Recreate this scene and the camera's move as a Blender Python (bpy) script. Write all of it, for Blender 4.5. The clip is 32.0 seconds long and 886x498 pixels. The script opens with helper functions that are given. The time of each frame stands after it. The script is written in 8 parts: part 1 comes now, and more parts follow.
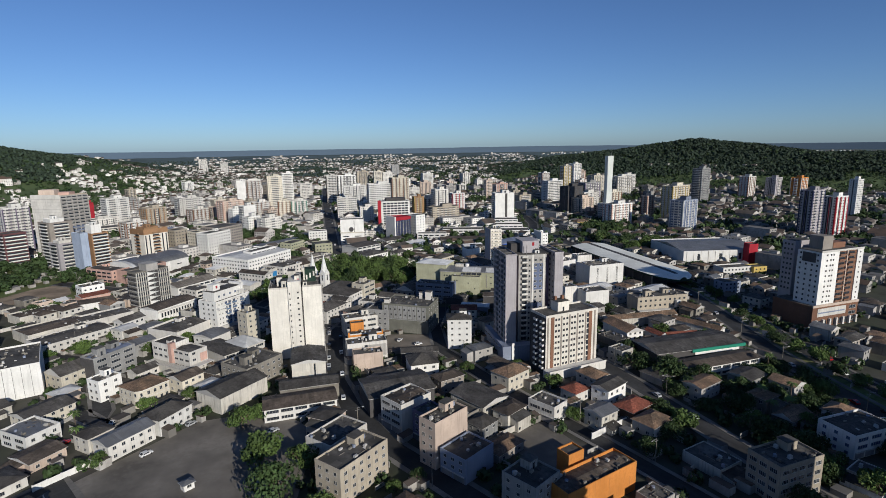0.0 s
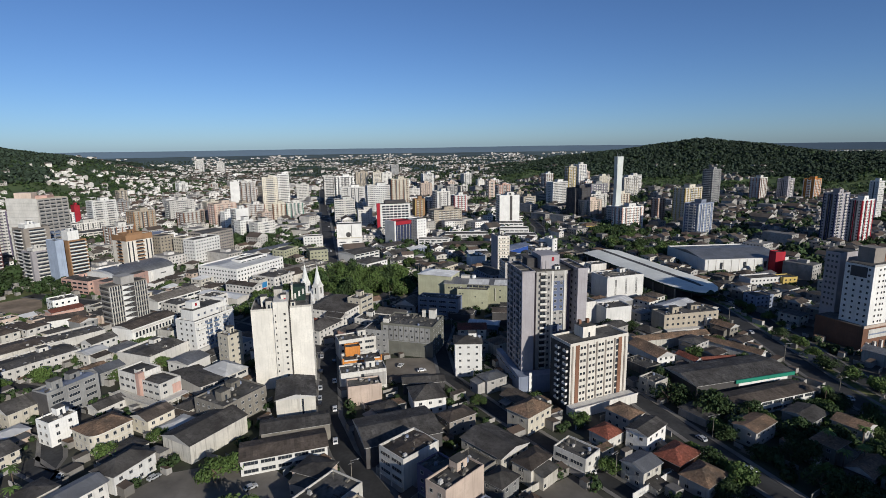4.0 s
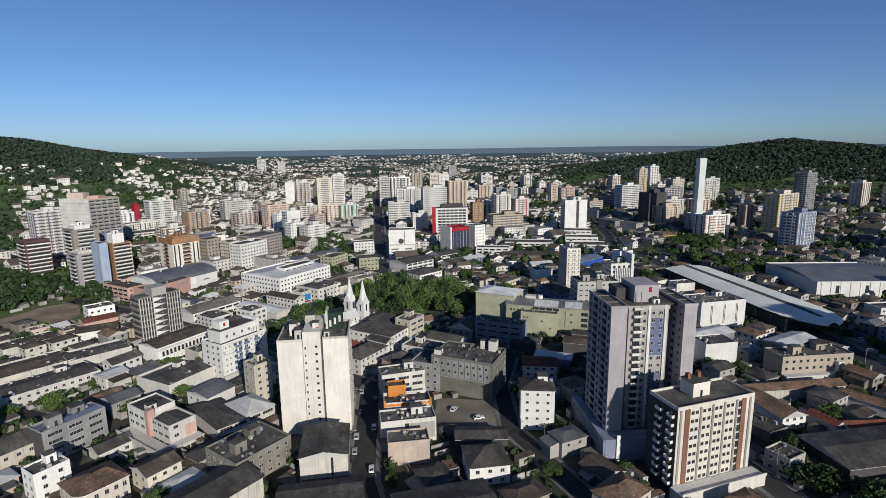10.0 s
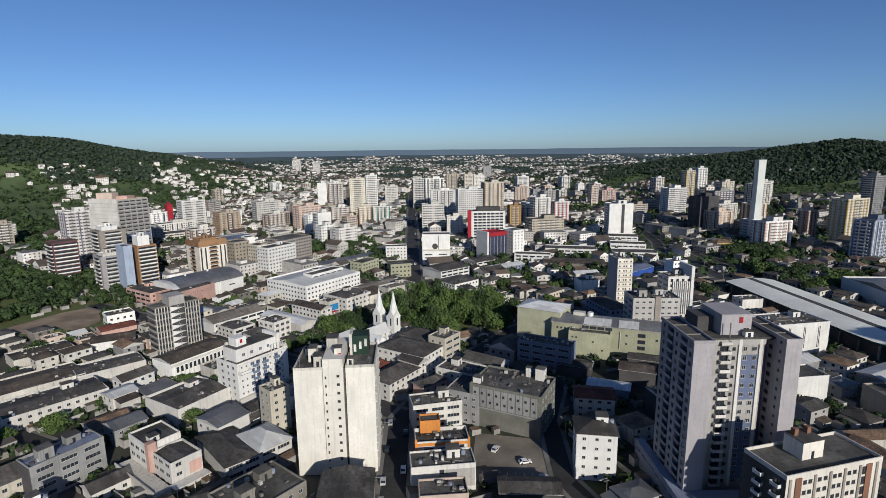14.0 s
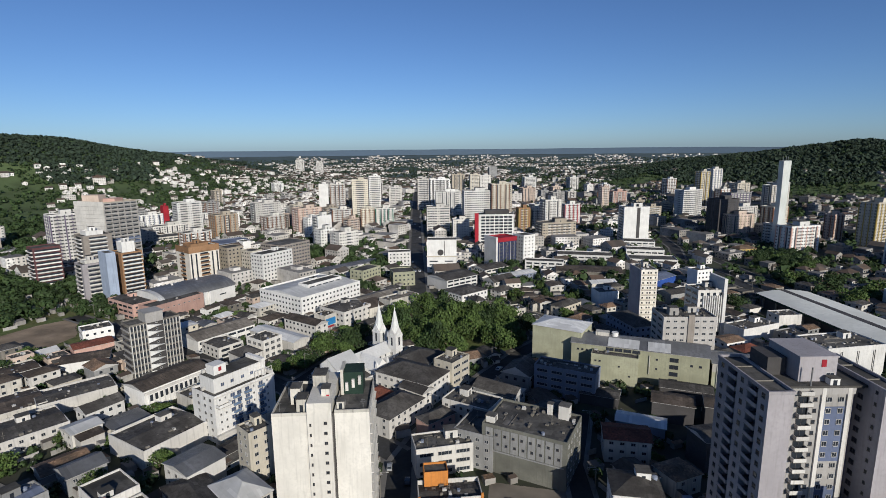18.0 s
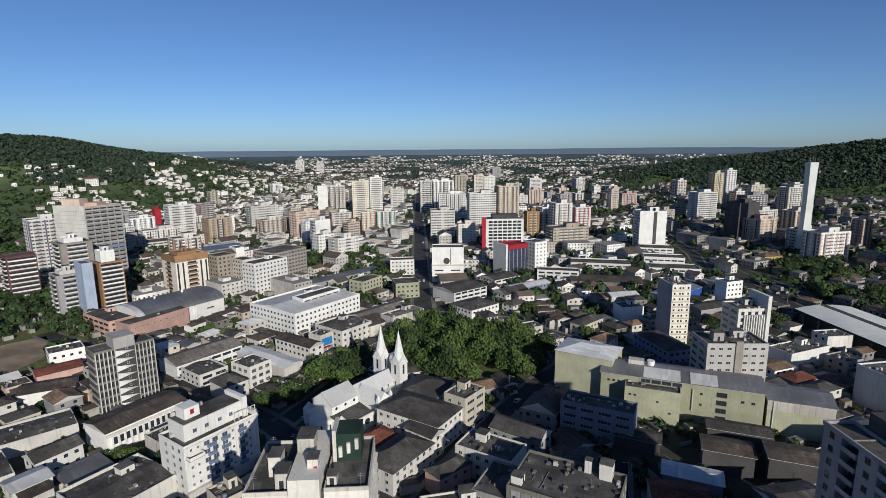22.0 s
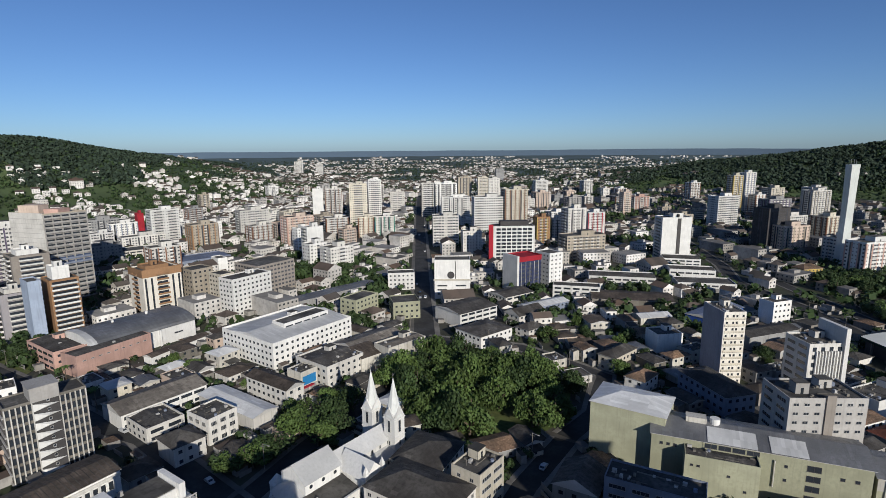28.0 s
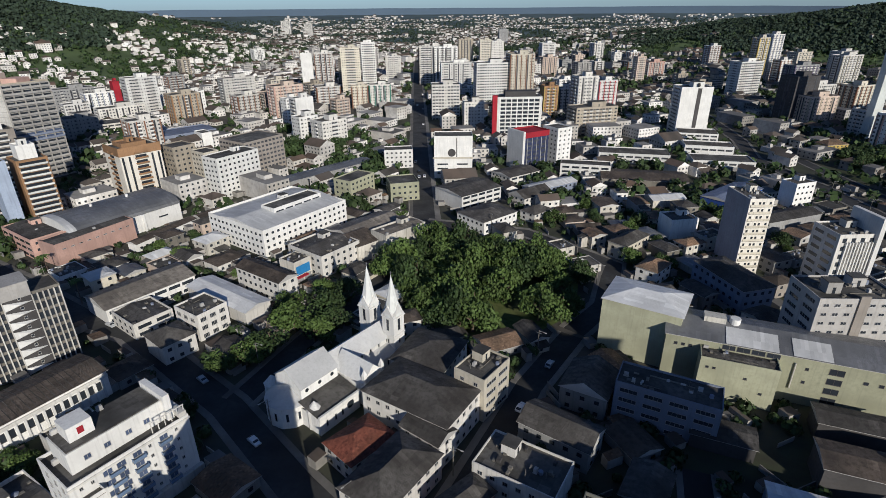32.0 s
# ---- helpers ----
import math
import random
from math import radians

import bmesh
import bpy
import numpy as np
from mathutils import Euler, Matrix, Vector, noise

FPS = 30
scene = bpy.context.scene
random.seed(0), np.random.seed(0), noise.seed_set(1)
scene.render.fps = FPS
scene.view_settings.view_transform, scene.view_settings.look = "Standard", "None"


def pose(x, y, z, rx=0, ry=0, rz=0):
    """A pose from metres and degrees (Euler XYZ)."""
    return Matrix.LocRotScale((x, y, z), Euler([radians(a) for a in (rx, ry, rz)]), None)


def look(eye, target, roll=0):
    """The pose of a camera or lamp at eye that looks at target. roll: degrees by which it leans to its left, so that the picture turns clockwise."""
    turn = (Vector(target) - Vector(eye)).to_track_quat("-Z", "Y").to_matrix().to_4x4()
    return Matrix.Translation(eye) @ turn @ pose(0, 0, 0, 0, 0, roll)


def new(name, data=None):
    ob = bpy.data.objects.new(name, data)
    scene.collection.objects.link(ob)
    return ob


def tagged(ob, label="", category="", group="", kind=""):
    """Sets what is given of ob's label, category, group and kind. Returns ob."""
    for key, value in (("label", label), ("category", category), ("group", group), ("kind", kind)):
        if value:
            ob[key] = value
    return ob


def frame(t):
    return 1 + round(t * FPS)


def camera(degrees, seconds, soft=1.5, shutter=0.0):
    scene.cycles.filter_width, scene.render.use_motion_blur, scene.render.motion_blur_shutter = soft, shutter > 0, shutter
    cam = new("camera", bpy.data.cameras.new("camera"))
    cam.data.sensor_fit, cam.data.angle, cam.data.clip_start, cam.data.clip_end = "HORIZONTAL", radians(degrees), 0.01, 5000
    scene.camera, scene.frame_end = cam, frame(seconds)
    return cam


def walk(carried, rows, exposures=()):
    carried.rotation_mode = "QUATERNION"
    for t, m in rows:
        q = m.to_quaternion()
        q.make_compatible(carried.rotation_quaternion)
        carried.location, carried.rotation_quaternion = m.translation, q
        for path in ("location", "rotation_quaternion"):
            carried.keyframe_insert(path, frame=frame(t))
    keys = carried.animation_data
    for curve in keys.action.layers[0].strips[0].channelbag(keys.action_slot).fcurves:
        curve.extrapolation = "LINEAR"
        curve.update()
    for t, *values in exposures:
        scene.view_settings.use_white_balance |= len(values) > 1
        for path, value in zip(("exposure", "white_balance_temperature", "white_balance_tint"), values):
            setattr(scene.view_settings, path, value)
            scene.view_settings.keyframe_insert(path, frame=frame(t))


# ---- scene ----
cam = camera(79.2, 32.0, soft=0.85)
# seconds, eye, target, roll
PATH = [
    (0, (0.00, 0.00, 105.00), (17.92, 96.54, 86.04), -0.83),
    (1, (0.87, 8.36, 105.28), (18.82, 104.90, 86.36), -0.83),
    (2, (1.62, 16.76, 105.52), (19.53, 113.29, 86.54), -0.82),
    (3, (2.23, 25.15, 105.68), (20.14, 121.68, 86.69), -0.81),
    (3.5, (2.51, 29.32, 105.72), (20.51, 125.83, 86.70), -0.81),
    (5.5, (3.69, 45.79, 105.71), (21.77, 142.28, 86.66), -0.80),
    (6, (4.02, 49.79, 105.68), (21.99, 146.31, 86.65), -0.80),
    (6.5, (4.39, 53.68, 105.66), (18.78, 150.81, 86.68), -0.77),
    (7, (4.82, 57.47, 105.62), (18.90, 154.64, 86.68), -0.77),
    (7.5, (5.36, 61.14, 105.58), (19.35, 158.33, 86.65), -0.78),
    (8, (5.94, 64.71, 105.52), (19.78, 161.92, 86.61), -0.78),
    (8.5, (6.50, 68.17, 105.45), (17.97, 165.71, 86.61), -0.75),
    (9, (6.96, 71.64, 105.37), (17.57, 169.28, 86.57), -0.75),
    (9.5, (7.34, 75.20, 105.30), (15.52, 173.08, 86.55), -0.72),
    (10, (7.57, 78.84, 105.21), (15.29, 176.75, 86.41), -0.71),
    (10.5, (7.66, 82.49, 105.11), (13.59, 180.53, 86.31), -0.68),
    (11, (7.67, 86.11, 105.01), (10.71, 184.28, 86.20), -0.65),
    (11.5, (7.61, 89.70, 104.91), (10.23, 187.88, 86.11), -0.64),
    (12, (7.45, 93.31, 104.81), (9.79, 191.51, 86.05), -0.63),
    (13, (6.91, 100.68, 104.65), (8.90, 198.91, 86.00), -0.63),
    (14, (6.42, 108.08, 104.54), (8.09, 206.32, 85.92), -0.62),
    (14.5, (6.29, 111.75, 104.52), (7.75, 209.98, 85.84), -0.61),
    (16.5, (6.27, 126.32, 104.55), (7.28, 224.56, 85.88), -0.59),
    (17, (6.17, 130.00, 104.60), (7.12, 228.24, 85.95), -0.57),
    (18, (5.69, 137.55, 104.75), (6.52, 235.79, 86.08), -0.55),
    (19, (4.86, 145.49, 104.95), (5.65, 243.73, 86.29), -0.53),
    (20, (3.79, 153.61, 105.14), (4.53, 251.85, 86.46), -0.51),
    (21, (2.81, 161.69, 105.26), (3.51, 259.94, 86.61), -0.51),
    (22, (1.98, 169.60, 105.25), (2.61, 267.84, 86.59), -0.50),
    (23, (1.44, 177.49, 105.12), (2.20, 275.73, 86.44), -0.49),
    (24, (1.14, 185.36, 104.96), (1.75, 283.60, 86.27), -0.49),
    (25, (0.94, 193.22, 104.80), (1.47, 291.47, 86.16), -0.49),
    (25.5, (0.86, 197.17, 104.73), (1.32, 295.42, 86.14), -0.48),
    (27.5, (0.68, 213.15, 104.51), (1.08, 311.43, 86.04), -0.47),
    (28, (0.62, 217.09, 104.46), (0.99, 315.37, 86.01), -0.46),
    (29, (0.50, 224.64, 104.40), (0.86, 322.94, 86.05), -0.44),
    (30, (0.28, 231.43, 104.48), (0.63, 329.80, 86.48), -0.44),
    (30.5, (0.14, 234.05, 104.56), (0.51, 331.56, 82.36), -0.44),
    (31, (0.00, 235.90, 104.66), (0.37, 331.65, 75.82), -0.45),
    (31.5, (-0.11, 237.15, 104.76), (0.31, 330.57, 69.09), -0.46),
    (32, (-0.22, 238.14, 104.86), (0.14, 329.16, 63.46), -0.46),
]
walk(cam, [(t, look(eye, target, roll)) for t, eye, target, roll in PATH])

# ---- light ----
SUN_TURN, SUN_HEIGHT = 22.0, 20.0  # degrees: the light travels this far to the left of +y, and falls this steeply
sun_way = Vector((-math.sin(radians(SUN_TURN)) * math.cos(radians(SUN_HEIGHT)),
                  math.cos(radians(SUN_TURN)) * math.cos(radians(SUN_HEIGHT)), -math.sin(radians(SUN_HEIGHT))))
world = bpy.data.worlds.new("sky")
scene.world = world
world.use_nodes = True
sky = world.node_tree.nodes.new("ShaderNodeTexSky")
sky.sky_type, sky.sun_disc = "NISHITA", False
sky.sun_elevation, sky.sun_rotation = radians(SUN_HEIGHT), radians(180 - SUN_TURN)
sky.altitude, sky.air_density, sky.dust_density, sky.ozone_density = 100, 0.7, 0.4, 3.5
world.node_tree.nodes["Background"].inputs["Strength"].default_value = 0.086
tint = world.node_tree.nodes.new("ShaderNodeMix")
tint.data_type, tint.blend_type = "RGBA", "MULTIPLY"
tint.inputs[0].default_value, tint.inputs[7].default_value = 1.0, (0.72, 0.862, 1.06, 1)
world.node_tree.links.new(sky.outputs[0], tint.inputs[6])
world.node_tree.links.new(tint.outputs[2], world.node_tree.nodes["Background"].inputs[0])
sun = new("sun", bpy.data.lights.new("sun", "SUN"))
sun.data.energy, sun.data.angle, sun.data.color = 4.5, radians(0.6), (1.0, 0.95, 0.86)
sun.matrix_world = look(-200 * sun_way, (0, 0, 0))
scene.view_settings.exposure = 0.0


# ---- materials ----
def material(name, colour, rough=0.85, spread=0.12, grain=1.5, dirt=0.0, bump=0.0, metal=0.0, ribs=0.0, island=False, second=None, spec=0.3, sheets=None):
    """A worn surface: two scales of noise, streaks that run down, ribs of corrugated sheet, and a shade of its own for each piece."""
    m = bpy.data.materials.new(name)
    m.use_nodes = True
    t, n = m.node_tree.links, m.node_tree.nodes
    b = n["Principled BSDF"]
    b.inputs["Roughness"].default_value, b.inputs["Metallic"].default_value = rough, metal
    b.inputs["Specular IOR Level"].default_value = spec
    geo = n.new("ShaderNodeNewGeometry")
    one = n.new("ShaderNodeTexNoise")
    one.inputs["Scale"].default_value, one.inputs["Detail"].default_value = grain, 6
    t.new(geo.outputs["Position"], one.inputs["Vector"])
    two = n.new("ShaderNodeTexNoise")
    two.inputs["Scale"].default_value, two.inputs["Detail"].default_value = grain * 0.12, 4
    t.new(geo.outputs["Position"], two.inputs["Vector"])

    def mixed(a, c, fac, how="MIX"):
        x = n.new("ShaderNodeMix")
        x.data_type, x.blend_type = "RGBA", how
        for socket, value in ((x.inputs[0], fac), (x.inputs[6], a), (x.inputs[7], c)):
            if isinstance(value, bpy.types.NodeSocket):
                t.new(value, socket)
            else:
                socket.default_value = value
        return x.outputs[2]

    def ranged(value, a, c, lo, hi):
        r = n.new("ShaderNodeMapRange")
        for k, v in enumerate((a, c, lo, hi)):
            r.inputs[k + 1].default_value = v
        t.new(value, r.inputs[0])
        return r.outputs[0]

    dark = tuple(v * (1 - 2.2 * spread) for v in colour) + (1,)
    light = tuple(min(1, v * (1 + spread)) for v in colour) + (1,)
    if second:
        dark = tuple(second) + (1,)
    out = mixed(dark, light, ranged(two.outputs[0], 0.35, 0.65, 0, 1))
    out = mixed(out, tuple(v * (0.5 if second else 0.87) for v in colour) + (1,), ranged(one.outputs[0], 0.45, 0.72, 0, 0.75))
    if dirt:
        stretch = n.new("ShaderNodeMapping")
        stretch.inputs["Scale"].default_value = (1.6, 1.6, 0.09)
        t.new(geo.outputs["Position"], stretch.inputs[0])
        streak = n.new("ShaderNodeTexNoise")
        streak.inputs["Scale"].default_value, streak.inputs["Detail"].default_value = 1.0, 5
        t.new(stretch.outputs[0], streak.inputs["Vector"])
        out = mixed(out, (0.07, 0.065, 0.055, 1), ranged(streak.outputs[0], 0.52, 0.8, 0, dirt))
    own = geo.outputs["Random Per Island"] if island else n.new("ShaderNodeObjectInfo").outputs["Random"]
    shade = n.new("ShaderNodeHueSaturation")
    tone = ranged(own, 0, 1, 0.72 if island else 0.84, 1.15)
    if sheets:
        oc = n.new("ShaderNodeTexCoord")
        snap, white = n.new("ShaderNodeVectorMath"), n.new("ShaderNodeTexWhiteNoise")
        snap.operation = "SNAP"
        snap.inputs[1].default_value = (*sheets, 50)
        t.new(oc.outputs["Object"], snap.inputs[0])
        t.new(snap.outputs[0], white.inputs["Vector"])
        times = n.new("ShaderNodeMath")
        times.operation = "MULTIPLY"
        t.new(tone, times.inputs[0])
        step = n.new("ShaderNodeValToRGB")
        step.color_ramp.interpolation = "CONSTANT"
        amp = 0.3 if sheets[1] == 6.0 else 0.8
        tones = [1 + amp * v for v in (-0.28, -0.1, 0.0, 0.1, 0.5, 0.5)]
        for at in (0.12, 0.38, 0.66, 0.93):
            step.color_ramp.elements.new(at)
        for e, v in zip(step.color_ramp.elements, tones):
            e.color = (v, v, v, 1)
        t.new(white.outputs[0], step.inputs[0])
        t.new(step.outputs[0], times.inputs[1])
        tone = times.outputs[0]
    t.new(tone, shade.inputs["Value"])
    t.new(out, shade.inputs["Color"])
    t.new(shade.outputs[0], b.inputs["Base Color"])
    t.new(ranged(one.outputs[0], 0.3, 0.7, max(0, rough - 0.12), min(1, rough + 0.1)), b.inputs["Roughness"])
    height = one.outputs[0]
    if ribs:
        oc = n.new("ShaderNodeTexCoord")
        wave = n.new("ShaderNodeTexWave")
        wave.inputs["Scale"].default_value = ribs
        t.new(oc.outputs["Object"], wave.inputs["Vector"])
        add = n.new("ShaderNodeMath")
        add.operation = "MULTIPLY_ADD"
        add.inputs[1].default_value = 0.25
        t.new(one.outputs[0], add.inputs[0])
        t.new(wave.outputs[1], add.inputs[2])
        height = add.outputs[0]
    if bump or ribs:
        bp = n.new("ShaderNodeBump")
        bp.inputs["Strength"].default_value, bp.inputs["Distance"].default_value = bump or 0.5, 0.06
        t.new(height, bp.inputs["Height"])
        t.new(bp.outputs[0], b.inputs["Normal"])
    return m


WALL = {k: material("paint_" + k, c, 0.88, s, 1.2, d, 0.15) for k, c, s, d in (
    ("white", (0.57, 0.55, 0.51), 0.07, 0.4), ("bright", (0.66, 0.65, 0.62), 0.05, 0.25), ("cream", (0.54, 0.495, 0.405), 0.07, 0.4),
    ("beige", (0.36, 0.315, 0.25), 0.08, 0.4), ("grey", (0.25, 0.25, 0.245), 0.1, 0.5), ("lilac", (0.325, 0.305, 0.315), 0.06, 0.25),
    ("blue", (0.21, 0.24, 0.31), 0.08, 0.3), ("green", (0.335, 0.335, 0.235), 0.08, 0.22), ("pink", (0.50, 0.32, 0.265), 0.08, 0.3),
    ("orange", (0.52, 0.20, 0.045), 0.08, 0.35), ("brown", (0.19, 0.095, 0.06), 0.1, 0.4), ("yellow", (0.45, 0.33, 0.10), 0.08, 0.35),
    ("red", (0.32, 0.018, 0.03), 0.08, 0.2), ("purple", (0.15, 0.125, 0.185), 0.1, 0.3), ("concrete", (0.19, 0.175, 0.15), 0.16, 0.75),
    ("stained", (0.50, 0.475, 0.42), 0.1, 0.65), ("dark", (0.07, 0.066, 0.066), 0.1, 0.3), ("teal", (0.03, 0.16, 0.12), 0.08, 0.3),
    ("navy", (0.03, 0.04, 0.09), 0.08, 0.2), ("peach", (0.50, 0.40, 0.33), 0.07, 0.35), ("ivory", (0.62, 0.585, 0.52), 0.05, 0.3),
    ("slab", (0.66, 0.63, 0.565), 0.05, 0.22), ("bottle", (0.018, 0.042, 0.03), 0.15, 0.3), ("taupe", (0.27, 0.24, 0.21), 0.08, 0.3), ("royal", (0.025, 0.075, 0.30), 0.08, 0.2),
    ("rust", (0.28, 0.16, 0.085), 0.08, 0.3), ("wine", (0.115, 0.05, 0.052), 0.1, 0.3), ("sky", (0.34, 0.40, 0.50), 0.06, 0.25), ("moss", (0.135, 0.135, 0.115), 0.12, 0.5), ("ash", (0.36, 0.345, 0.325), 0.08, 0.3))}
ROOF = {"fibre": material("fibre_cement_roof", (0.088, 0.082, 0.075), 0.9, 0.16, 1.0, ribs=6, bump=0.5, second=(0.046, 0.041, 0.037), sheets=(1.1, 2.4)),
        "brownfibre": material("brown_sheet_roof", (0.105, 0.083, 0.066), 0.9, 0.16, 1.0, ribs=6, bump=0.5, second=(0.052, 0.042, 0.035), sheets=(1.1, 2.4)),
        "tile": material("old_clay_tile_roof", (0.22, 0.14, 0.09), 0.92, 0.2, 1.3, ribs=9, bump=0.6, second=(0.10, 0.075, 0.055), sheets=(0.6, 0.5)),
        "redtile": material("red_clay_tile_roof", (0.22, 0.07, 0.045), 0.92, 0.2, 1.3, ribs=9, bump=0.6, second=(0.12, 0.045, 0.03), sheets=(0.6, 0.5)),
        "slab": material("flat_concrete_roof", (0.105, 0.099, 0.09), 0.92, 0.22, 0.8, bump=0.2, second=(0.046, 0.044, 0.04), sheets=(3.3, 2.7)),
        "pale": material("pale_sheet_roof", (0.60, 0.60, 0.59), 0.8, 0.1, 0.8, ribs=5, bump=0.35, sheets=(1.0, 6.0)),
        "metal": material("grey_metal_roof", (0.19, 0.192, 0.195), 0.5, 0.14, 0.7, metal=0.4, ribs=5, bump=0.35, sheets=(1.0, 6.0)),
        "bluemetal": material("blue_grey_roof", (0.15, 0.175, 0.24), 0.55, 0.12, 0.7, ribs=5, bump=0.35, sheets=(1.0, 6.0)),
        "dusty": material("dusty_sheet_roof", (0.20, 0.178, 0.15), 0.9, 0.14, 0.8, ribs=5, bump=0.4, second=(0.12, 0.105, 0.09), sheets=(1.1, 2.4)),
        "slate": material("pale_slate_roof", (0.52, 0.52, 0.51), 0.85, 0.05, 1.0, 0.15, ribs=8, bump=0.3)}
GLASS = material("dark_window_glass", (0.03, 0.036, 0.045), 0.12, 0.1, 0.6, spec=0.6)
# far panes get a paler, rougher glass than near ones
FAR_GLASS = material("far_window_glass", (0.055, 0.058, 0.066), 0.3, 0.15, 0.3, spec=0.5)
GLASS_BLUE = material("blue_window_glass", (0.07, 0.095, 0.16), 0.15, 0.1, 0.6, spec=0.6)
FRAME = material("window_frame", (0.42, 0.41, 0.39), 0.6, 0.08, 2.0)
FRAME_DARK = material("dark_window_frame", (0.1, 0.09, 0.085), 0.6, 0.08, 2.0)
SHUTTER = material("shop_shutter", (0.26, 0.25, 0.25), 0.6, 0.16, 1.0, ribs=0)
ASPHALT = material("asphalt", (0.045, 0.045, 0.045), 0.9, 0.2, 0.7, bump=0.2)
PAVING = material("pavement_concrete", (0.17, 0.16, 0.145), 0.9, 0.16, 0.8, bump=0.2)
LOT = material("gravel_lot", (0.16, 0.145, 0.125), 0.95, 0.2, 0.5, bump=0.3)
SAND = material("sandy_lot", (0.30, 0.23, 0.16), 0.95, 0.2, 0.5, bump=0.3)
GRASS = material("grass", (0.075, 0.115, 0.03), 0.95, 0.25, 0.4, bump=0.4, second=(0.13, 0.125, 0.05))
GROUND = material("town_ground", (0.062, 0.057, 0.05), 0.95, 0.2, 0.12, bump=0.3, second=(0.03, 0.042, 0.016))
TRUNK = material("bark", (0.12, 0.09, 0.065), 0.95, 0.2, 3.0, bump=0.5)
LEAF = {"mid": material("leaves", (0.078, 0.126, 0.032), 0.75, 0.2, 0.8, island=True),
        "dark": material("dark_leaves", (0.04, 0.07, 0.022), 0.75, 0.2, 0.8, island=True),
        "light": material("light_leaves", (0.085, 0.135, 0.034), 0.75, 0.2, 0.8, island=True)}
FOREST = material("forest_leaves", (0.033, 0.052, 0.033), 0.9, 0.1, 0.02, island=True)
MEADOW = material("hill_meadow", (0.075, 0.105, 0.042), 0.95, 0.2, 0.03, second=(0.04, 0.062, 0.028))
# far fields: some bluish haze is mixed into the colour
HAZE_FIELDS = material("haze_blue_fields", (0.072, 0.1, 0.095), 0.95, 0.12, 0.006, second=(0.055, 0.082, 0.09))
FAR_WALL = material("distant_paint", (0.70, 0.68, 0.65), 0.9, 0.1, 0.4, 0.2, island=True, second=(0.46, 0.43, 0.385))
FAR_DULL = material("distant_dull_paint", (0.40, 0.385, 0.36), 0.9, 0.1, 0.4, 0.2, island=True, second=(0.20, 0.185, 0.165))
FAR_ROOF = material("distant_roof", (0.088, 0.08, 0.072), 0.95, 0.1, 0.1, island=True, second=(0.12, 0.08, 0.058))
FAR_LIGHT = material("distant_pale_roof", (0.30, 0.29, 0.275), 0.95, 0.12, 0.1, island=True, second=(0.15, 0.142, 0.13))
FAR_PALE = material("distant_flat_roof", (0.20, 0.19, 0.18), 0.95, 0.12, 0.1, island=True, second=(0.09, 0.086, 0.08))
STEEL = material("galvanised_steel", (0.33, 0.33, 0.33), 0.5, 0.1, 2.0, metal=0.6)
TYRE = material("rubber", (0.02, 0.02, 0.02), 0.9, 0.1, 2.0)
CAR = {k: material("car_paint_" + k, c, 0.25, 0.04, 0.5, spec=0.5) for k, c in (
    ("white", (0.7, 0.7, 0.69)), ("silver", (0.42, 0.43, 0.44)), ("black", (0.02, 0.02, 0.022)), ("red", (0.35, 0.02, 0.02)))}


# ---- making meshes ----
class Shape:
    """Collects faces; each corner is given in metres."""

    def __init__(self):
        self.v, self.f, self.m = [], [], []

    def face(self, pts, mat=0):
        k = len(self.v)
        self.v.extend(pts)
        self.f.append(tuple(range(k, k + len(pts))))
        self.m.append(mat)

    def box(self, x0, x1, y0, y1, z0, z1, mat=0, bottom=False, top=True):
        k = len(self.v)
        self.v += [(x0, y0, z0), (x1, y0, z0), (x1, y1, z0), (x0, y1, z0), (x0, y0, z1), (x1, y0, z1), (x1, y1, z1), (x0, y1, z1)]
        some = [(0, 1, 5, 4), (1, 2, 6, 5), (2, 3, 7, 6), (3, 0, 4, 7)]
        some += [(4, 5, 6, 7)] if top else []
        some += [(3, 2, 1, 0)] if bottom else []
        self.f += [tuple(k + i for i in q) for q in some]
        self.m += [mat] * len(some)
        return self

    def prism(self, ring, z0, z1, mat=0, cap=True):
        k, n = len(self.v), len(ring)
        self.v += [(x, y, z0) for x, y in ring] + [(x, y, z1) for x, y in ring]
        self.f += [(k + i, k + (i + 1) % n, k + n + (i + 1) % n, k + n + i) for i in range(n)]
        self.m += [mat] * n
        if cap:
            self.f.append(tuple(range(k + n, k + 2 * n)))
            self.m.append(mat)
        return self

    def cone(self, ring, z0, tip, mat=0):
        k, n = len(self.v), len(ring)
        self.v += [(x, y, z0) for x, y in ring] + [tip]
        self.f += [(k + i, k + (i + 1) % n, k + n) for i in range(n)]
        self.m += [mat] * n
        return self

    def mesh(self, name, *mats):
        me = bpy.data.meshes.new(name)
        me.from_pydata(self.v, [], self.f)
        for m in mats:
            me.materials.append(m)
        if len(mats) > 1:
            me.polygons.foreach_set("material_index", self.m)
        me.update()
        return me


def circle(r, n=8, x=0.0, y=0.0, turn=0.0):
    return [(x + r * math.cos(2 * math.pi * k / n + turn), y + r * math.sin(2 * math.pi * k / n + turn)) for k in range(n)]


def part(name, me, parent, label="", loc=(0, 0, 0), rz=0.0):
    ob = new(name, me)
    ob.parent = parent
    ob.location, ob.rotation_euler = loc, (0, 0, rz)
    if label:
        tagged(ob, label)
    return ob


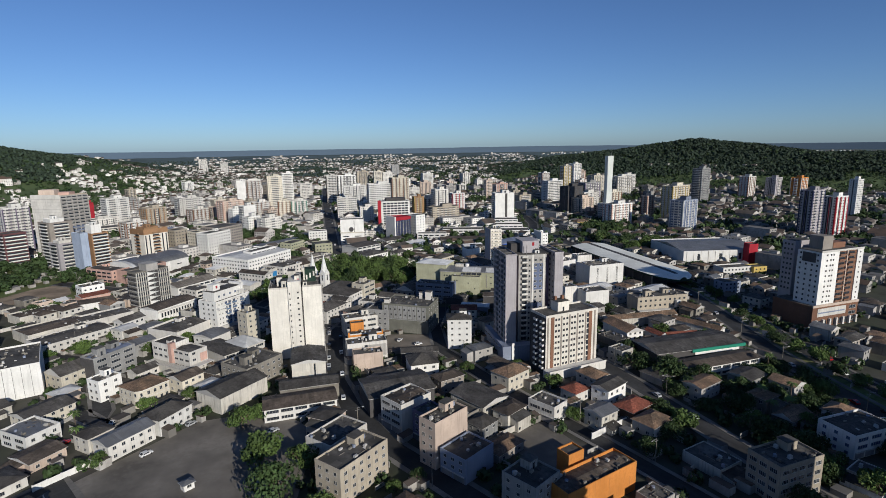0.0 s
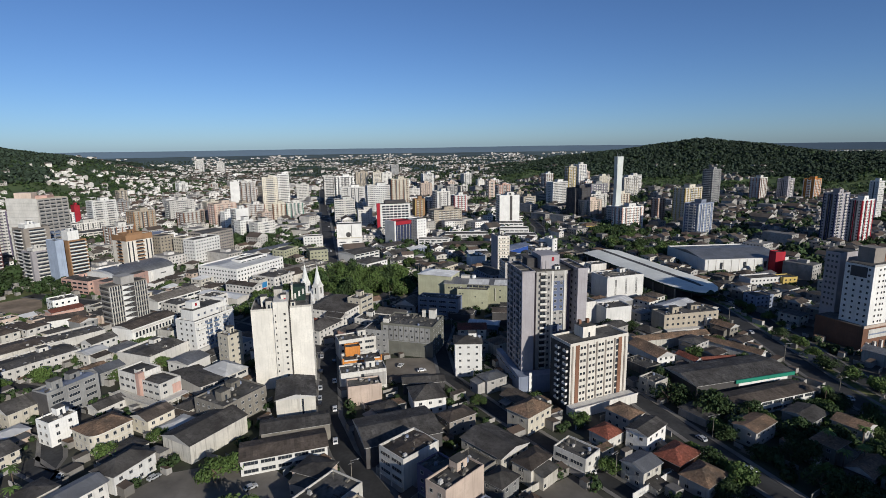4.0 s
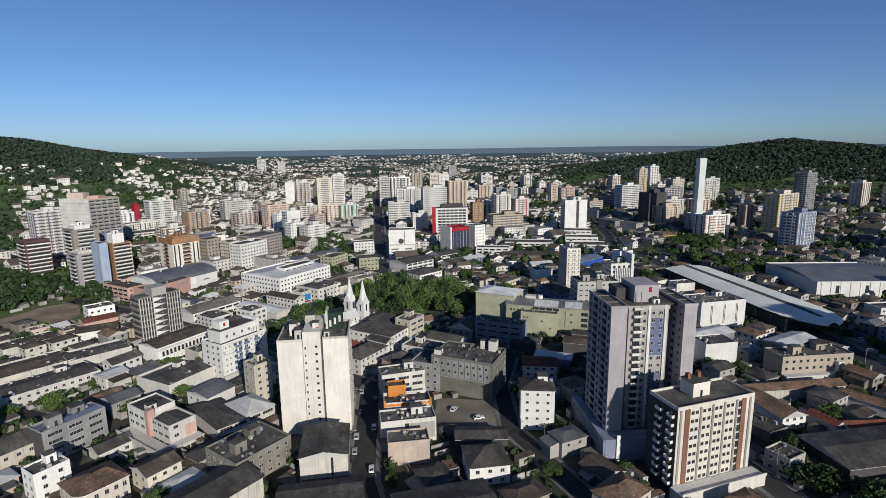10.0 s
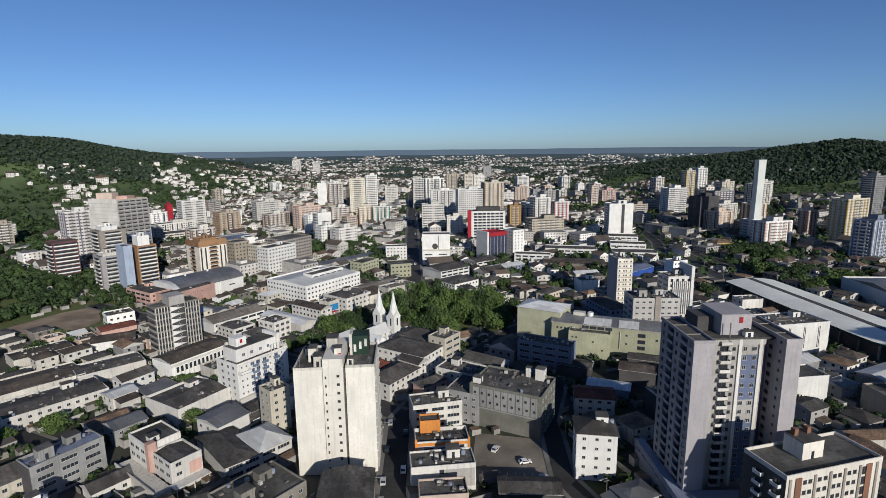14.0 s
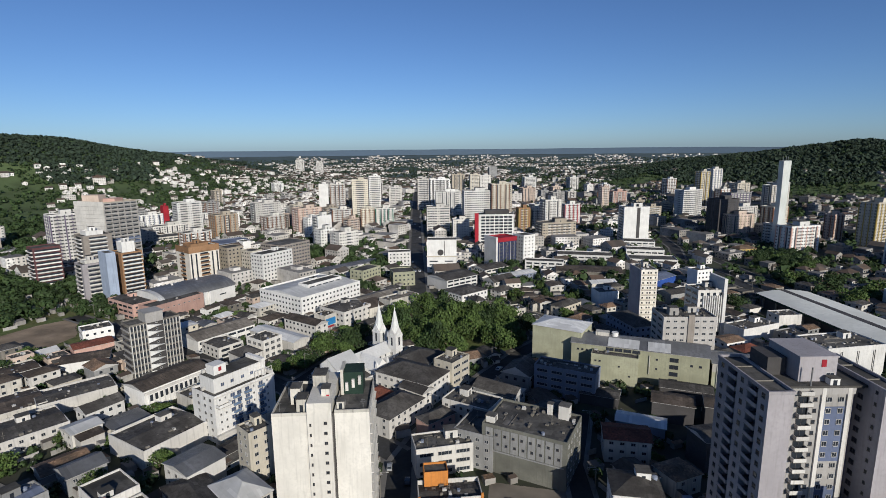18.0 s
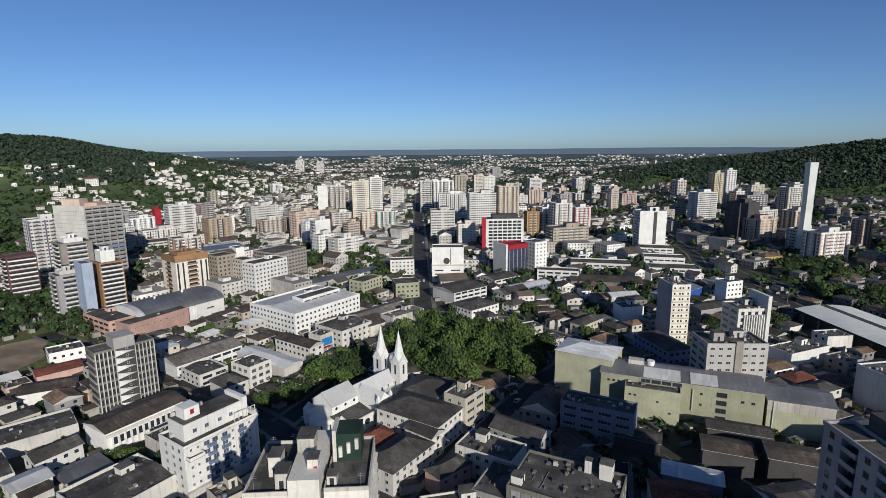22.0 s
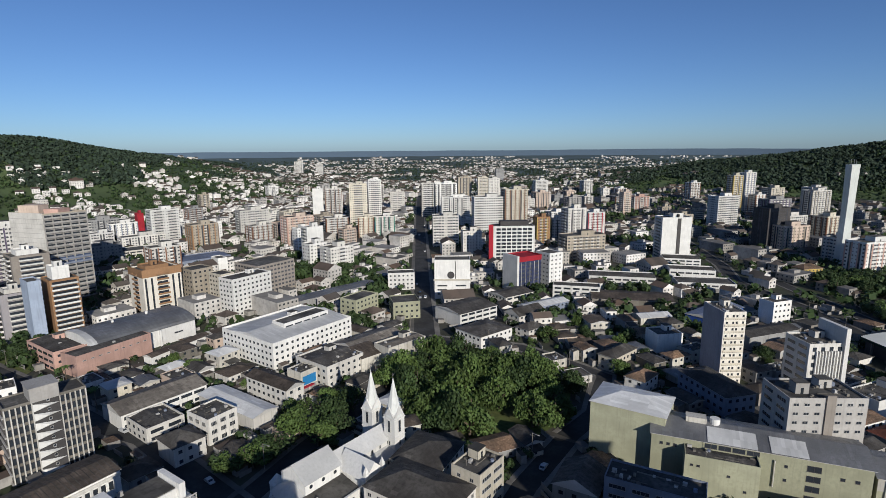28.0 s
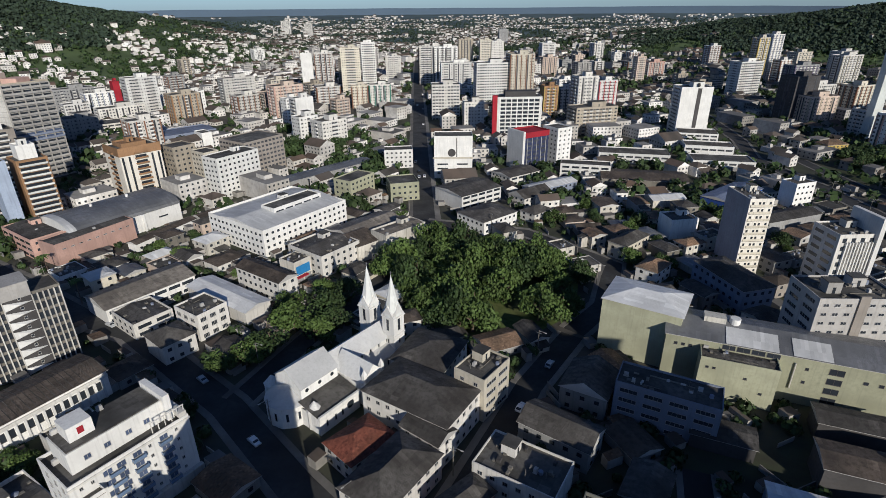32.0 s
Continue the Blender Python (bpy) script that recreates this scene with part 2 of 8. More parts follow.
def thing(name, x, y, yaw, label, category, group="", kind="", z=0.0):
    ob = new(name)
    ob.location, ob.rotation_euler = (x, y, z), (0, 0, radians(yaw))
    ob.empty_display_size = 0.5
    return tagged(ob, label, category, group, kind)


MADE = {}


def once(key, make):
    if key not in MADE:
        MADE[key] = make()
    return MADE[key]


def window_mesh(w, h, glass="dark", frame="pale", bars=1):
    """A framed pane with a sill, seen from -y, its middle at the origin; the frame stands proud of the wall."""
    def make():
        s = Shape()
        a, b, t, p = w / 2, h / 2, min(0.08, w * 0.1), 0.07
        xs = [-a, -a + t]
        for k in range(bars):
            x = -a + w * (k + 1) / (bars + 1)
            xs += [x - 0.03, x + 0.03]
        xs += [a - t, a]
        zs = [-b - 0.05, -b + t, b - t, b]
        at, n = {}, len(xs) - 1

        def corner(x, y, z):
            key = (round(x, 3), round(y, 3), round(z, 3))
            if key not in at:
                at[key] = len(s.v)
                s.v.append((x, y, z))
            return at[key]

        def add(mat, *pts):
            s.f.append(tuple(corner(*q) for q in pts))
            s.m.append(mat)

        def depth(i, j):
            if i < 0 or j < 0 or i >= n or j > 2:
                return 0.0
            return -p - 0.08 if j == 0 else -0.02 if j == 1 and i % 2 else -p
        for i in range(n):
            for j in range(3):
                y, x0, x1, z0, z1 = depth(i, j), xs[i], xs[i + 1], zs[j], zs[j + 1]
                add(1 if y == -0.02 else 0, (x0, y, z0), (x1, y, z0), (x1, y, z1), (x0, y, z1))
                for q, (u0, v0), (u1, v1) in ((depth(i + 1, j), (x1, z0), (x1, z1)), (depth(i, j + 1), (x1, z1), (x0, z1))):
                    if abs(q - y) > 1e-6:
                        add(0, (u0, y, v0), (u0, q, v0), (u1, q, v1), (u1, y, v1))
                if i == 0:
                    add(0, (x0, y, z1), (x0, 0.0, z1), (x0, 0.0, z0), (x0, y, z0))
                if j == 0:
                    add(0, (x0, y, z0), (x0, 0.0, z0), (x1, 0.0, z0), (x1, y, z0))
        return s.mesh("window", FRAME if frame == "pale" else FRAME_DARK, GLASS if glass == "dark" else GLASS_BLUE)
    return once(("window", w, h, glass, frame, bars), make)


SIDES = {"f": 0.0, "l": -math.pi / 2, "r": math.pi / 2, "b": math.pi}


def on_side(side, w, d, along, out, z):
    """A place on a side of a w x d block: along from its middle to the right as seen from outside, out from the wall."""
    if side == "f":
        return (along, -d / 2 - out, z)
    if side == "b":
        return (-along, d / 2 + out, z)
    if side == "l":
        return (-w / 2 - out, -along, z)
    return (w / 2 + out, along, z)


def windows(root, side, w, d, z0, storeys, step, count=None, size=(1.3, 1.2), glass="dark", frame="pale", skip=(), inset=0.0, lift=1.5):
    length = w if side in "fb" else d
    n = count or max(1, int((length - 1.2) / 3.1))
    pitch = (length - 1.0 - 2 * inset) / n
    me = window_mesh(size[0] if size[0] < pitch - 0.3 else round(pitch - 0.35, 2), size[1], glass, frame, 0 if size[0] < 0.9 else 1 if size[0] < 2.2 else 3)
    if root.location.y > 405 or abs(root.location.x) > 185 or (storeys < 3 and root.location.y > 330):
        g = Shape()
        half = min(size[0] / 2, pitch / 2 - 0.15)
        for s in range(storeys):
            for k in range(n):
                a, z = (k + 0.5) * pitch - n * pitch / 2, z0 + s * step + lift
                g.box(a - half, a + half, -0.05, 0.02, z - size[1] / 2, z + size[1] / 2)
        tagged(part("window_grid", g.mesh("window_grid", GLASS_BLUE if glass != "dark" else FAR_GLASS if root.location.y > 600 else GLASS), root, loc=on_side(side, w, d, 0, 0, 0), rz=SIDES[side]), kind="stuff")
        return
    for s in range(storeys):
        for k in range(n):
            if k in skip:
                continue
            along = (k + 0.5) * pitch - n * pitch / 2
            part("window", me, root, loc=on_side(side, w, d, along, 0.0, z0 + s * step + lift), rz=SIDES[side])


def shopfront(root, side, w, d, height=2.7):
    length = w if side in "fb" else d
    n = max(1, int(length / 4.5))
    pitch = (length - 0.6) / n
    for k in range(n):
        def make():
            s = Shape()
            a = (pitch - 0.7) / 2
            s.box(-a, a, -0.06, 0, 0, height - 0.3, 0)
            s.box(-a - 0.1, a + 0.1, -0.55, 0, height - 0.25, height - 0.1, 1, bottom=True)
            return s.mesh("shutter", SHUTTER, FRAME)
        part("shutter", once(("shutter", round(pitch, 2), height), make), root,
             loc=on_side(side, w, d, (k + 0.5) * pitch - n * pitch / 2, 0.0, 0.15), rz=SIDES[side])


def roof_mesh(kind, w, d, h, mat, rise=None, over=0.5, inset=0.25):
    s = Shape()
    if kind == "flat":
        a, b = w / 2 - inset, d / 2 - inset
        if mat == ROOF["slab"]:
            s.box(-a, a, -b, b, h - 0.25, h - 0.02)
        else:  # low ridged sheets hidden behind the parapet
            e, g = [(-a, -b), (a, -b), (a, b), (-a, b)], [(-a, 0), (a, 0)] if w >= d else [(0, -b), (0, b)]
            lo, hi = h - 0.25, h + 0.055 * min(w, d)
            q, p = [(*k, lo) for k in e], [(*k, hi) for k in g]
            if w >= d:
                s.face([q[0], q[1], p[1], p[0]])
                s.face([q[2], q[3], p[0], p[1]])
                s.face([q[1], q[2], p[1]])
                s.face([q[3], q[0], p[0]])
            else:
                s.face([q[1], q[2], p[1], p[0]])
                s.face([q[3], q[0], p[0], p[1]])
                s.face([q[0], q[1], p[0]])
                s.face([q[2], q[3], p[1]])
        return s.mesh("roof", mat)
    rise = rise or 0.26 * min(w, d)
    a, b, t = w / 2 + over, d / 2 + over, 0.14
    lo, hi = h - 0.02, h + rise
    if kind == "gable":
        if w >= d:
            e, g = [(-a, -b), (a, -b), (a, b), (-a, b)], [(-a, 0), (a, 0)]
            s.face([(*e[0], lo), (*e[1], lo), (*g[1], hi), (*g[0], hi)])
            s.face([(*e[2], lo), (*e[3], lo), (*g[0], hi), (*g[1], hi)])
            s.face([(*e[0], lo - t), (*g[0], hi - t), (*e[3], lo - t)][::-1], 1)
            s.face([(*e[1], lo - t), (*e[2], lo - t), (*g[1], hi - t)], 1)
            rim = [(*e[0], lo), (*g[0], hi), (*e[3], lo), (*e[2], lo), (*g[1], hi), (*e[1], lo)]
        else:
            e, g = [(-a, -b), (a, -b), (a, b), (-a, b)], [(0, -b), (0, b)]
            s.face([(*e[0], lo), (*g[0], hi), (*g[1], hi), (*e[3], lo)][::-1])
            s.face([(*e[1], lo), (*e[2], lo), (*g[1], hi), (*g[0], hi)])
            s.face([(*e[0], lo - t), (*e[1], lo - t), (*g[0], hi - t)], 1)
            s.face([(*e[2], lo - t), (*e[3], lo - t), (*g[1], hi - t)], 1)
            rim = [(*e[0], lo), (*g[0], hi), (*e[1], lo), (*e[2], lo), (*g[1], hi), (*e[3], lo)]
    elif kind == "shed":
        e = [(-a, -b), (a, -b), (a, b), (-a, b)]
        z = [lo, lo, hi, hi]
        s.face([(*p, q) for p, q in zip(e, z)])
        rim = [(*p, q) for p, q in zip(e, z)]
    else:  # hip
        k = min(a, b)
        g = [(-a + k, 0), (a - k, 0)] if w >= d else [(0, -b + k), (0, b - k)]
        if abs(w - d) < 0.6:
            g = [(0, 0), (0, 0.02)] if w < d else [(-0.01, 0), (0.01, 0)]
        e = [(-a, -b), (a, -b), (a, b), (-a, b)]
        if w >= d:
            s.face([(*e[0], lo), (*e[1], lo), (*g[1], hi), (*g[0], hi)])
            s.face([(*e[1], lo), (*e[2], lo), (*g[1], hi)])
            s.face([(*e[2], lo), (*e[3], lo), (*g[0], hi), (*g[1], hi)])
            s.face([(*e[3], lo), (*e[0], lo), (*g[0], hi)])
        else:
            s.face([(*e[0], lo), (*e[1], lo), (*g[0], hi)])
            s.face([(*e[1], lo), (*e[2], lo), (*g[1], hi), (*g[0], hi)])
            s.face([(*e[2], lo), (*e[3], lo), (*g[1], hi)])
            s.face([(*e[3], lo), (*e[0], lo), (*g[0], hi), (*g[1], hi)])
        rim = [(*p, lo) for p in e]
    for p, q in zip(rim, rim[1:] + rim[:1]):
        s.face([(p[0], p[1], p[2] - t), (q[0], q[1], q[2] - t), q, p], 1)
    return s.mesh("roof", mat, FRAME)


def wall_mesh(w, d, h, mat, parapet=0.7, cap=True):
    """Outer walls, with a parapet round the roof where there is one."""
    s = Shape()
    if not parapet:
        return s.box(-w / 2, w / 2, -d / 2, d / 2, 0, h).mesh("wall", mat)
    t, z = 0.25, h + parapet
    rings = [(w / 2, d / 2, 0), (w / 2, d / 2, z), (w / 2 - t, d / 2 - t, z), (w / 2 - t, d / 2 - t, h - 0.4)]
    for a, b, e in rings:
        s.v += [(-a, -b, e), (a, -b, e), (a, b, e), (-a, b, e)]
    for r in range(3):
        s.f += [(4 * r + k, 4 * r + (k + 1) % 4, 4 * r + 4 + (k + 1) % 4, 4 * r + 4 + k) for k in range(4)]
    s.f.append((12, 13, 14, 15))
    s.m = [0] * len(s.f)
    return s.mesh("wall", mat)


def head_house(root, x, y, w, d, z, h, wall, tank=True):
    """A lift or stair head on a flat roof, with a slab for a lid."""
    def make():
        s = Shape()
        s.box(-w / 2, w / 2, -d / 2, d / 2, 0, h)
        s.box(-w / 2 - 0.15, w / 2 + 0.15, -d / 2 - 0.15, d / 2 + 0.15, h, h + 0.18, 1, bottom=True)
        s.box(-0.45, 0.45, -d / 2 - 0.03, -d / 2, 0, min(2.0, h - 0.3), 2)
        return s.mesh("stair_head", wall, ROOF["slab"], GLASS)
    part("stair_head", once(("head", w, d, h, wall.name), make), root, loc=(x, y, z))
    if tank:
        def drum():
            s = Shape()
            s.prism(circle(0.75, 12), 0, 1.1, 0)
            s.cone(circle(0.78, 12), 1.1, (0, 0, 1.4), 0)
            return s.mesh("water_tank", WALL["blue"])
        part("water_tank", once("drum", drum), root, "round blue water tank", loc=(x + w / 2 + 1.3, y, z))


def clutter_mesh(w, d, seed):
    """Pipes, curbs, hatches, small tanks and air units strewn over a flat roof."""
    rng, s = random.Random(seed), Shape()
    a, b = w / 2 - 0.9, d / 2 - 0.9
    for _ in range(int(3 + w * d / 26)):
        x, y = rng.uniform(-a, a), rng.uniform(-b, b)
        u, v, h = rng.uniform(.25, .7), rng.uniform(.2, .55), rng.uniform(.25, .95)
        s.box(x - u, x + u, y - v, y + v, 0, h, rng.choice((0, 1, 2, 2, 2)))
    for _ in range(2 + int(w > 14)):
        x, y, long = rng.uniform(-a, a * .2), rng.uniform(-b, b), rng.uniform(2.0, max(2.2, a))
        if rng.random() < 0.5:
            s.box(x, min(a, x + long), y - .07, y + .07, 0, .22, 2)
        else:
            s.box(x - .07, x + .07, max(-b, y - long), y, 0, .22, 1)
    for _ in range(1 + int(w > 11)):
        x, y = rng.uniform(-a, a), rng.uniform(-b, b)
        s.box(x - .04, x + .04, y - .04, y + .04, 0, rng.uniform(1.6, 3.4), 2)
        s.box(x - .5, x + .5, y - .03, y + .03, 1.4, 1.46, 2, bottom=True)
    x, y = rng.uniform(-a, a), rng.uniform(-b, b)
    s.prism(circle(.55, 10, x, y), 0, .9, 3)
    return s.mesh("roof_clutter", FRAME, WALL["dark"], WALL["concrete"], WALL["blue"])


TAKEN = []  # plots: x, y, half width, half depth, cos, sin
SAY = {"white": "white", "bright": "bright white", "cream": "cream", "beige": "beige", "grey": "grey", "lilac": "pale lilac", "blue": "blue-grey",
       "green": "pale green", "pink": "salmon pink", "orange": "orange", "brown": "brown", "yellow": "ochre yellow", "red": "red", "purple": "dark purple",
       "concrete": "weathered concrete", "stained": "rain-stained white", "dark": "dark grey", "teal": "dark green", "navy": "dark blue", "peach": "peach", "ivory": "ivory white", "slab": "stained white", "bottle": "bottle green", "taupe": "grey-brown", "royal": "bright blue", "rust": "rust brown", "wine": "dark wine red", "sky": "pale blue", "moss": "dark grey-green", "ash": "pale grey"}
ROOF_SAY = {"fibre": "dark fibre-cement roof", "brownfibre": "brown sheet roof", "tile": "old clay tile roof", "redtile": "red clay tile roof",
            "slab": "flat concrete roof", "pale": "pale sheet-metal roof", "metal": "grey metal roof", "bluemetal": "blue-grey metal roof", "slate": "pale slate roof", "dusty": "dusty grey-brown sheet roof"}
COUNT = ("", "single-storey", "two-storey", "three-storey", "four-storey", "five-storey", "six-storey", "seven-storey", "eight-storey")


def take(x, y, w, d, yaw, margin=1.0):
    TAKEN.append((x, y, w / 2 + margin, d / 2 + margin, math.cos(radians(yaw)), math.sin(radians(yaw))))


def unit_mesh():
    s = Shape().box(-.7, .7, -.5, .5, 0.0, 0.25).box(-.6, .6, -.4, .4, 0.25, 1.1).prism(circle(.3, 10), 1.1, 1.2)
    return s.mesh("roof_unit", FRAME)


def building(x, y, w, d, h, yaw, wall="white", kind="flat", roof="fibre", f="w", l="w", name="building", label="", shop="", head=0, storeys=0, rise=None,
             size=(1.3, 1.2), glass="dark", category="building", parapet=None, inset=0.25):
    """A house or block: walls, roof, windows one by one, shop shutters, a stair head. f, l: what the two seen sides carry (w windows, s ribbon windows, o none)."""
    n = storeys or max(1, round(h / 3.1))
    root = thing(name, x, y, yaw, label or f"{SAY[wall]} {COUNT[min(n, 8)] if n < 9 else 'tall'} {name.replace('_', ' ')} with {ROOF_SAY[roof]}", category)
    high = (0.7 if h > 5 else 0.4) if kind == "flat" else 0.0
    high = high if parapet is None else parapet
    part("wall", wall_mesh(w, d, h, WALL[wall], high if kind == "flat" else 0), root)
    part("roof", roof_mesh(kind, w, d, h + (0.1 if kind == "flat" else 0.02), ROOF[roof], rise, inset=inset), root)
    step = h / n
    for side, what in (("f", f), ("l", l)):
        low = 1 if side in shop and n > 1 else 0
        if side in shop:
            shopfront(root, side, w, d, min(2.7, step - 0.2))
        if what == "w":
            windows(root, side, w, d, low * step, n - low, step, size=size, glass=glass)
        elif what == "s":
            length = w if side == "f" else d
            windows(root, side, w, d, low * step, n - low, step, count=max(1, int(length / 5.5)), size=(4.6, 1.3), glass=glass)
    for k in range(head):
        head_house(root, w * (0.18 - 0.42 * k), d * (0.2 - 0.3 * k), min(4.2, w * 0.3), min(3.6, d * 0.4), h + 0.08, 2.8 + 0.8 * k, WALL[wall], tank=k == 0 and w > 9)
    if kind == "flat" and w > 9 and d > 7 and y < 480 and abs(x) < 230:
        for k in range(1 + int(w > 16)):
            u, v = ((x * 7.3 + k * 3.1) % 1 - .5) * (w - 4), ((y * 5.7 + k * 1.7) % 1 - .5) * (d - 3)
            part("roof_unit", once(("unit", k), unit_mesh), root, "small grey roof unit", loc=(u, v, h + 0.05), rz=k * 1.57)
    if kind == "flat" and w > 7 and d > 6 and y < 470 and abs(x) < 230:
        tagged(part("roof_clutter", clutter_mesh(w, d, int(x * 31 + y * 17)), root, "pipes, hatches and small units on the roof", loc=(0, 0, h + 0.05)), kind="stuff")
    take(x, y, w, d, yaw)
    return root


# ---- the ground and the hills ----
RIDGES = (((470, 1720, 26), (560, 1660, 42), (715, 1610, 64), (800, 1500, 78), (985, 1390, 108), (1080, 1290, 92), (1175, 1160, 70), (1600, 1000, 66)),
          ((-760, 1950, 62), (-763, 1560, 92), (-823, 1290, 128), (-1000, 1150, 140), (-1350, 1000, 150)))


def ground_z(x, y):
    r = math.hypot(x, y - 100)
    z = 84 * (max(0, min(r, 4250) - 3000) / 1700) ** 2
    for ridge, wide in zip(RIDGES, (205, 270)):
        best = 0
        for (ax, ay, az), (bx, by, bz) in zip(ridge, ridge[1:]):
            k = ((x - ax) * (bx - ax) + (y - ay) * (by - ay)) / ((bx - ax) ** 2 + (by - ay) ** 2)
            k = min(1, max(0, k))
            gap = math.hypot(x - ax - k * (bx - ax), y - ay - k * (by - ay))
            best = max(best, (az + k * (bz - az)) * math.exp(-((gap / wide) ** 2)))
        z = max(z, best) if best > 3 else z + best
    return z + (2.5 * noise.noise(Vector((x / 90, y / 90, 0))) if z > 12 else 0)


def ground():
    lines = [0]
    while lines[-1] < 4950:
        lines.append(lines[-1] + 18 + 0.022 * lines[-1])
    xs = [-v for v in lines[:0:-1]] + lines
    ys = [-v for v in lines[:0:-1] if v < 900] + lines
    v, f = [], []
    for y in ys:
        for x in xs:
            far = math.hypot(x, y - 100)
            v.append((x, y, ground_z(x, y) if far < 4800 else -60))
    n = len(xs)
    for j in range(len(ys) - 1):
        for i in range(n - 1):
            f.append((j * n + i, j * n + i + 1, (j + 1) * n + i + 1, (j + 1) * n + i))
    me = bpy.data.meshes.new("ground")
    me.from_pydata(v, [], f)
    me.materials.append(GROUND)
    me.materials.append(HAZE_FIELDS)
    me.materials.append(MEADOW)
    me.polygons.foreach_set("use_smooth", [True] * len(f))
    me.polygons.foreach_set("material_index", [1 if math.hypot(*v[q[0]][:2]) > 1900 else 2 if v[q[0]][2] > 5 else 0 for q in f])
    tagged(new("ground", me), "bare soil, yards and grass between the buildings", "ground", kind="structure")


ground()


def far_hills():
    """Hills of the far distance, haze painted in as blue, a plain ring at the end of the plain."""
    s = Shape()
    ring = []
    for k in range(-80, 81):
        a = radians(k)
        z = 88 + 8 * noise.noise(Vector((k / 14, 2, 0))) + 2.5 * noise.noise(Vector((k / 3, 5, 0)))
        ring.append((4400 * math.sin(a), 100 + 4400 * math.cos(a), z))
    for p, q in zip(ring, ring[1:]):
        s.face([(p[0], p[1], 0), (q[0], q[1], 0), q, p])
    tagged(new("backdrop", s.mesh("backdrop", material("haze_blue_hills", (0.085, 0.125, 0.175), 1.0, 0.08, 0.004))), "wooded hills along the far horizon, coloured blue for haze", "backdrop", kind="structure")


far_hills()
ROADS = []


def strip(points, width, z):
    v = []
    for k, (x, y) in enumerate(points):
        a, b = Vector(points[max(0, k - 1)]), Vector(points[min(len(points) - 1, k + 1)])
        t = (b - a).normalized()
        v += [(x - t.y * -width / 2 * -1, y + t.x * width / 2, z), (x + t.y * width / 2, y - t.x * width / 2, z)]
    return v, [(2 * k + 1, 2 * k + 3, 2 * k + 2, 2 * k) for k in range(len(points) - 1)]


def road(points, width, walkway=2.0):
    """A street with raised pavements on both sides and a kerb."""
    ROADS.append((points, width / 2 + walkway))
    fine = []
    for (ax, ay), (bx, by) in zip(points, points[1:]):
        n = max(1, int(math.hypot(bx - ax, by - ay) / 12))
        fine += [(ax + (bx - ax) * k / n, ay + (by - ay) * k / n) for k in range(n)]
    fine.append(points[-1])
    lift = 0.005 * len(ROADS)
    v, f = strip(fine, width, 0.055 + lift)
    me = bpy.data.meshes.new("road")
    me.from_pydata(v, [], f)
    me.materials.append(ASPHALT)
    tagged(new("road", me), "worn grey asphalt street between buildings", "road", kind="structure")
    if walkway:
        for side in (-1, 1):
            s = Shape()
            edge = []
            for k, (x, y) in enumerate(fine):
                a, b = Vector(fine[max(0, k - 1)]), Vector(fine[min(len(fine) - 1, k + 1)])
                t = (b - a).normalized()
                edge.append([(x - t.y * side * o, y + t.x * side * o) for o in (width / 2, width / 2 + walkway)])
            for (p, q), (r, u) in zip(edge, edge[1:]):
                top = 0.17 + lift
                quad = [(*p, top), (*r, top), (*u, top), (*q, top)]
                s.face(quad if side < 0 else quad[::-1])
                low = [(*p, 0.0), (*r, 0.0), (*r, top), (*p, top)]
                s.face(low)
            tagged(new("pavement", s.mesh("pavement", PAVING)), "pale concrete pavement with a kerb beside the street", "pavement", kind="structure")


road([(52, 112), (36, 138), (12, 175), (-1, 208), (-7, 235), (-8, 300), (-1, 318), (26, 368), (45, 395)], 8.0)
road([(-9, 505), (-13, 590), (-22, 807), (-34, 1105), (-44, 1400)], 12.0, 3.0)
road([(-230, 470), (-180, 440), (-136, 411), (-109, 399), (-62, 360), (-36, 332), (-9, 306)], 9.0)
road([(-60, 362), (-47, 394), (-30, 428), (-15, 470), (-9, 500)], 8.0)
road([(46, 397), (62, 415), (76, 450), (42, 488), (-8, 503)], 8.0)
road([(62, 335), (50, 300), (47, 262), (60, 225), (75, 189), (88, 159), (104, 120)], 6.5, 1.6)
road([(118, 240), (123, 205), (131, 150), (138, 100)], 8.0)
road([(196, 110), (205, 190), (212, 227), (227, 284), (238, 330), (235, 490), (237, 558), (231, 626), (250, 680), (274, 808)], 10.0)
road([(214, 110), (222, 190), (229, 227), (244, 284), (256, 330), (258, 490), (262, 620)], 8.0, 1.5)
road([(-150, 110), (-95, 175), (-60, 120)], 7.0)
road([(-110, 225), (-95, 212), (-128, 285), (-160, 300)], 6.5, 1.5)


def patch(name, points, mat, label, z=0.05):
    s = Shape()
    s.face([(x, y, z) for x, y in points])
    tagged(new(name, s.mesh(name, mat)), label, "ground", kind="structure")
    return points


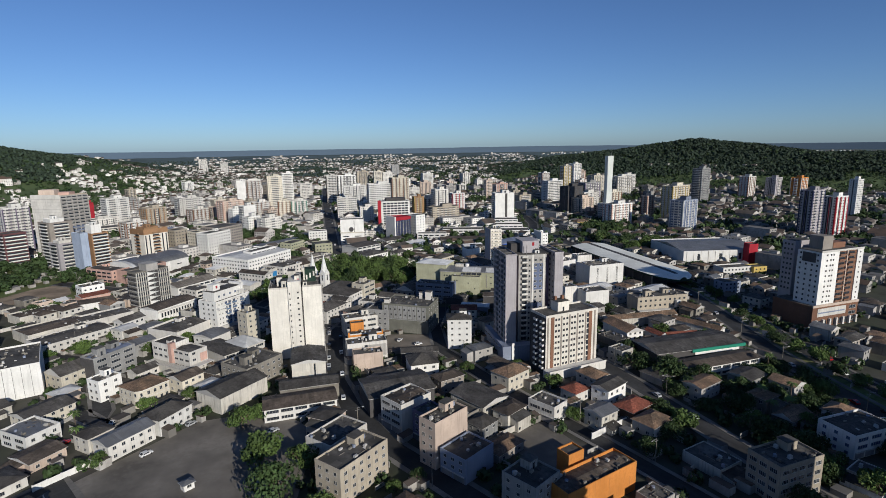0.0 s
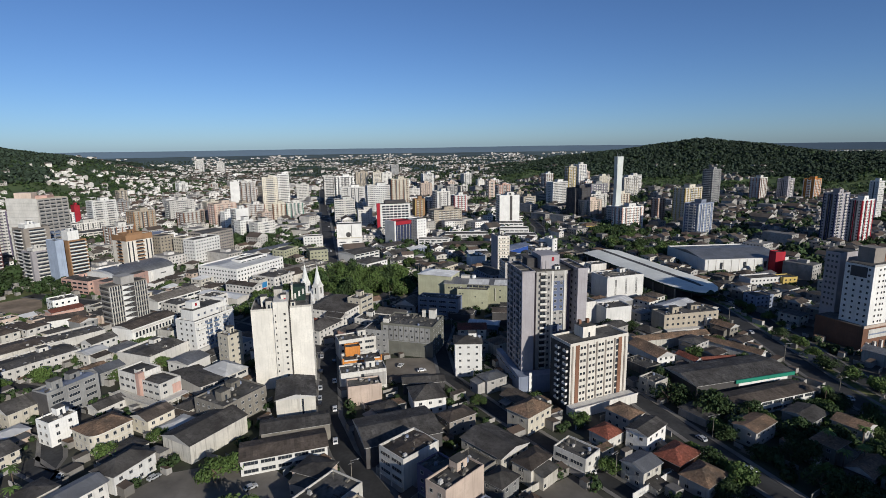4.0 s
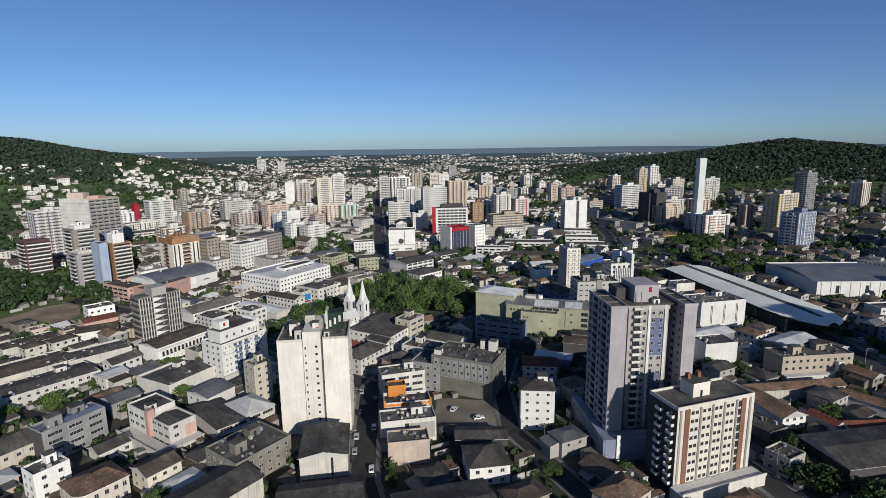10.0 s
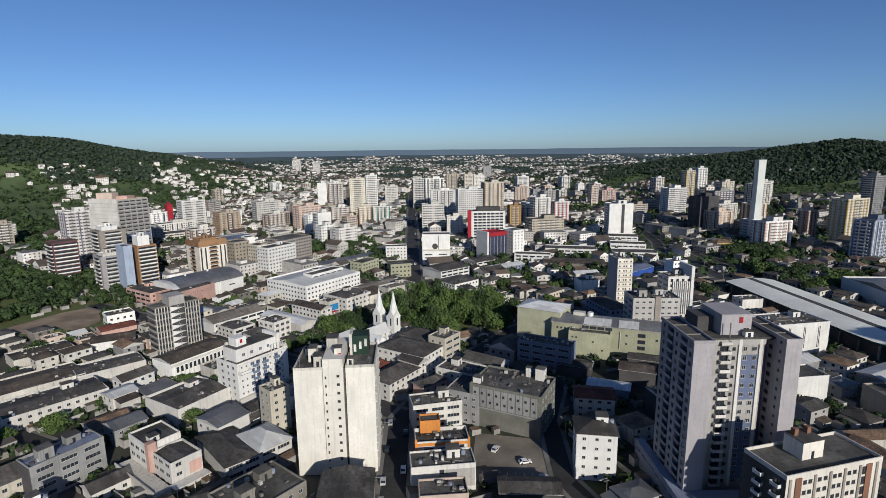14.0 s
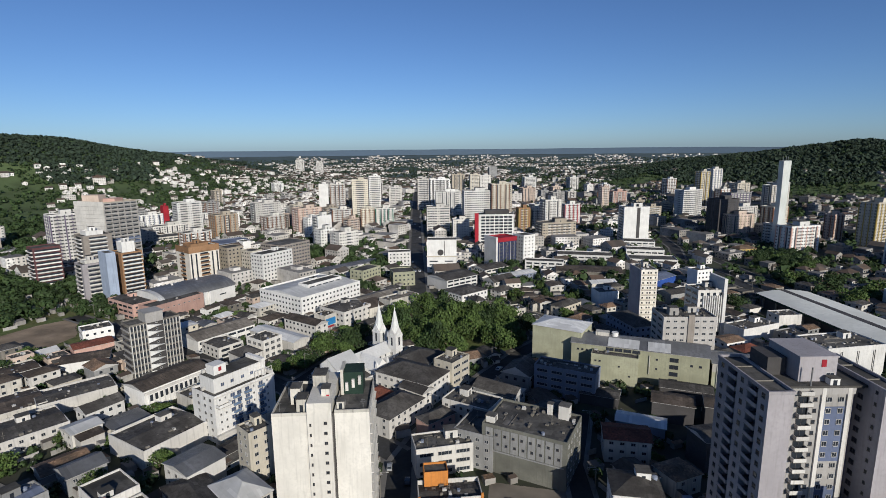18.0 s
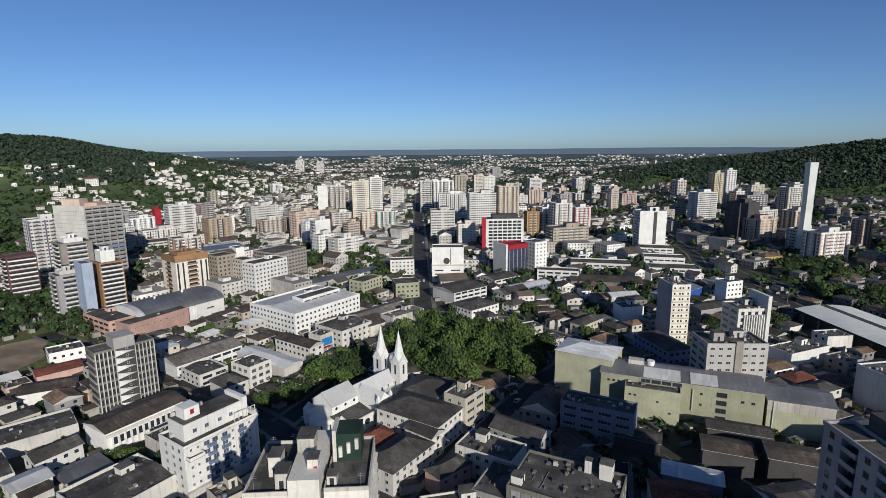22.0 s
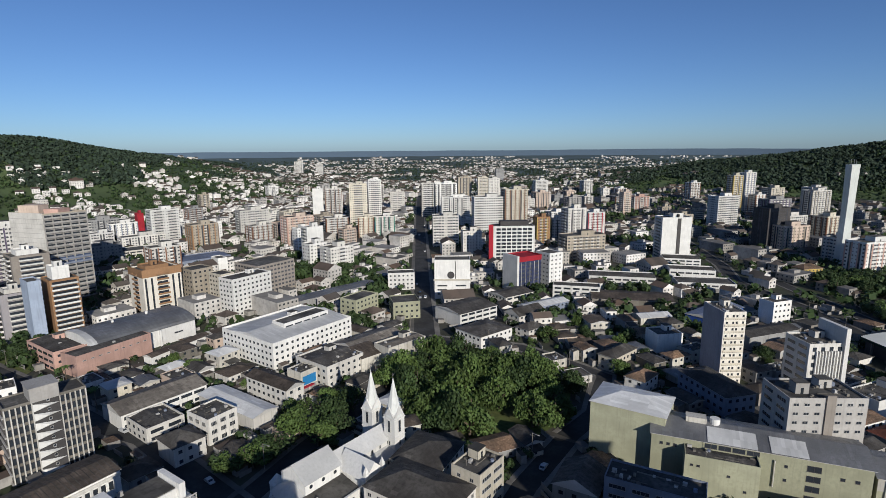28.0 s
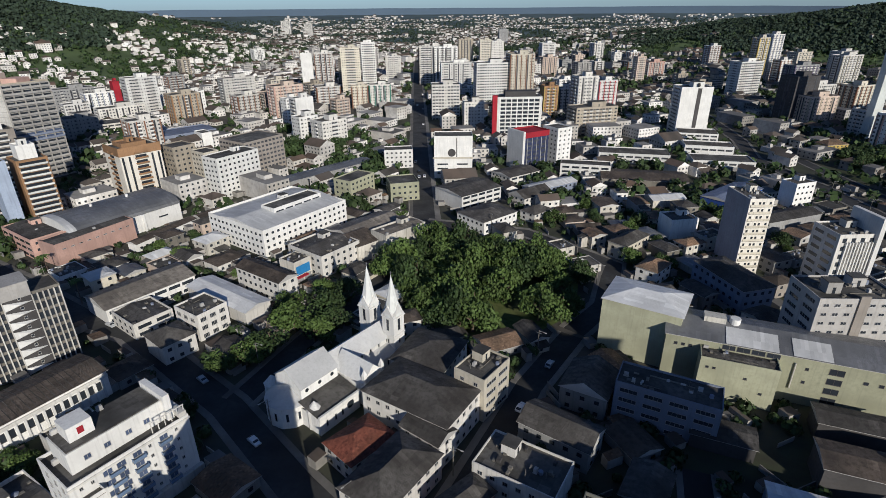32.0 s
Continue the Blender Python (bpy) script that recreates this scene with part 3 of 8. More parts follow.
LOTS = [patch("parking_lot", [(-96, 168), (-60, 208), (-30, 212), (-14, 190), (-20, 135), (-62, 122)], LOT, "dusty grey gravel parking lot with tyre marks"),
        patch("parking_lot", [(17, 262), (46, 259), (50, 284), (21, 291)], material("worn_lot", (0.19, 0.165, 0.135), 0.95, 0.2, 0.5, bump=0.3), "sandy brown parking lot with white bays"),
        patch("vacant_lot", [(52, 172), (72, 180), (82, 150), (62, 142)], LOT, "empty grey gravel lot behind a wall"),
        patch("square", [(-27, 438), (-4, 472), (32, 464), (58, 440), (50, 410), (22, 388), (-8, 402)], GRASS, "shaded grass under the trees of the square"),
        patch("lawn", [(-275, 400), (-190, 410), (-205, 505), (-290, 560), (-420, 600), (-420, 420)], GRASS, "rough grass on the wooded slope", 0.04),
        patch("lawn", [(212, 130), (216, 190), (224, 227), (238, 284), (250, 330), (252, 480), (243, 480), (244, 330), (232, 284), (217, 227), (209, 190), (203, 130)],
              GRASS, "grass strip between the lanes of the avenue", 0.12)]

LOTS.append(patch("woodland_floor", [(-402, 680), (-520, 690), (-900, 1050), (-650, 1050)], GRASS, "shaded grass under the trees behind the flats", 0.05))
LOTS.append(patch("small_park", [(-124, 640), (-76, 636), (-70, 688), (-118, 694)], GRASS, "shaded grass of a small tree-filled park", 0.06))


# ---- large single buildings ----
def balcony_mesh(w, deep, wall, high=1.0):
    def make():
        s = Shape()
        s.box(-w / 2, w / 2, -deep, 0, -0.15, 0.0, 0, bottom=True)
        s.box(-w / 2, w / 2, -deep, -deep + 0.12, 0, high, 1)
        s.box(-w / 2, -w / 2 + 0.12, -deep + 0.12, 0, 0, high, 1)
        s.box(w / 2 - 0.12, w / 2, -deep + 0.12, 0, 0, high, 1)
        return s.mesh("balcony", WALL["concrete"], wall)
    return once(("balcony", w, deep, wall.name, high), make)


def lilac_tower():
    """Two slender wings reach forward on either side of a recessed balcony front."""
    root = thing("apartment_tower", 92.5, 258, 0, "pale lilac apartment tower with recessed balconies and a podium", "tower")
    take(92.5, 256, 36, 38, 0)
    wall, step, z0 = WALL["lilac"], 2.72, 6.0
    left, front, back = -16.4, -14.4, 6.5
    for a, b in ((front, -10.6), (-6.6, -2.2), (1.8, back)):
        part("left_wing", Shape().box(left, -10.9, a, b, 0, 52).mesh("left_wing", wall), root)
    for a, b in ((-10.6, -6.6), (-2.2, 1.8)):
        part("lintel", Shape().box(left + .3, -10.9, a, b, 51.5, 51.9, bottom=True).mesh("lintel", wall), root)
        # dark purple back wall: the shade of the recess is put into its colour
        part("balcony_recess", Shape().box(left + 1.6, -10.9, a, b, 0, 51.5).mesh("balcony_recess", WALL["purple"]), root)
    part("right_wing", Shape().box(8.8, 13.2, front, back, 0, 52).mesh("right_wing", wall), root)
    part("middle_wing", Shape().box(-8.2, 6.0, -9.4, back, 0, 51.2).mesh("middle_wing", WALL["ash"]), root)
    # the gaps between the wings are darkened by colour in the same way
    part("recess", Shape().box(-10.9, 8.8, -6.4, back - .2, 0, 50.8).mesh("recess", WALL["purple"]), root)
    for x0, x1 in ((left, -10.9), (8.8, 13.2)):
        s = Shape()
        for a, b, c, d in ((x0 - .2, x1 + .2, front - .2, front + .3), (x0 - .2, x1 + .2, back - .3, back + .2), (x0 - .2, x0 + .2, front + .3, back - .3), (x1 - .2, x1 + .2, front + .3, back - .3)):
            s.box(a, b, c, d, 52, 52.8, bottom=True)
        part("parapet", s.mesh("parapet", wall), root)
        part("roof", Shape().box(x0 + .2, x1 - .2, front + .3, back - .3, 51.6, 52.2).mesh("roof", ROOF["slab"]), root)
        for y in (-8.0, 0.0):
            part("roof_seam", Shape().box(x0 + .3, x1 - .3, y - .12, y + .12, 52.2, 52.45).mesh("roof_seam", WALL["concrete"]), root)
    part("middle_roof", Shape().box(-10.7, 8.6, -9.9, back, 51.2, 51.7, bottom=True).mesh("middle_roof", ROOF["slab"]), root)
    part("top_beam", Shape().box(-8.4, 6.2, -9.75, -9.4, 49.6, 51.2, bottom=True).mesh("top_beam", WALL["ash"]), root)
    s = Shape().box(-5.6, 3.0, -7.4, 4.0, 51.7, 57.4).box(-5.8, 3.2, -7.6, 4.2, 57.4, 57.75, bottom=True)
    part("lift_house", s.mesh("lift_house", wall), root)
    part("lift_core", Shape().box(-10.4, -6.0, -3.5, 3.5, 51.7, 56.0).mesh("lift_core", WALL["dark"]), root)
    part("sign", Shape().box(-0.6, 0.5, -7.5, -7.41, 55.2, 56.9).mesh("sign", WALL["red"]), root, "small red square sign")
    part("lift_window", window_mesh(1.9, 0.8), root, loc=(1.6, -7.4, 53.4))
    head_house(root, 1.4, -8.7, 2.2, 1.6, 51.7, 1.5, WALL["bright"], tank=False)
    part("mast", Shape().prism(circle(.16, 8), 44, 56).mesh("mast", STEEL), root, loc=(-4.2, -9.7, 0))
    for x in (-0.9, 4.9):
        part("pilaster", Shape().box(x - .45, x + .45, -9.8, -9.4, 6, 51.2, bottom=True).mesh("pilaster", WALL["white"]), root)
    bal = balcony_mesh(3.0, 1.3, WALL["white"], 0.9)
    side_bal = balcony_mesh(3.7, 1.9, WALL["lilac"], 0.9)
    for k in range(17):
        z = z0 + k * step
        part("balcony", bal, root, loc=(-5.2, -9.4, z + 0.3))
        part("window", window_mesh(2.6, 1.7, "dark", "dark"), root, loc=(-5.2, -9.4, z + 1.5))
        part("window", window_mesh(0.9, 1.0, "dark", "dark", 0), root, loc=(-2.5, -9.4, z + 1.5))
        for x in (0.6, 3.3):
            part("window", window_mesh(1.2, 1.2, "dark"), root, loc=(x, -9.52, z + 1.5))
        part("window", window_mesh(0.7, 0.8, "dark", "dark", 0), root, loc=(8.8, -12.2, z + 1.6), rz=-math.pi / 2)
        part("window", window_mesh(1.5, 1.2, "dark", "dark"), root, loc=(8.8, -8.0, z + 1.5), rz=-math.pi / 2)
        for y in (-12.6, -4.4, 4.2):
            part("window", window_mesh(1.2, 1.2, "dark", "dark"), root, loc=(left, y, z + 1.5), rz=-math.pi / 2)
        for y in (-8.6, -0.2):
            part("balcony", side_bal, root, loc=(left + 1.6, y, z + 0.2), rz=-math.pi / 2)
            part("window", window_mesh(2.8, 1.8, "dark", "dark"), root, loc=(left + 1.6, y, z + 1.4), rz=-math.pi / 2)
    s = Shape()
    for a, b in ((8, 26.5), (33, 46.5)):
        s.box(-0.4, 4.4, -9.5, -9.38, a, b)
    part("blue_panel", s.mesh("blue_panel", material("blue_panel_paint", (0.125, 0.155, 0.245), 0.7, 0.08, 1.2, 0.2)), root, "blue facade panel between the windows")
    s = Shape().box(-18.6, 14.5, -20.0, -14.5, 0, 8.0).box(-19.2, -16.5, -19.8, 14, 0, 7.9)
    part("podium", s.mesh("podium", WALL["blue"]), root, "blue-grey podium with garage slots")
    for y in (-14, -9, -4, 1, 6, 11):
        part("garage_slot", window_mesh(3.6, 0.7), root, loc=(-19.2, y, 5.6), rz=-math.pi / 2)
    part("corner_fin", Shape().box(-14.8, -13.6, -20.5, -20.0, 0, 9.6).mesh("corner_fin", WALL["bright"]), root)


def cream_tower():
    root = thing("apartment_block", 100.2, 228.2, 14, "ivory apartment block with brown and grey pilasters and a flat roof", "building")
    w, d, h, step = 29.4, 12.5, 28.0, 2.72
    take(100, 226, 33, 20, 14)
    part("wall", wall_mesh(w, d, h, WALL["ivory"], 0.9), root)
    part("roof", roof_mesh("flat", w, d, h + 0.1, ROOF["slab"]), root)
    for x in (-13.6, -11.2, -6.2, -1.6, 2.9, 7.6, 10.4, 13.0):
        wide = 0.9 if x in (-11.2, 10.4) else 0.35
        tone = WALL["brown"] if x in (-11.2, 10.4) else WALL["taupe"]
        part("pilaster", Shape().box(x - wide, x + wide, -d / 2 - 0.22, -d / 2, 3.2, h - 0.2, 0, bottom=True).mesh("pilaster", tone), root)
    # dark sheet over the left side, painting in the shade on that face
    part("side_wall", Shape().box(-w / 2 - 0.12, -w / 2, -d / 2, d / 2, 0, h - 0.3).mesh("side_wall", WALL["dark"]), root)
    bal = balcony_mesh(2.4, 1.1, WALL["bright"], 0.9)
    for k in range(9):
        z = 3.2 + k * step
        for x in (-9.2, -7.6, -4.8, -3.0, -0.2, 1.4, 4.3, 6.0):
            part("window", window_mesh(1.1, 1.0, "dark", "dark"), root, loc=(x, -d / 2, z + 1.4))
        part("window", window_mesh(1.3, 2.0, "dark", "dark"), root, loc=(9.0, -d / 2, z + 1.3))
        for y in (-4.0, 1.0):
            part("balcony", bal, root, loc=(-w / 2 - 0.12, y, z + 0.2), rz=-math.pi / 2)
            part("window", window_mesh(1.6, 1.7, "dark", "dark"), root, loc=(-w / 2 - 0.12, y, z + 1.3), rz=-math.pi / 2)
        part("balcony", balcony_mesh(1.6, 0.9, WALL["bright"], 0.9), root, loc=(w / 2, -3.6, z + 0.2), rz=math.pi / 2)
    head_house(root, -1.5, 1.5, 6.5, 5.5, h + 0.1, 4.6, WALL["ivory"], tank=False)
    for x in (-3.6, 0.4):
        part("chimney", Shape().box(-0.6, 0.6, -0.6, 0.6, 0, 1.8).mesh("chimney", WALL["brown"]), root, loc=(x, 2.5, h + 4.8))
    s = Shape().box(-16, 16, -d / 2 - 5.5, -d / 2 - 0.3, 0, 3.6).box(-16.2, 16.2, -d / 2 - 5.7, -d / 2 - 5.4, 3.6, 4.4, bottom=True)
    part("garage", s.mesh("garage", WALL["white"]), root, "low white garage annexe with a parapet")


def slab_tower():
    root = thing("apartment_slab", -26.2, 277.5, 3, "rain-stained white slab tower with stair windows and blank walls", "tower")
    take(-26, 277, 27, 23, 3)
    wall = WALL["slab"]
    part("left_wing", Shape().box(-12.7, -3.4, -10.2, 9.5, 0, 36.2).mesh("left_wing", wall), root)
    part("right_wing", Shape().box(3.6, 12.7, -10.2, 9.5, 0, 36.6).mesh("right_wing", wall), root)
    part("stair_core", Shape().box(-3.4, 2.9, -11.0, 8.5, 0, 40.0).mesh("stair_core", wall), root)
    part("expansion_joint", Shape().box(2.9, 3.6, -9.6, 8.5, 0, 36.4).mesh("expansion_joint", WALL["dark"]), root)
    for x0, x1, z in ((-12.7, -3.4, 36.2), (3.6, 12.7, 36.6)):
        s = Shape()
        for a, b, c, d in ((x0, x1, -10.2, -9.95), (x0, x1, 9.25, 9.5), (x0, x0 + .25, -9.95, 9.25), (x1 - .25, x1, -9.95, 9.25)):
            s.box(a, b, c, d, z, z + 0.9)
        part("parapet", s.mesh("parapet", WALL["stained"]), root)
        part("roof", Shape().box(x0 + .25, x1 - .25, -9.95, 9.25, z - .1, z + 0.1).mesh("roof", ROOF["slab"]), root)
    for x, y, w, d, h in ((-5.2, -6.5, 2.6, 4.0, 3.6), (-7.6, -2.0, 2.6, 4.0, 4.6), (-9.6, 3, 2.4, 3.0, 2.6), (5.0, -7.0, 2.0, 2.5, 2.4), (-1.6, 2, 3.6, 5.0, 6.6), (1.0, -5.5, 2.2, 3.0, 5.6)):
        head_house(root, x, y, w, d, 36.4, h, WALL["stained"], tank=False)
    part("tank_house", Shape().box(4.9, 10.3, 0.5, 7.0, 36.6, 43.2).mesh("tank_house", WALL["bottle"]), root, "dark green roof tank house")
    part("tank_pier", Shape().box(4.1, 4.9, 0.2, 6.6, 36.6, 44.2).mesh("tank_pier", WALL["stained"]), root)
    for x in (5.8, 7.6, 9.4):
        part("vent_pod", once("pod", lambda: Shape().box(-.4, .4, -.7, 0, 0, 2.4).mesh("vent_pod", WALL["white"])), root, loc=(x, 0.5, 37.6 + (x - 5) * .5))
    part("red_hatch", Shape().box(1.2, 2.0, -7.1, -7.0, 38.2, 40.4).mesh("red_hatch", WALL["red"]), root, "small red door on the roof")
    for x, y in ((-11, -8), (-10.5, 7), (11, -8.6), (-6, 8)):
        part("antenna", once("aerial", lambda: Shape().box(-.04, .04, -.04, .04, 0, 3.2).box(-.7, .7, -.03, .03, 2.5, 2.56, bottom=True).box(-.5, .5, -.03, .03, 2.9, 2.96, bottom=True).mesh("antenna", STEEL)), root, loc=(x, y, 36.4))
    for k in range(12):
        z = 1.6 + k * 2.85
        part("window", window_mesh(0.5, 0.8, "dark", "dark"), root, loc=(-2.6, -11.0, z + 1.0))
        part("window", window_mesh(0.9, 0.8, "dark", "dark"), root, loc=(1.3, -11.0, z + 1.4))
        for y in (-7.0, -2.5, 2.5, 7.0):
            part("window", window_mesh(1.3, 1.2), root, loc=(12.7, y, z + 1.4), rz=math.pi / 2)
        part("ledge", Shape().box(12.7, 13.3, -10.0, 9.3, -0.1, 0.1, bottom=True).mesh("ledge", wall) if k == 0 else bpy.data.meshes["ledge"], root, loc=(0, 0, z + 0.2))


def church():
    root = thing("church", -19.8, 387, 52, "white church with twin pointed spires and a slate-roofed nave", "church")
    take(-32, 370, 46, 26, 52)
    white, slate = WALL["bright"], ROOF["slate"]

    def gabled(name, x0, x1, half, eaves, top, yc=0.0):
        s = Shape().box(x0, x1, yc - half, yc + half, 0, eaves, top=False)
        s.face([(x0, yc + half, eaves), (x0, yc - half, eaves), (x0, yc, top)])
        s.face([(x1, yc - half, eaves), (x1, yc + half, eaves), (x1, yc, top)])
        body = part(name, s.mesh(name, white), root)
        o = 0.4
        r = Shape()
        for e in (-1, 1):
            drop = o * (top - eaves) / half
            q = [(x0 - o, yc + e * (half + o), eaves - drop + .05), (x1 + o, yc + e * (half + o), eaves - drop + .05), (x1 + o, yc, top + .05), (x0 - o, yc, top + .05)]
            r.face(q if e < 0 else q[::-1])
            r.face([(a, b, c - .2) for a, b, c in (q if e > 0 else q[::-1])])
        part("roof", r.mesh("roof", slate), body)
        return body
    nave = gabled("nave", -25, 1.5, 4.4, 8.8, 12.2)
    gabled("choir", -37.5, -24.5, 5.6, 11.2, 15.2)
    for side, mat in ((-1, slate), (1, slate)):
        s = Shape().box(-24, 0, *sorted((side * 4.4, side * 8.2)), 0, 5.0, top=False)
        part("aisle", s.mesh("aisle", white), root)
        q = [(-24.2, side * 8.6, 4.9), (0.2, side * 8.6, 4.9), (0.2, side * 4.4, 6.6), (-24.2, side * 4.4, 6.6)]
        s = Shape()
        s.face(q if side < 0 else q[::-1])
        part("aisle_roof", s.mesh("aisle_roof", mat), root)
        for k in range(6):
            part("window", window_mesh(0.7, 1.7, "dark", "pale", 0), root, loc=(-21 + 3.7 * k, side * 4.4, 7.7), rz=0 if side < 0 else math.pi)
            part("window", window_mesh(0.8, 2.2, "dark", "pale", 0), root, loc=(-21 + 3.7 * k, side * 8.2, 2.8), rz=0 if side < 0 else math.pi)
    # transept arm with its gable towards the block
    s = Shape().box(-23, -15, -14.5, -4.0, 0, 8.4, top=False)
    s.face([(-23, -14.5, 8.4), (-15, -14.5, 8.4), (-19, -14.5, 12.4)])
    arm = part("transept", s.mesh("transept", white), root)
    s = Shape()
    s.face([(-23.4, -14.9, 8.1), (-19, -14.9, 12.5), (-19, -2.0, 12.5), (-23.4, -2.0, 8.1)][::-1])
    s.face([(-14.6, -14.9, 8.1), (-19, -14.9, 12.5), (-19, -2.0, 12.5), (-14.6, -2.0, 8.1)])
    part("roof", s.mesh("roof", slate), arm)
    for x in (-22.4, -15.6):
        s = Shape().box(x - .6, x + .6, -15.1, -14, 0, 10.6).cone([(x - .6, -15.1), (x + .6, -15.1), (x + .6, -14), (x - .6, -14)], 10.6, (x, -14.55, 12.6))
        part("pinnacle", s.mesh("pinnacle", white), root)
    for x in (-20.4, -19, -17.6):
        part("window", window_mesh(0.6, 2.4, "dark", "pale", 0), root, loc=(x, -14.5, 6.3))
    # side chapel with a round window
    s = Shape().box(-38.5, -24, -13.6, -5.6, 0, 5.8, top=False)
    part("chapel", s.mesh("chapel", white), root)
    s = Shape()
    s.face([(-38.8, -14.0, 5.7), (-23.8, -14.0, 5.7), (-23.8, -5.5, 7.6), (-38.8, -5.5, 7.6)])
    part("chapel_roof", s.mesh("chapel_roof", ROOF["slab"]), root)
    part("chapel_parapet", Shape().box(-38.8, -23.8, -14.2, -13.6, 5.2, 6.5, bottom=True).mesh("chapel_parapet", white), root)

    def rose():
        s = Shape()
        ring = [(1.3 * math.cos(a), -0.06, 1.3 * math.sin(a)) for a in np.linspace(0, 2 * math.pi, 17)[:-1]]
        s.face(ring, 1)
        for p, q in zip(ring, ring[1:] + ring[:1]):
            s.face([p, q, (q[0] * 1.2, -0.1, q[2] * 1.2), (p[0] * 1.2, -0.1, p[2] * 1.2)][::-1], 0)
            s.face([(p[0] * 1.2, 0, p[2] * 1.2), (q[0] * 1.2, 0, q[2] * 1.2), (q[0] * 1.2, -0.1, q[2] * 1.2), (p[0] * 1.2, -0.1, p[2] * 1.2)], 0)
        return s.mesh("rose_window", white, GLASS)
    part("rose_window", once("rose", rose), root, loc=(-27.5, -13.6, 3.6))
    for x in (-36, -33, -30.5):
        part("window", window_mesh(0.7, 2.0, "dark", "pale", 0), root, loc=(x, -13.6, 2.8))
    for x in (-35.5, -31, -26.5):
        part("round_window", once("rose", rose), root, loc=(x, -5.6, 9.5)).scale = (0.45, 1, 0.45)
    # apse of many sides, lower than the choir
    ring = [(-37.5 - 6.5 * math.cos(a), 6.5 * math.sin(a)) for a in np.linspace(-math.pi / 2, math.pi / 2, 7)]
    ring = [(float(x), float(y)) for x, y in ring]
    part("apse", Shape().prism(ring[::-1], 0, 6.8, cap=False).mesh("apse", white), root)
    part("apse_roof", Shape().cone([(x - .3, y * 1.05) for x, y in ring[::-1]], 6.8, (-37.4, 0, 10.2)).mesh("apse_roof", slate), root)
    for k in range(6):
        (x0, y0), (x1, y1) = ring[k], ring[k + 1]
        out = math.atan2((y0 + y1) / 2, (x0 + x1) / 2 + 37.5)
        part("window", window_mesh(0.8, 2.6, "dark", "pale", 0), root, loc=((x0 + x1) / 2, (y0 + y1) / 2, 3.6), rz=out + math.pi / 2)
    for side in (-1, 1):
        ring = circle(2.3, 8, -36.5, side * 9.4)
        part("stair_turret", Shape().prism(ring, 0, 5.6, cap=False).cone(circle(2.5, 8, -36.5, side * 9.4), 5.6, (-36.5, side * 9.4, 8.4)).mesh("stair_turret", white), root)
    # towers with gables and spires
    for y in (-5.2, 5.2):
        a = 2.45
        s = Shape().box(-a, a, -a, a, 0, 17.0).box(-a - .2, a + .2, -a - .2, a + .2, 9.6, 10.0, bottom=True)
        tower = part("bell_tower", s.mesh("bell_tower", white), root, loc=(0, y, 0))
        s = Shape()
        for k in range(4):
            t = Matrix.Rotation(k * math.pi / 2, 3, "Z")
            s.face([tuple(t @ Vector(p)) for p in ((-a, -a - .02, 16.4), (a, -a - .02, 16.4), (0, -a - .02, 20.2))])
            s.face([tuple(t @ Vector(p)) for p in ((-a, -a - .02, 16.4), (0, -a - .02, 20.2), (0, 0, 20.2))][::-1])
            s.face([tuple(t @ Vector(p)) for p in ((a, -a - .02, 16.4), (0, -a - .02, 20.2), (0, 0, 20.2))])
        part("gable", s.mesh("gable", white), tower)
        part("cornice", Shape().box(-a - .25, a + .25, -a - .25, a + .25, 15.9, 16.3, bottom=True).mesh("cornice", white), tower)
        s = Shape().cone(circle(a * 1.16, 8, turn=math.pi / 8), 16.6, (0, 0, 30.2))
        part("spire", s.mesh("spire", material("spire_plaster", (0.66, 0.67, 0.64), 0.8, 0.06, 1.2, 0.25)) if y < 0 else bpy.data.meshes["spire"], tower)
        s = Shape().box(-.06, .06, -.06, .06, 30.0, 31.4).box(-.4, .4, -.06, .06, 30.8, 30.92, bottom=True)
        part("cross", s.mesh("cross", STEEL), tower)
        for k in range(4):
            r = k * math.pi / 2
            part("bell_opening", window_mesh(1.2, 4.2, "dark", "pale", 0), tower, loc=(a * math.sin(r), -a * math.cos(r), 13.4), rz=r)
            part("tower_window", window_mesh(0.7, 1.6, "dark", "pale", 0), tower, loc=(a * math.sin(r), -a * math.cos(r), 7.4), rz=r)


def needle_tower():
    root = thing("monument_tower", 361, 688, 24, "tall slim pale grey concrete tower flaring towards its top", "tower")
    take(361, 688, 20, 16, 24)
    s = Shape()
    levels = [(0, 7.6, 2.8), (16, 6.3, 2.6), (34, 5.5, 2.4), (52, 5.2, 2.4), (70, 5.6, 2.5), (88, 6.2, 2.6)]
    for (z0, a0, b0), (z1, a1, b1) in zip(levels, levels[1:]):
        p = [(-a0, -b0, z0), (a0, -b0, z0), (a0, b0, z0), (-a0, b0, z0)]
        q = [(-a1, -b1, z1), (a1, -b1, z1), (a1, b1, z1), (-a1, b1, z1)]
        for k in range(4):
            s.face([p[k], p[(k + 1) % 4], q[(k + 1) % 4], q[k]])
    s.face(q)
    part("shaft", s.mesh("shaft", material("tower_concrete", (0.46, 0.48, 0.455), 0.85, 0.05, 0.5, 0.3)), root)
    for x in (-3.5, 1.0, 4.2):
        part("antenna", once("mast", lambda: Shape().prism(circle(.14, 6), 88, 92.5).mesh("antenna", STEEL)), root, loc=(x, 0, 0))


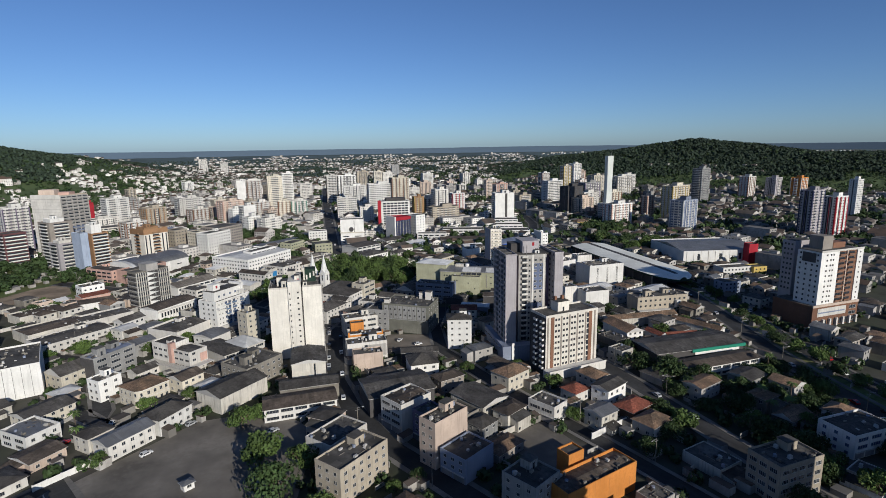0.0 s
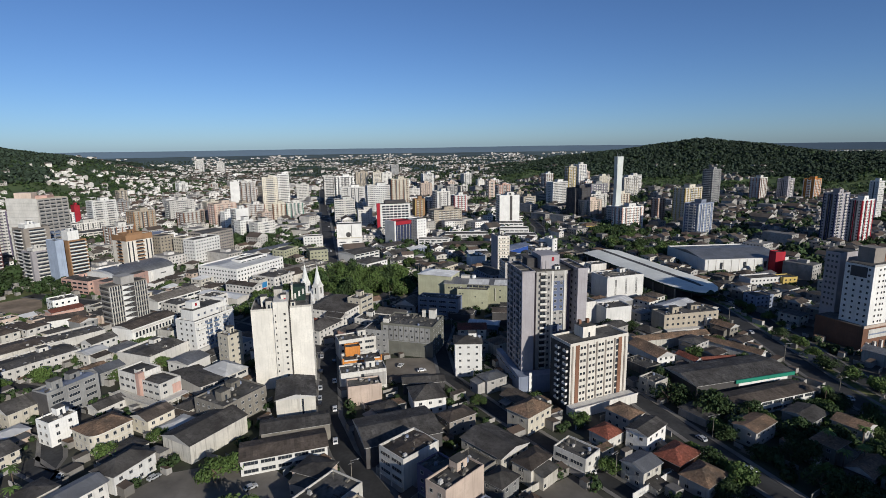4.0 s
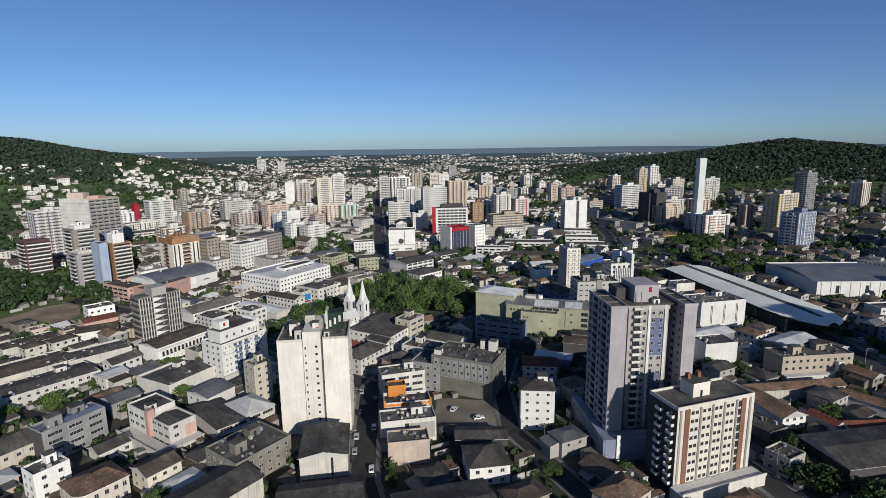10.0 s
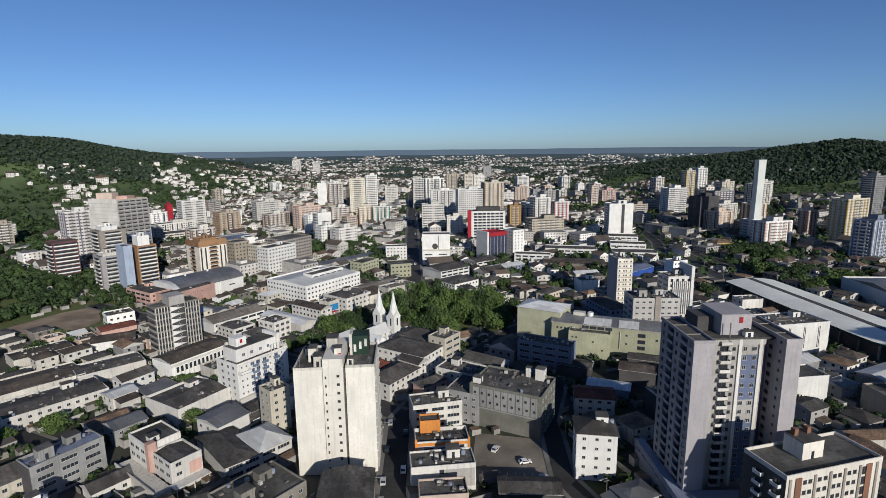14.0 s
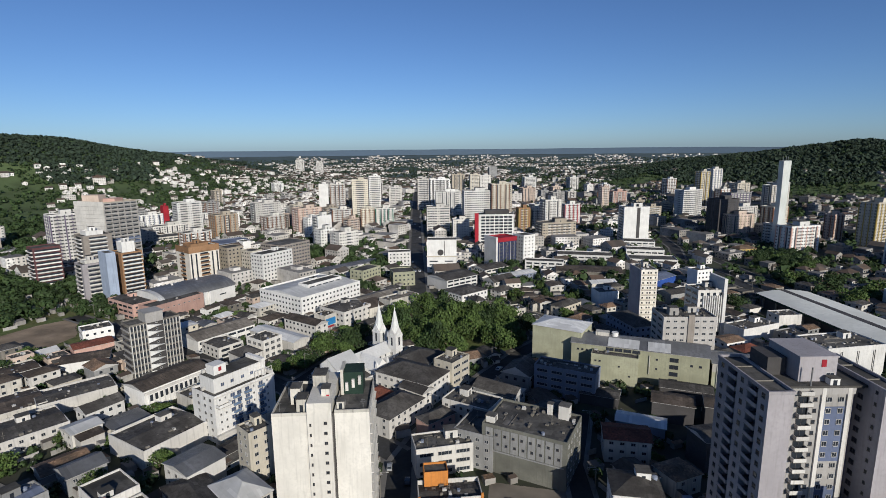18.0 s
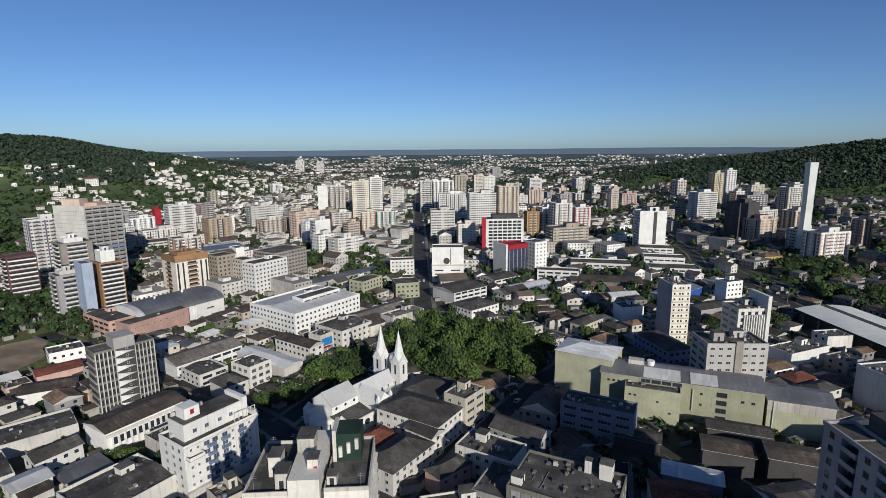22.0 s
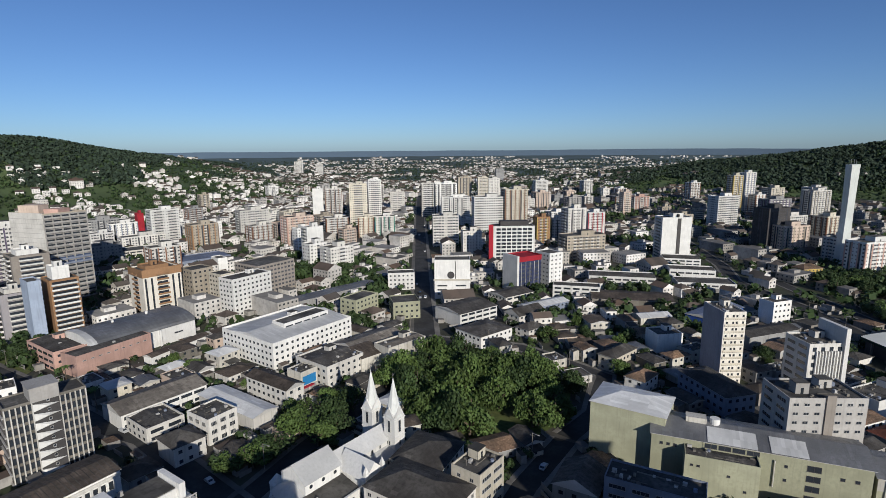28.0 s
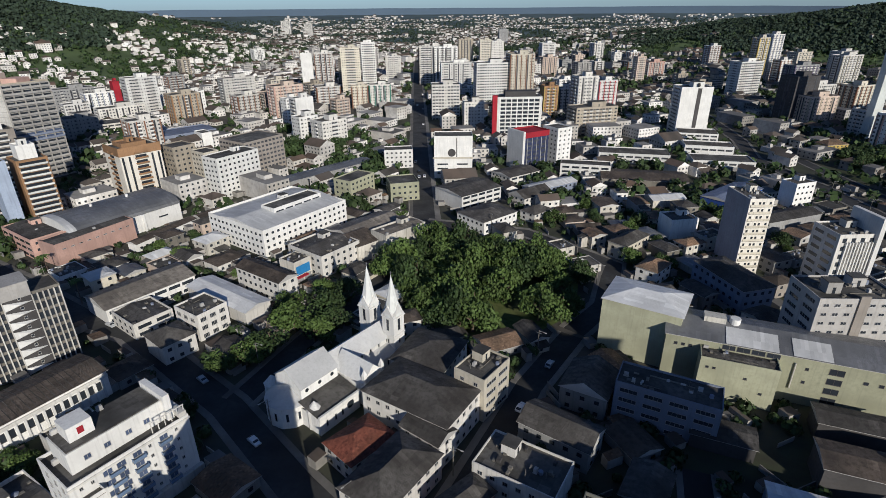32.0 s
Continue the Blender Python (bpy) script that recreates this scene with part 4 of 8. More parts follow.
def bus_terminal():
    """A long hall under a vaulted sheet roof with a dark slot along it."""
    root = thing("terminal_hall", 236, 412, 3, "long vaulted terminal hall with pale sheet roof and dark slot", "hall")
    take(236, 412, 40, 140, 3)
    long, half, z = 66, 18, 8.4
    cuts = [(-74, 0.18), (-72, 0.42), (-66, 0.72), (-56, 0.93), (-44, 1.0), (66, 1.0)]
    xs = [-1, -.82, -.6, -.36, -.14, .1, .36, .62, .84, 1]

    def sheet(k, y, wide):
        x = xs[k] * half * wide
        return (x, y, z + 1.9 * (1 - xs[k] ** 2) - 1.6 * (1 - wide))
    pale, dark = Shape(), Shape()
    for (y0, w0), (y1, w1) in zip(cuts, cuts[1:]):
        for k in range(9):
            (dark if k == 4 and w0 > 0.7 else pale).face([sheet(k, y0, w0), sheet(k + 1, y0, w0), sheet(k + 1, y1, w1), sheet(k, y1, w1)])
    for y, wide in ((cuts[0][0], cuts[0][1]), (66, 1.0)):
        s2 = Shape()
        ring = [sheet(k, y, wide) for k in range(10)]
        ring = ring + [(ring[-1][0], y, 6.0), (ring[0][0], y, 6.0)]
        s2.face(ring[::-1] if y < 0 else ring)
        part("end_wall", s2.mesh("end_wall", WALL["bottle"]), root)
    f = Shape()
    for e in (0, 9):
        for (y0, w0), (y1, w1) in zip(cuts, cuts[1:]):
            p, q = sheet(e, y0, w0), sheet(e, y1, w1)
            quad = [p, q, (q[0], q[1], q[2] - 1.3), (p[0], p[1], p[2] - 1.3)]
            f.face(quad if e == 0 else quad[::-1])
    part("fascia", f.mesh("fascia", WALL["bottle"]), root, "dark green curved fascia")
    part("roof", pale.mesh("roof", material("terminal_sheet", (0.84, 0.84, 0.76), 0.9, 0.06, 0.5, ribs=3, bump=0.2, spec=0.1)), root)
    part("skylight", dark.mesh("skylight", WALL["dark"]), root, "dark open slot along the ridge")
    part("side_wall", Shape().box(-half + 3, half - 3, -long + 8, long - .5, 0, z - .4, top=False).mesh("side_wall", WALL["dark"]), root)
    for k in range(-5, 6):
        for x in (-half + 1.6, half - 1.6):
            part("column", once("termcol", lambda: Shape().box(-.4, .4, -.4, .4, 0, 7.4).mesh("column", WALL["concrete"])), root, loc=(x, k * 12, 0))


def office_tower():
    root = thing("office_complex", 260, 247.5, 9, "brown and white tower over a brown shopping podium", "tower")
    take(276, 262, 46, 44, 9)
    part("podium", Shape().box(-3, 34, -0.6, 24, 0, 12.6).mesh("podium", WALL["brown"]), root)
    part("podium_roof", Shape().box(-2.7, 33.7, -0.3, 23.7, 12.6, 12.7).mesh("podium_roof", ROOF["slab"]), root)
    part("podium_parapet", Shape().box(-3.2, 34.2, -0.9, -0.5, 12.0, 13.4, bottom=True).mesh("podium_parapet", WALL["peach"]), root)
    part("banner", Shape().box(1, 24, -0.75, -0.6, 6.2, 11.0).mesh("banner", WALL["white"]), root, "pale printed band on the podium")
    part("banner_stripe", Shape().box(1.5, 23, -0.78, -0.752, 8.0, 8.8).mesh("banner_stripe", WALL["blue"]), root)
    for k in range(7):
        part("column", once("podcol", lambda: Shape().box(-.6, .6, -.6, .6, 0, 4.6).mesh("column", WALL["white"])), root, loc=(0 + k * 5.4, -1.3, 0))
        part("shopfront", window_mesh(3.6, 3.4, "dark", "dark"), root, loc=(2.7 + k * 4.6, -0.6, 2.2))
    for z in (2.5, 6.0, 9.5):
        part("window", window_mesh(5.5, 2.0, "dark", "pale", 3), root, loc=(29.5, -0.62, z))
    part("white_block", Shape().box(0, 14, 0, 14, 12.6, 43.4).mesh("white_block", WALL["bright"]), root)
    part("brown_block", Shape().box(14, 29, 0.5, 14, 12.6, 43.6).mesh("brown_block", WALL["brown"]), root)
    part("white_edge", Shape().box(29, 34, 0, 14, 12.6, 43.4).mesh("white_edge", WALL["bright"]), root)
    part("brown_fin", Shape().box(20.2, 20.8, -0.3, 0.5, 12.6, 44).mesh("brown_fin", WALL["peach"]), root)
    part("rear_block", Shape().box(8, 22, 22, 30, 0, 46).mesh("rear_block", WALL["lilac"]), root)
    part("rear_roof", Shape().box(8.3, 21.7, 22.3, 29.7, 46, 46.2).mesh("rear_roof", ROOF["slab"]), root)
    part("roof", Shape().box(0.3, 33.7, 0.3, 13.7, 43.6, 43.8).mesh("roof", ROOF["slab"]), root)
    s = Shape().box(-0.2, 34.2, -0.2, 0.2, 43.4, 44.5, bottom=True)
    part("parapet", s.mesh("parapet", WALL["white"]), root)
    part("lift_house", Shape().box(7, 15, 5, 13, 43.8, 51.5).mesh("lift_house", WALL["taupe"]), root)
    part("tank_house", Shape().box(17, 27, 6, 12, 43.8, 47).mesh("tank_house", WALL["brown"]), root)
    part("screen", Shape().box(-.12, 0, 3, 11, 37.2, 42.6).mesh("screen", WALL["dark"]), root, "dark blank panel near the roof")
    for k in range(10):
        z = 13.4 + 3.0 * k
        for y in (2, 5, 8.5, 12):
            if k < 8 or y in (2, 12):
                part("window", window_mesh(1.0, 1.1, "dark", "dark"), root, loc=(0, y, z + 1.4), rz=-math.pi / 2)
        for x in (4.6, 7.6, 9.6):
            part("window", window_mesh(1.0, 1.0, "dark", "dark"), root, loc=(x, 0, z + 1.4))
        for x in (17.2, 24.8):
            part("balcony", balcony_mesh(5.2, 0.9, WALL["brown"], 0.9), root, loc=(x, 0.5, z + 0.3))
            part("window", window_mesh(4.6, 1.5, "dark", "dark"), root, loc=(x, 0.5, z + 1.5))
        part("window", window_mesh(0.8, 0.9, "dark", "dark"), root, loc=(31.5, 0, z + 1.4))
        for y in (23.8, 26, 28.2):
            part("window", window_mesh(1.1, 1.2, "dark", "dark"), root, loc=(8, y, z + 3.4), rz=-math.pi / 2)


def barrel_hall():
    root = thing("sports_hall", -170, 499, 56, "white sports hall with a dark grey barrel roof", "hall")
    take(-170, 499, 56, 40, 56)
    w, d, h = 54, 34, 9.0
    arc = [(d / 2 * -math.cos(a), h + 5.2 * math.sin(a)) for a in np.linspace(0, math.pi, 13)]
    s = Shape().box(-w / 2, w / 2, -d / 2, d / 2, 0, h, top=False)
    s.face([(-w / 2, y, z) for y, z in arc])
    s.face([(w / 2, y, z) for y, z in arc][::-1])
    part("wall", s.mesh("wall", WALL["bright"]), root)
    r = Shape()
    for (y0, z0), (y1, z1) in zip(arc, arc[1:]):
        r.face([(-w / 2 + 3, y0, z0 + .1), (w / 2 + .4, y0, z0 + .1), (w / 2 + .4, y1, z1 + .1), (-w / 2 + 3, y1, z1 + .1)])
    part("roof", r.mesh("roof", ROOF["metal"]), root)
    p = Shape()
    for (y0, z0), (y1, z1) in zip(arc, arc[1:]):
        p.face([(-w / 2 - .4, y0, z0 + .25), (-w / 2 + 3.2, y0, z0 + .25), (-w / 2 + 3.2, y1, z1 + .25), (-w / 2 - .4, y1, z1 + .25)])
    part("roof_edge", p.mesh("roof_edge", ROOF["pale"]), root, "pale band of roof at the end")
    for x in (-8, 10):
        part("roof_vent", once("vent", lambda: Shape().prism(circle(.7, 8), 0, 1.2).cone(circle(.9, 8), 1.2, (0, 0, 1.7)).mesh("roof_vent", WALL["bright"])), root, loc=(x, 2, 14.1))
    part("buttress", Shape().box(6, 7, -d / 2 - 1, -d / 2, 0, h).mesh("buttress", WALL["bright"]), root)
    part("window", window_mesh(5.0, 0.9), root, loc=(17, -d / 2, 5.0))


def zigzag_office():
    root = thing("office_building", -131.4, 382.5, 48, "grey office block with vertical fins and a white zigzag stair", "building")
    take(-131.4, 382.5, 24, 13, 48)
    w, d, h, n = 22.4, 10.5, 26, 8
    part("wall", wall_mesh(w, d, h, WALL["concrete"], 0.6), root)
    part("roof", roof_mesh("flat", w, d, h + .1, ROOF["slab"]), root)
    s = Shape().box(-4.2, 3.6, -d / 2 - .6, 3.0, h, h + 4.6).box(-4.5, 3.9, -d / 2 - .9, 3.3, h + 4.6, h + 4.85, bottom=True)
    part("lift_house", s.mesh("lift_house", WALL["ash"]), root)
    part("stair_wall", Shape().box(-3.8, 3.4, -d / 2 - .4, -d / 2, 0, h + 1).mesh("stair_wall", WALL["dark"]), root)
    step = h / n
    for k in range(n):
        s = Shape()
        z, y0, y1 = k * step, -d / 2 - .42, -d / 2 - 1.4
        s.face([(-3.8, y0, z), (3.4, y0, z + step * .38), (0.2, y1, z + step * .40)])
        s.face([(3.4, y0, z + step * .38), (-3.8, y0, z + step * .8), (0.2, y1, z + step * .40)])
        s.face([(-3.8, y0, z + step * .8), (-3.8, y0, z), (0.2, y1, z + step * .40)])
        part("stair_bay", s.mesh("stair_bay", WALL["bright"]), root, "white pointed stair bay")
        part("window", window_mesh(0.9, 0.9, "dark", "pale", 0), root, loc=(0.4, -d / 2 - .42, z + step * .92))
    fin = once("fin", lambda: Shape().box(-.15, .15, -.55, 0, 0.6, 25.9, bottom=True).mesh("fin", WALL["white"]))
    xs = [-11.0, -9.55, -8.1, -6.65, -5.2, -3.9, 3.6, 5.05, 6.5, 7.95, 9.4, 10.9]
    for x in xs:
        part("fin", fin, root, loc=(x, -d / 2, 0))
    for k in range(n):
        z = k * step
        for x0, x1 in zip(xs, xs[1:]):
            if x1 - x0 < 2:
                part("window", window_mesh(1.05, 2.3, "dark", "dark", 0), root, loc=((x0 + x1) / 2, -d / 2, z + 1.8))
        part("window", window_mesh(9.0, 1.5, "dark", "dark", 5), root, loc=(-w / 2, 0.2, z + 1.7), rz=-math.pi / 2)
        part("ledge", once("zigledge", lambda: Shape().box(-5.2, 5.2, -.5, 0, -.2, .25, bottom=True).mesh("ledge", WALL["ash"])), root, loc=(-w / 2, 0, z + .5), rz=-math.pi / 2)


def stepped_hotel():
    root = thing("apartment_building", -73, 330, 55, "white stepped apartment building with blue window panels", "building")
    take(-73, 330, 28, 18, 55)
    w, d = 26, 14
    part("wall", wall_mesh(w, d, 17.5, WALL["bright"], 0.9), root)
    part("roof", roof_mesh("flat", w, d, 17.6, ROOF["slab"]), root)
    part("upper_storey", Shape().box(-10.5, 9.5, -3.4, 5.5, 17.5, 23.0).mesh("upper_storey", WALL["bright"]), root)
    part("upper_roof", Shape().box(-10.2, 9.2, -3.1, 5.2, 23.0, 23.25, bottom=True).mesh("upper_roof", ROOF["slab"]), root)
    part("tank_house", Shape().box(-8.5, -3.5, -1.0, 4.0, 23.2, 26.8).mesh("tank_house", WALL["bright"]), root)
    part("sign", Shape().box(-6.6, -5.4, -1.1, -1.02, 24.4, 26.0).mesh("sign", WALL["red"]), root, "small red emblem")
    part("stair_wall", Shape().box(9.5, 11.0, -4.6, 5.5, 17.5, 24.5).mesh("stair_wall", WALL["bright"]), root)
    part("balcony", balcony_mesh(5.0, 2.4, WALL["bright"], 1.0), root, loc=(-10.2, -d / 2, 14.2))
    for k in range(6):
        z = 0.6 + k * 2.85
        for x in (-10.8, -8.6, -5.6, -2.8, 0.6, 3.4, 6.6, 9.6):
            blue = x in (-5.6, -2.8, 0.6, 6.6)
            part("window", window_mesh(1.9 if blue else 0.7, 1.5 if blue else 0.8, "blue" if blue else "dark"), root, loc=(x, -d / 2, z + 1.5))
        for y in (-4.5, -1.0, 3.0):
            part("window", window_mesh(1.2, 1.2), root, loc=(-w / 2, y, z + 1.5), rz=-math.pi / 2)
    for x in (-7, -3, 1.5, 5.5):
        part("window", window_mesh(1.4, 1.3, "blue"), root, loc=(x, -3.4, 20.0))
    rail = balcony_mesh(2.8, 0.9, material("blue_glass_rail", (0.13, 0.19, 0.29), 0.3, 0.06, 1.0, spec=0.5), 0.9)
    for k in range(1, 6):
        for x in (-4.2, 0.6, 6.6):
            part("balcony", rail, root, "balcony with a blue glass rail", loc=(x, -d / 2, 0.7 + k * 2.85))
    part("ground_storey", Shape().box(-w / 2 - .3, w / 2 + .3, -d / 2 - 1.2, -d / 2, 0, 3.4).mesh("ground_storey", WALL["white"]), root)
    part("cornice", Shape().box(-w / 2 - .2, w / 2 + .2, -d / 2 - .25, -d / 2, 17.2, 17.7, bottom=True).mesh("cornice", WALL["white"]), root)
    for x in np.linspace(5.0, 12.6, 6):
        part("pergola_post", once("pergola", lambda: Shape().box(-.09, .09, -.09, .09, 0, 2.6).mesh("pergola_post", WALL["white"])), root, loc=(float(x), -6.2, 18.3))
    part("pergola_beam", Shape().box(4.8, 12.8, -6.3, -6.1, 20.9, 21.1, bottom=True).mesh("pergola_beam", WALL["white"]), root)
    part("side_screen", Shape().box(11.0, 12.8, -6.8, 5.5, 18.4, 19.6).mesh("side_screen", WALL["white"]), root)
    for x, y in ((-11, 3), (-9, 5), (0, 4.6)):
        part("roof_unit", once(("unit", 0), unit_mesh), root, "small grey roof unit", loc=(x, y, 17.6 if x < -10 else 23.25))


def grand_hotel():
    """A tall hotel: one face of stacked balcony bands, the other a finely lined blank wall."""
    root = thing("hotel", -270, 580, 0, "tall pale grey hotel with stacked balcony bands and blank side", "building")
    take(-278, 600, 40, 36, 20)
    h, n, w, blank = 62, 19, 27.8, 31.6
    turn, side = math.atan2(24, 14), math.atan2(-10, 30)
    ring = [(-30, 10), (0, 0), (14, 24), (-16, 34)]
    part("wall", Shape().prism(ring, 0, h).mesh("wall", WALL["ash"]), root)
    part("parapet", Shape().prism(ring, h, h + .9, cap=False).mesh("parapet", WALL["beige"]), root)
    part("side_wall", Shape().box(-.4, blank, -.5, 0, 0, h + 1.2).mesh("side_wall", WALL["white"]), root, "pale rendered side wall with fine floor lines", loc=(-30, 10, 0), rz=side)
    part("penthouse", Shape().box(-22, -8, 8, 18, h, h + 6).mesh("penthouse", WALL["peach"]), root)
    part("roof_house", Shape().box(-6, 4, 10, 22, h, h + 3).mesh("roof_house", WALL["pink"]), root)
    step = h / n
    for k in range(n):
        z = k * step
        blue = 8 <= k <= 9
        part("window_band", once(("hotelglass", blue), lambda: Shape().box(.4, w - .4, -.06, 0, 0, 1.3).mesh("window_band", GLASS_BLUE if blue else GLASS)), root, loc=(0, 0, z + 1.1), rz=turn)
        rail = once(("hotelrail", blue), lambda: Shape().box(0, w, -1.4, 0, -.1, .12, bottom=True).box(0, w, -1.4, -1.25, .12, 1.15).mesh("balcony", WALL["blue" if blue else "ash"]))
        part("balcony", rail, root, loc=(0, 0, z + .3), rz=turn)
        part("floor_line", once("hotelline", lambda: Shape().box(0, blank, -.62, -.5, 0, .2, bottom=True).mesh("floor_line", WALL["ash"])), root, loc=(-30, 10, z + .2), rz=side)
    for k in range(6):
        x = .2 + k * (w - .4) / 5
        part("pier", once("hotelpier", lambda: Shape().box(-.2, .2, -1.3, 0, 0, h, bottom=True).mesh("pier", WALL["ash"])), root, loc=(x * math.cos(turn), x * math.sin(turn), 0), rz=turn)


lilac_tower()
grand_hotel()
cream_tower()
slab_tower()
church()
needle_tower()
bus_terminal()
office_tower()
barrel_hall()
zigzag_office()
stepped_hotel()

# ---- the other buildings, from the near blocks outwards ----
depot = building(-152, 258, 26, 32, 14, 25, "bright", "flat", "slab", "o", "o", "warehouse", "tall white panelled warehouse with a flat roof", parapet=0.9)
for side, long in (("f", 26), ("l", 32)):
    for k in range(1, int(long // 3.2)):
        part("panel_joint", once("joint", lambda: Shape().box(-.09, .09, -.05, 0, 0.3, 14.4).mesh("panel_joint", WALL["grey"])), depot, loc=on_side(side, 26, 32, k * 3.2 - long / 2, 0, 0), rz=SIDES[side])
building(-121, 223, 17, 13, 5, 54, "cream", "gable", "fibre", "w", "w", "house", rise=1.8)
building(-117, 206, 12, 15, 5, 57, "bright", "flat", "metal", "w", "s", "shop", "white shop with a blue-grey roof inside a high parapet", shop="f", parapet=1.0)
building(-81, 194, 17, 9, 6.0, 52, "white", "gable", "metal", "w", "w", "shed", rise=1.6)
building(-71, 208, 15, 10, 6.5, 58, "bright", "hip", "fibre", "w", "o", "house")

building(-105, 240, 10, 8, 9, 54, "bright", "flat", "slab", "w", "w", "house", head=1)
building(-128, 258, 12, 12, 7, 55, "cream", "gable", "fibre", "w", "w", "house")
grey = building(-113, 266, 21, 9, 11.5, 57, "grey", "flat", "bluemetal", "s", "w", "office_building", "grey three-storey office with a blue-grey roof", head=2)
part("end_wall", Shape().box(-10.7, -10.5, -4.5, 4.5, 0, 11.6).mesh("end_wall", WALL["dark"]), grey)


def clinic():
    """A stepped block: a tall rear wing, a lower front wing, a pink stair slab between, and a walled terrace below."""
    root = thing("clinic", -82, 270, 52, "white three-storey clinic with a pink stair slab and terraces", "building")
    take(-82, 270, 16, 30, 52)
    part("front_wing", wall_mesh(10, 12, 9.6, WALL["white"], 0.7), root, loc=(0, -6.5, 0))
    part("rear_wing", wall_mesh(11, 13, 11.6, WALL["white"], 0.7), root, loc=(-0.4, 7.0, 0))
    part("front_roof", roof_mesh("flat", 10, 12, 9.7, ROOF["fibre"]), root, loc=(0, -6.5, 0))
    part("rear_roof", roof_mesh("flat", 11, 13, 11.7, ROOF["slab"]), root, loc=(-0.4, 7.0, 0))
    part("stair_slab", Shape().box(-6.3, -3.6, -1.2, 1.0, 0, 13.2).mesh("stair_slab", WALL["pink"]), root, "salmon pink stair slab")
    part("pink_panel", Shape().box(0.8, 4.6, -12.68, -12.5, 4.0, 8.0).mesh("pink_panel", WALL["pink"]), root, "salmon pink wall panel")
    part("terrace", Shape().box(-11.0, -5.9, -13.5, 13.0, 0, 3.4).mesh("terrace", WALL["stained"]), root)
    part("terrace_wall", Shape().box(-11.2, -10.9, -13.5, 13.0, 3.4, 4.3, bottom=True).mesh("terrace_wall", WALL["stained"]), root)
    part("canopy", Shape().box(-6, 5.5, -16.5, -12.7, 3.3, 3.55, bottom=True).mesh("canopy", WALL["white"]), root)
    for x in (-5.5, 0, 5):
        part("canopy_post", once("canopypost", lambda: Shape().box(-.12, .12, -.12, .12, 0, 3.3).mesh("canopy_post", WALL["white"])), root, loc=(x, -16.2, 0))
    head_house(root, -2.5, 3.5, 3.0, 3.0, 11.7, 1.8, WALL["white"], tank=False)
    for k in range(3):
        z = 1.2 + 3.2 * k
        for y in (-10.5, -6.5, -3.0):
            part("window", window_mesh(2.6, 1.1), root, loc=(-5, y, z + 1.4), rz=-math.pi / 2)
        for y in (3.6, 7.4, 11.0):
            part("window", window_mesh(2.4, 1.2), root, loc=(-5.9, y, z + 1.6), rz=-math.pi / 2)
        part("window", window_mesh(1.8, 1.2), root, loc=(-2.6, -12.5, z + 1.4))


def corner_house():
    """Two storeys round a street corner, the corner bowed out, under clay tiles."""
    root = thing("corner_house", -87, 233, 50, "cream two-storey house with a bowed corner and tile roof", "house")
    take(-87, 233, 16, 15, 50)
    bow = [(-7 + 3.2 - 3.2 * math.cos(a), -6.5 + 3.2 - 3.2 * math.sin(a)) for a in np.linspace(0, math.pi / 2, 7)]
    ring = [(float(x), float(y)) for x, y in bow] + [(7, -6.5), (7, 6.5), (-7, 6.5)]
    part("wall", Shape().prism(ring, 0, 7.6).mesh("wall", WALL["cream"]), root)
    part("cornice", Shape().prism([(x * 1.04, y * 1.04) for x, y in ring], 7.4, 7.8).mesh("cornice", WALL["white"]), root)
    part("band", Shape().prism([(x * 1.015, y * 1.015) for x, y in ring], 3.7, 4.0, cap=False).mesh("band", WALL["white"]), root)
    s = Shape()
    outer = [(x * 1.07, y * 1.07, 7.8) for x, y in ring]
    ridge = [(-1.0, -0.3, 10.2)] * 7 + [(3.5, -0.2, 10.2), (3.5, 0.2, 10.2), (-1.0, 0.3, 10.2)]
    for k in range(len(outer)):
        n = (k + 1) % len(outer)
        s.face([outer[k], outer[n], ridge[n], ridge[k]] if ridge[n] != ridge[k] else [outer[k], outer[n], ridge[k]])
    part("roof", s.mesh("roof", ROOF["tile"]), root)
    for z in (2.2, 5.8):
        for x in (-2.2, 0.6, 3.2, 5.6):
            part("window", window_mesh(1.2, 1.5), root, loc=(x, -6.5, z))
        for y in (-1.6, 1.6, 4.6):
            part("window", window_mesh(1.1, 1.5), root, loc=(-7, y, z), rz=-math.pi / 2)
        for a in (0.42, 1.15):
            part("window", window_mesh(0.9, 1.5, "dark", "pale", 0), root, loc=(-3.8 - 3.17 * math.cos(a), -3.3 - 3.17 * math.sin(a), z), rz=-math.pi / 2 + a)


clinic()
corner_house()

building(-65, 277, 12, 26, 5.5, 42, "white", "hip", "fibre", "s", "o", "showroom", rise=1.6)
building(-54, 281, 12, 16, 6, 47, "white", "hip", "pale", "s", "w", "pavilion", "white pavilion with a pale hipped metal roof")
building(-73, 294, 13, 13, 7.5, 56, "bright", "gable", "metal", "o", "w", "shed", rise=1.2)
building(-45, 247, 21, 17, 9, 50, "concrete", "flat", "slab", "w", "w", "derelict_building", "weathered concrete building with a cluttered flat roof", head=2)
building(-50, 226, 24, 15, 7, 50, "stained", "gable", "fibre", "o", "o", "warehouse", rise=2.2)
stocks = building(-19.5, 245, 15, 19, 9.5, 4, "stained", "gable", "fibre", "o", "o", "shop_building", "stained white shop building with a dark ridged roof", rise=1.6)
part("slot", window_mesh(0.9, 6.5, "dark", "pale", 0), stocks, loc=(2.6, -9.5, 5.6))
part("pilaster", Shape().box(1.5, 1.9, -.3, 0, 0, 10.8).mesh("pilaster", WALL["white"]), stocks, loc=(0, -9.5, 0))
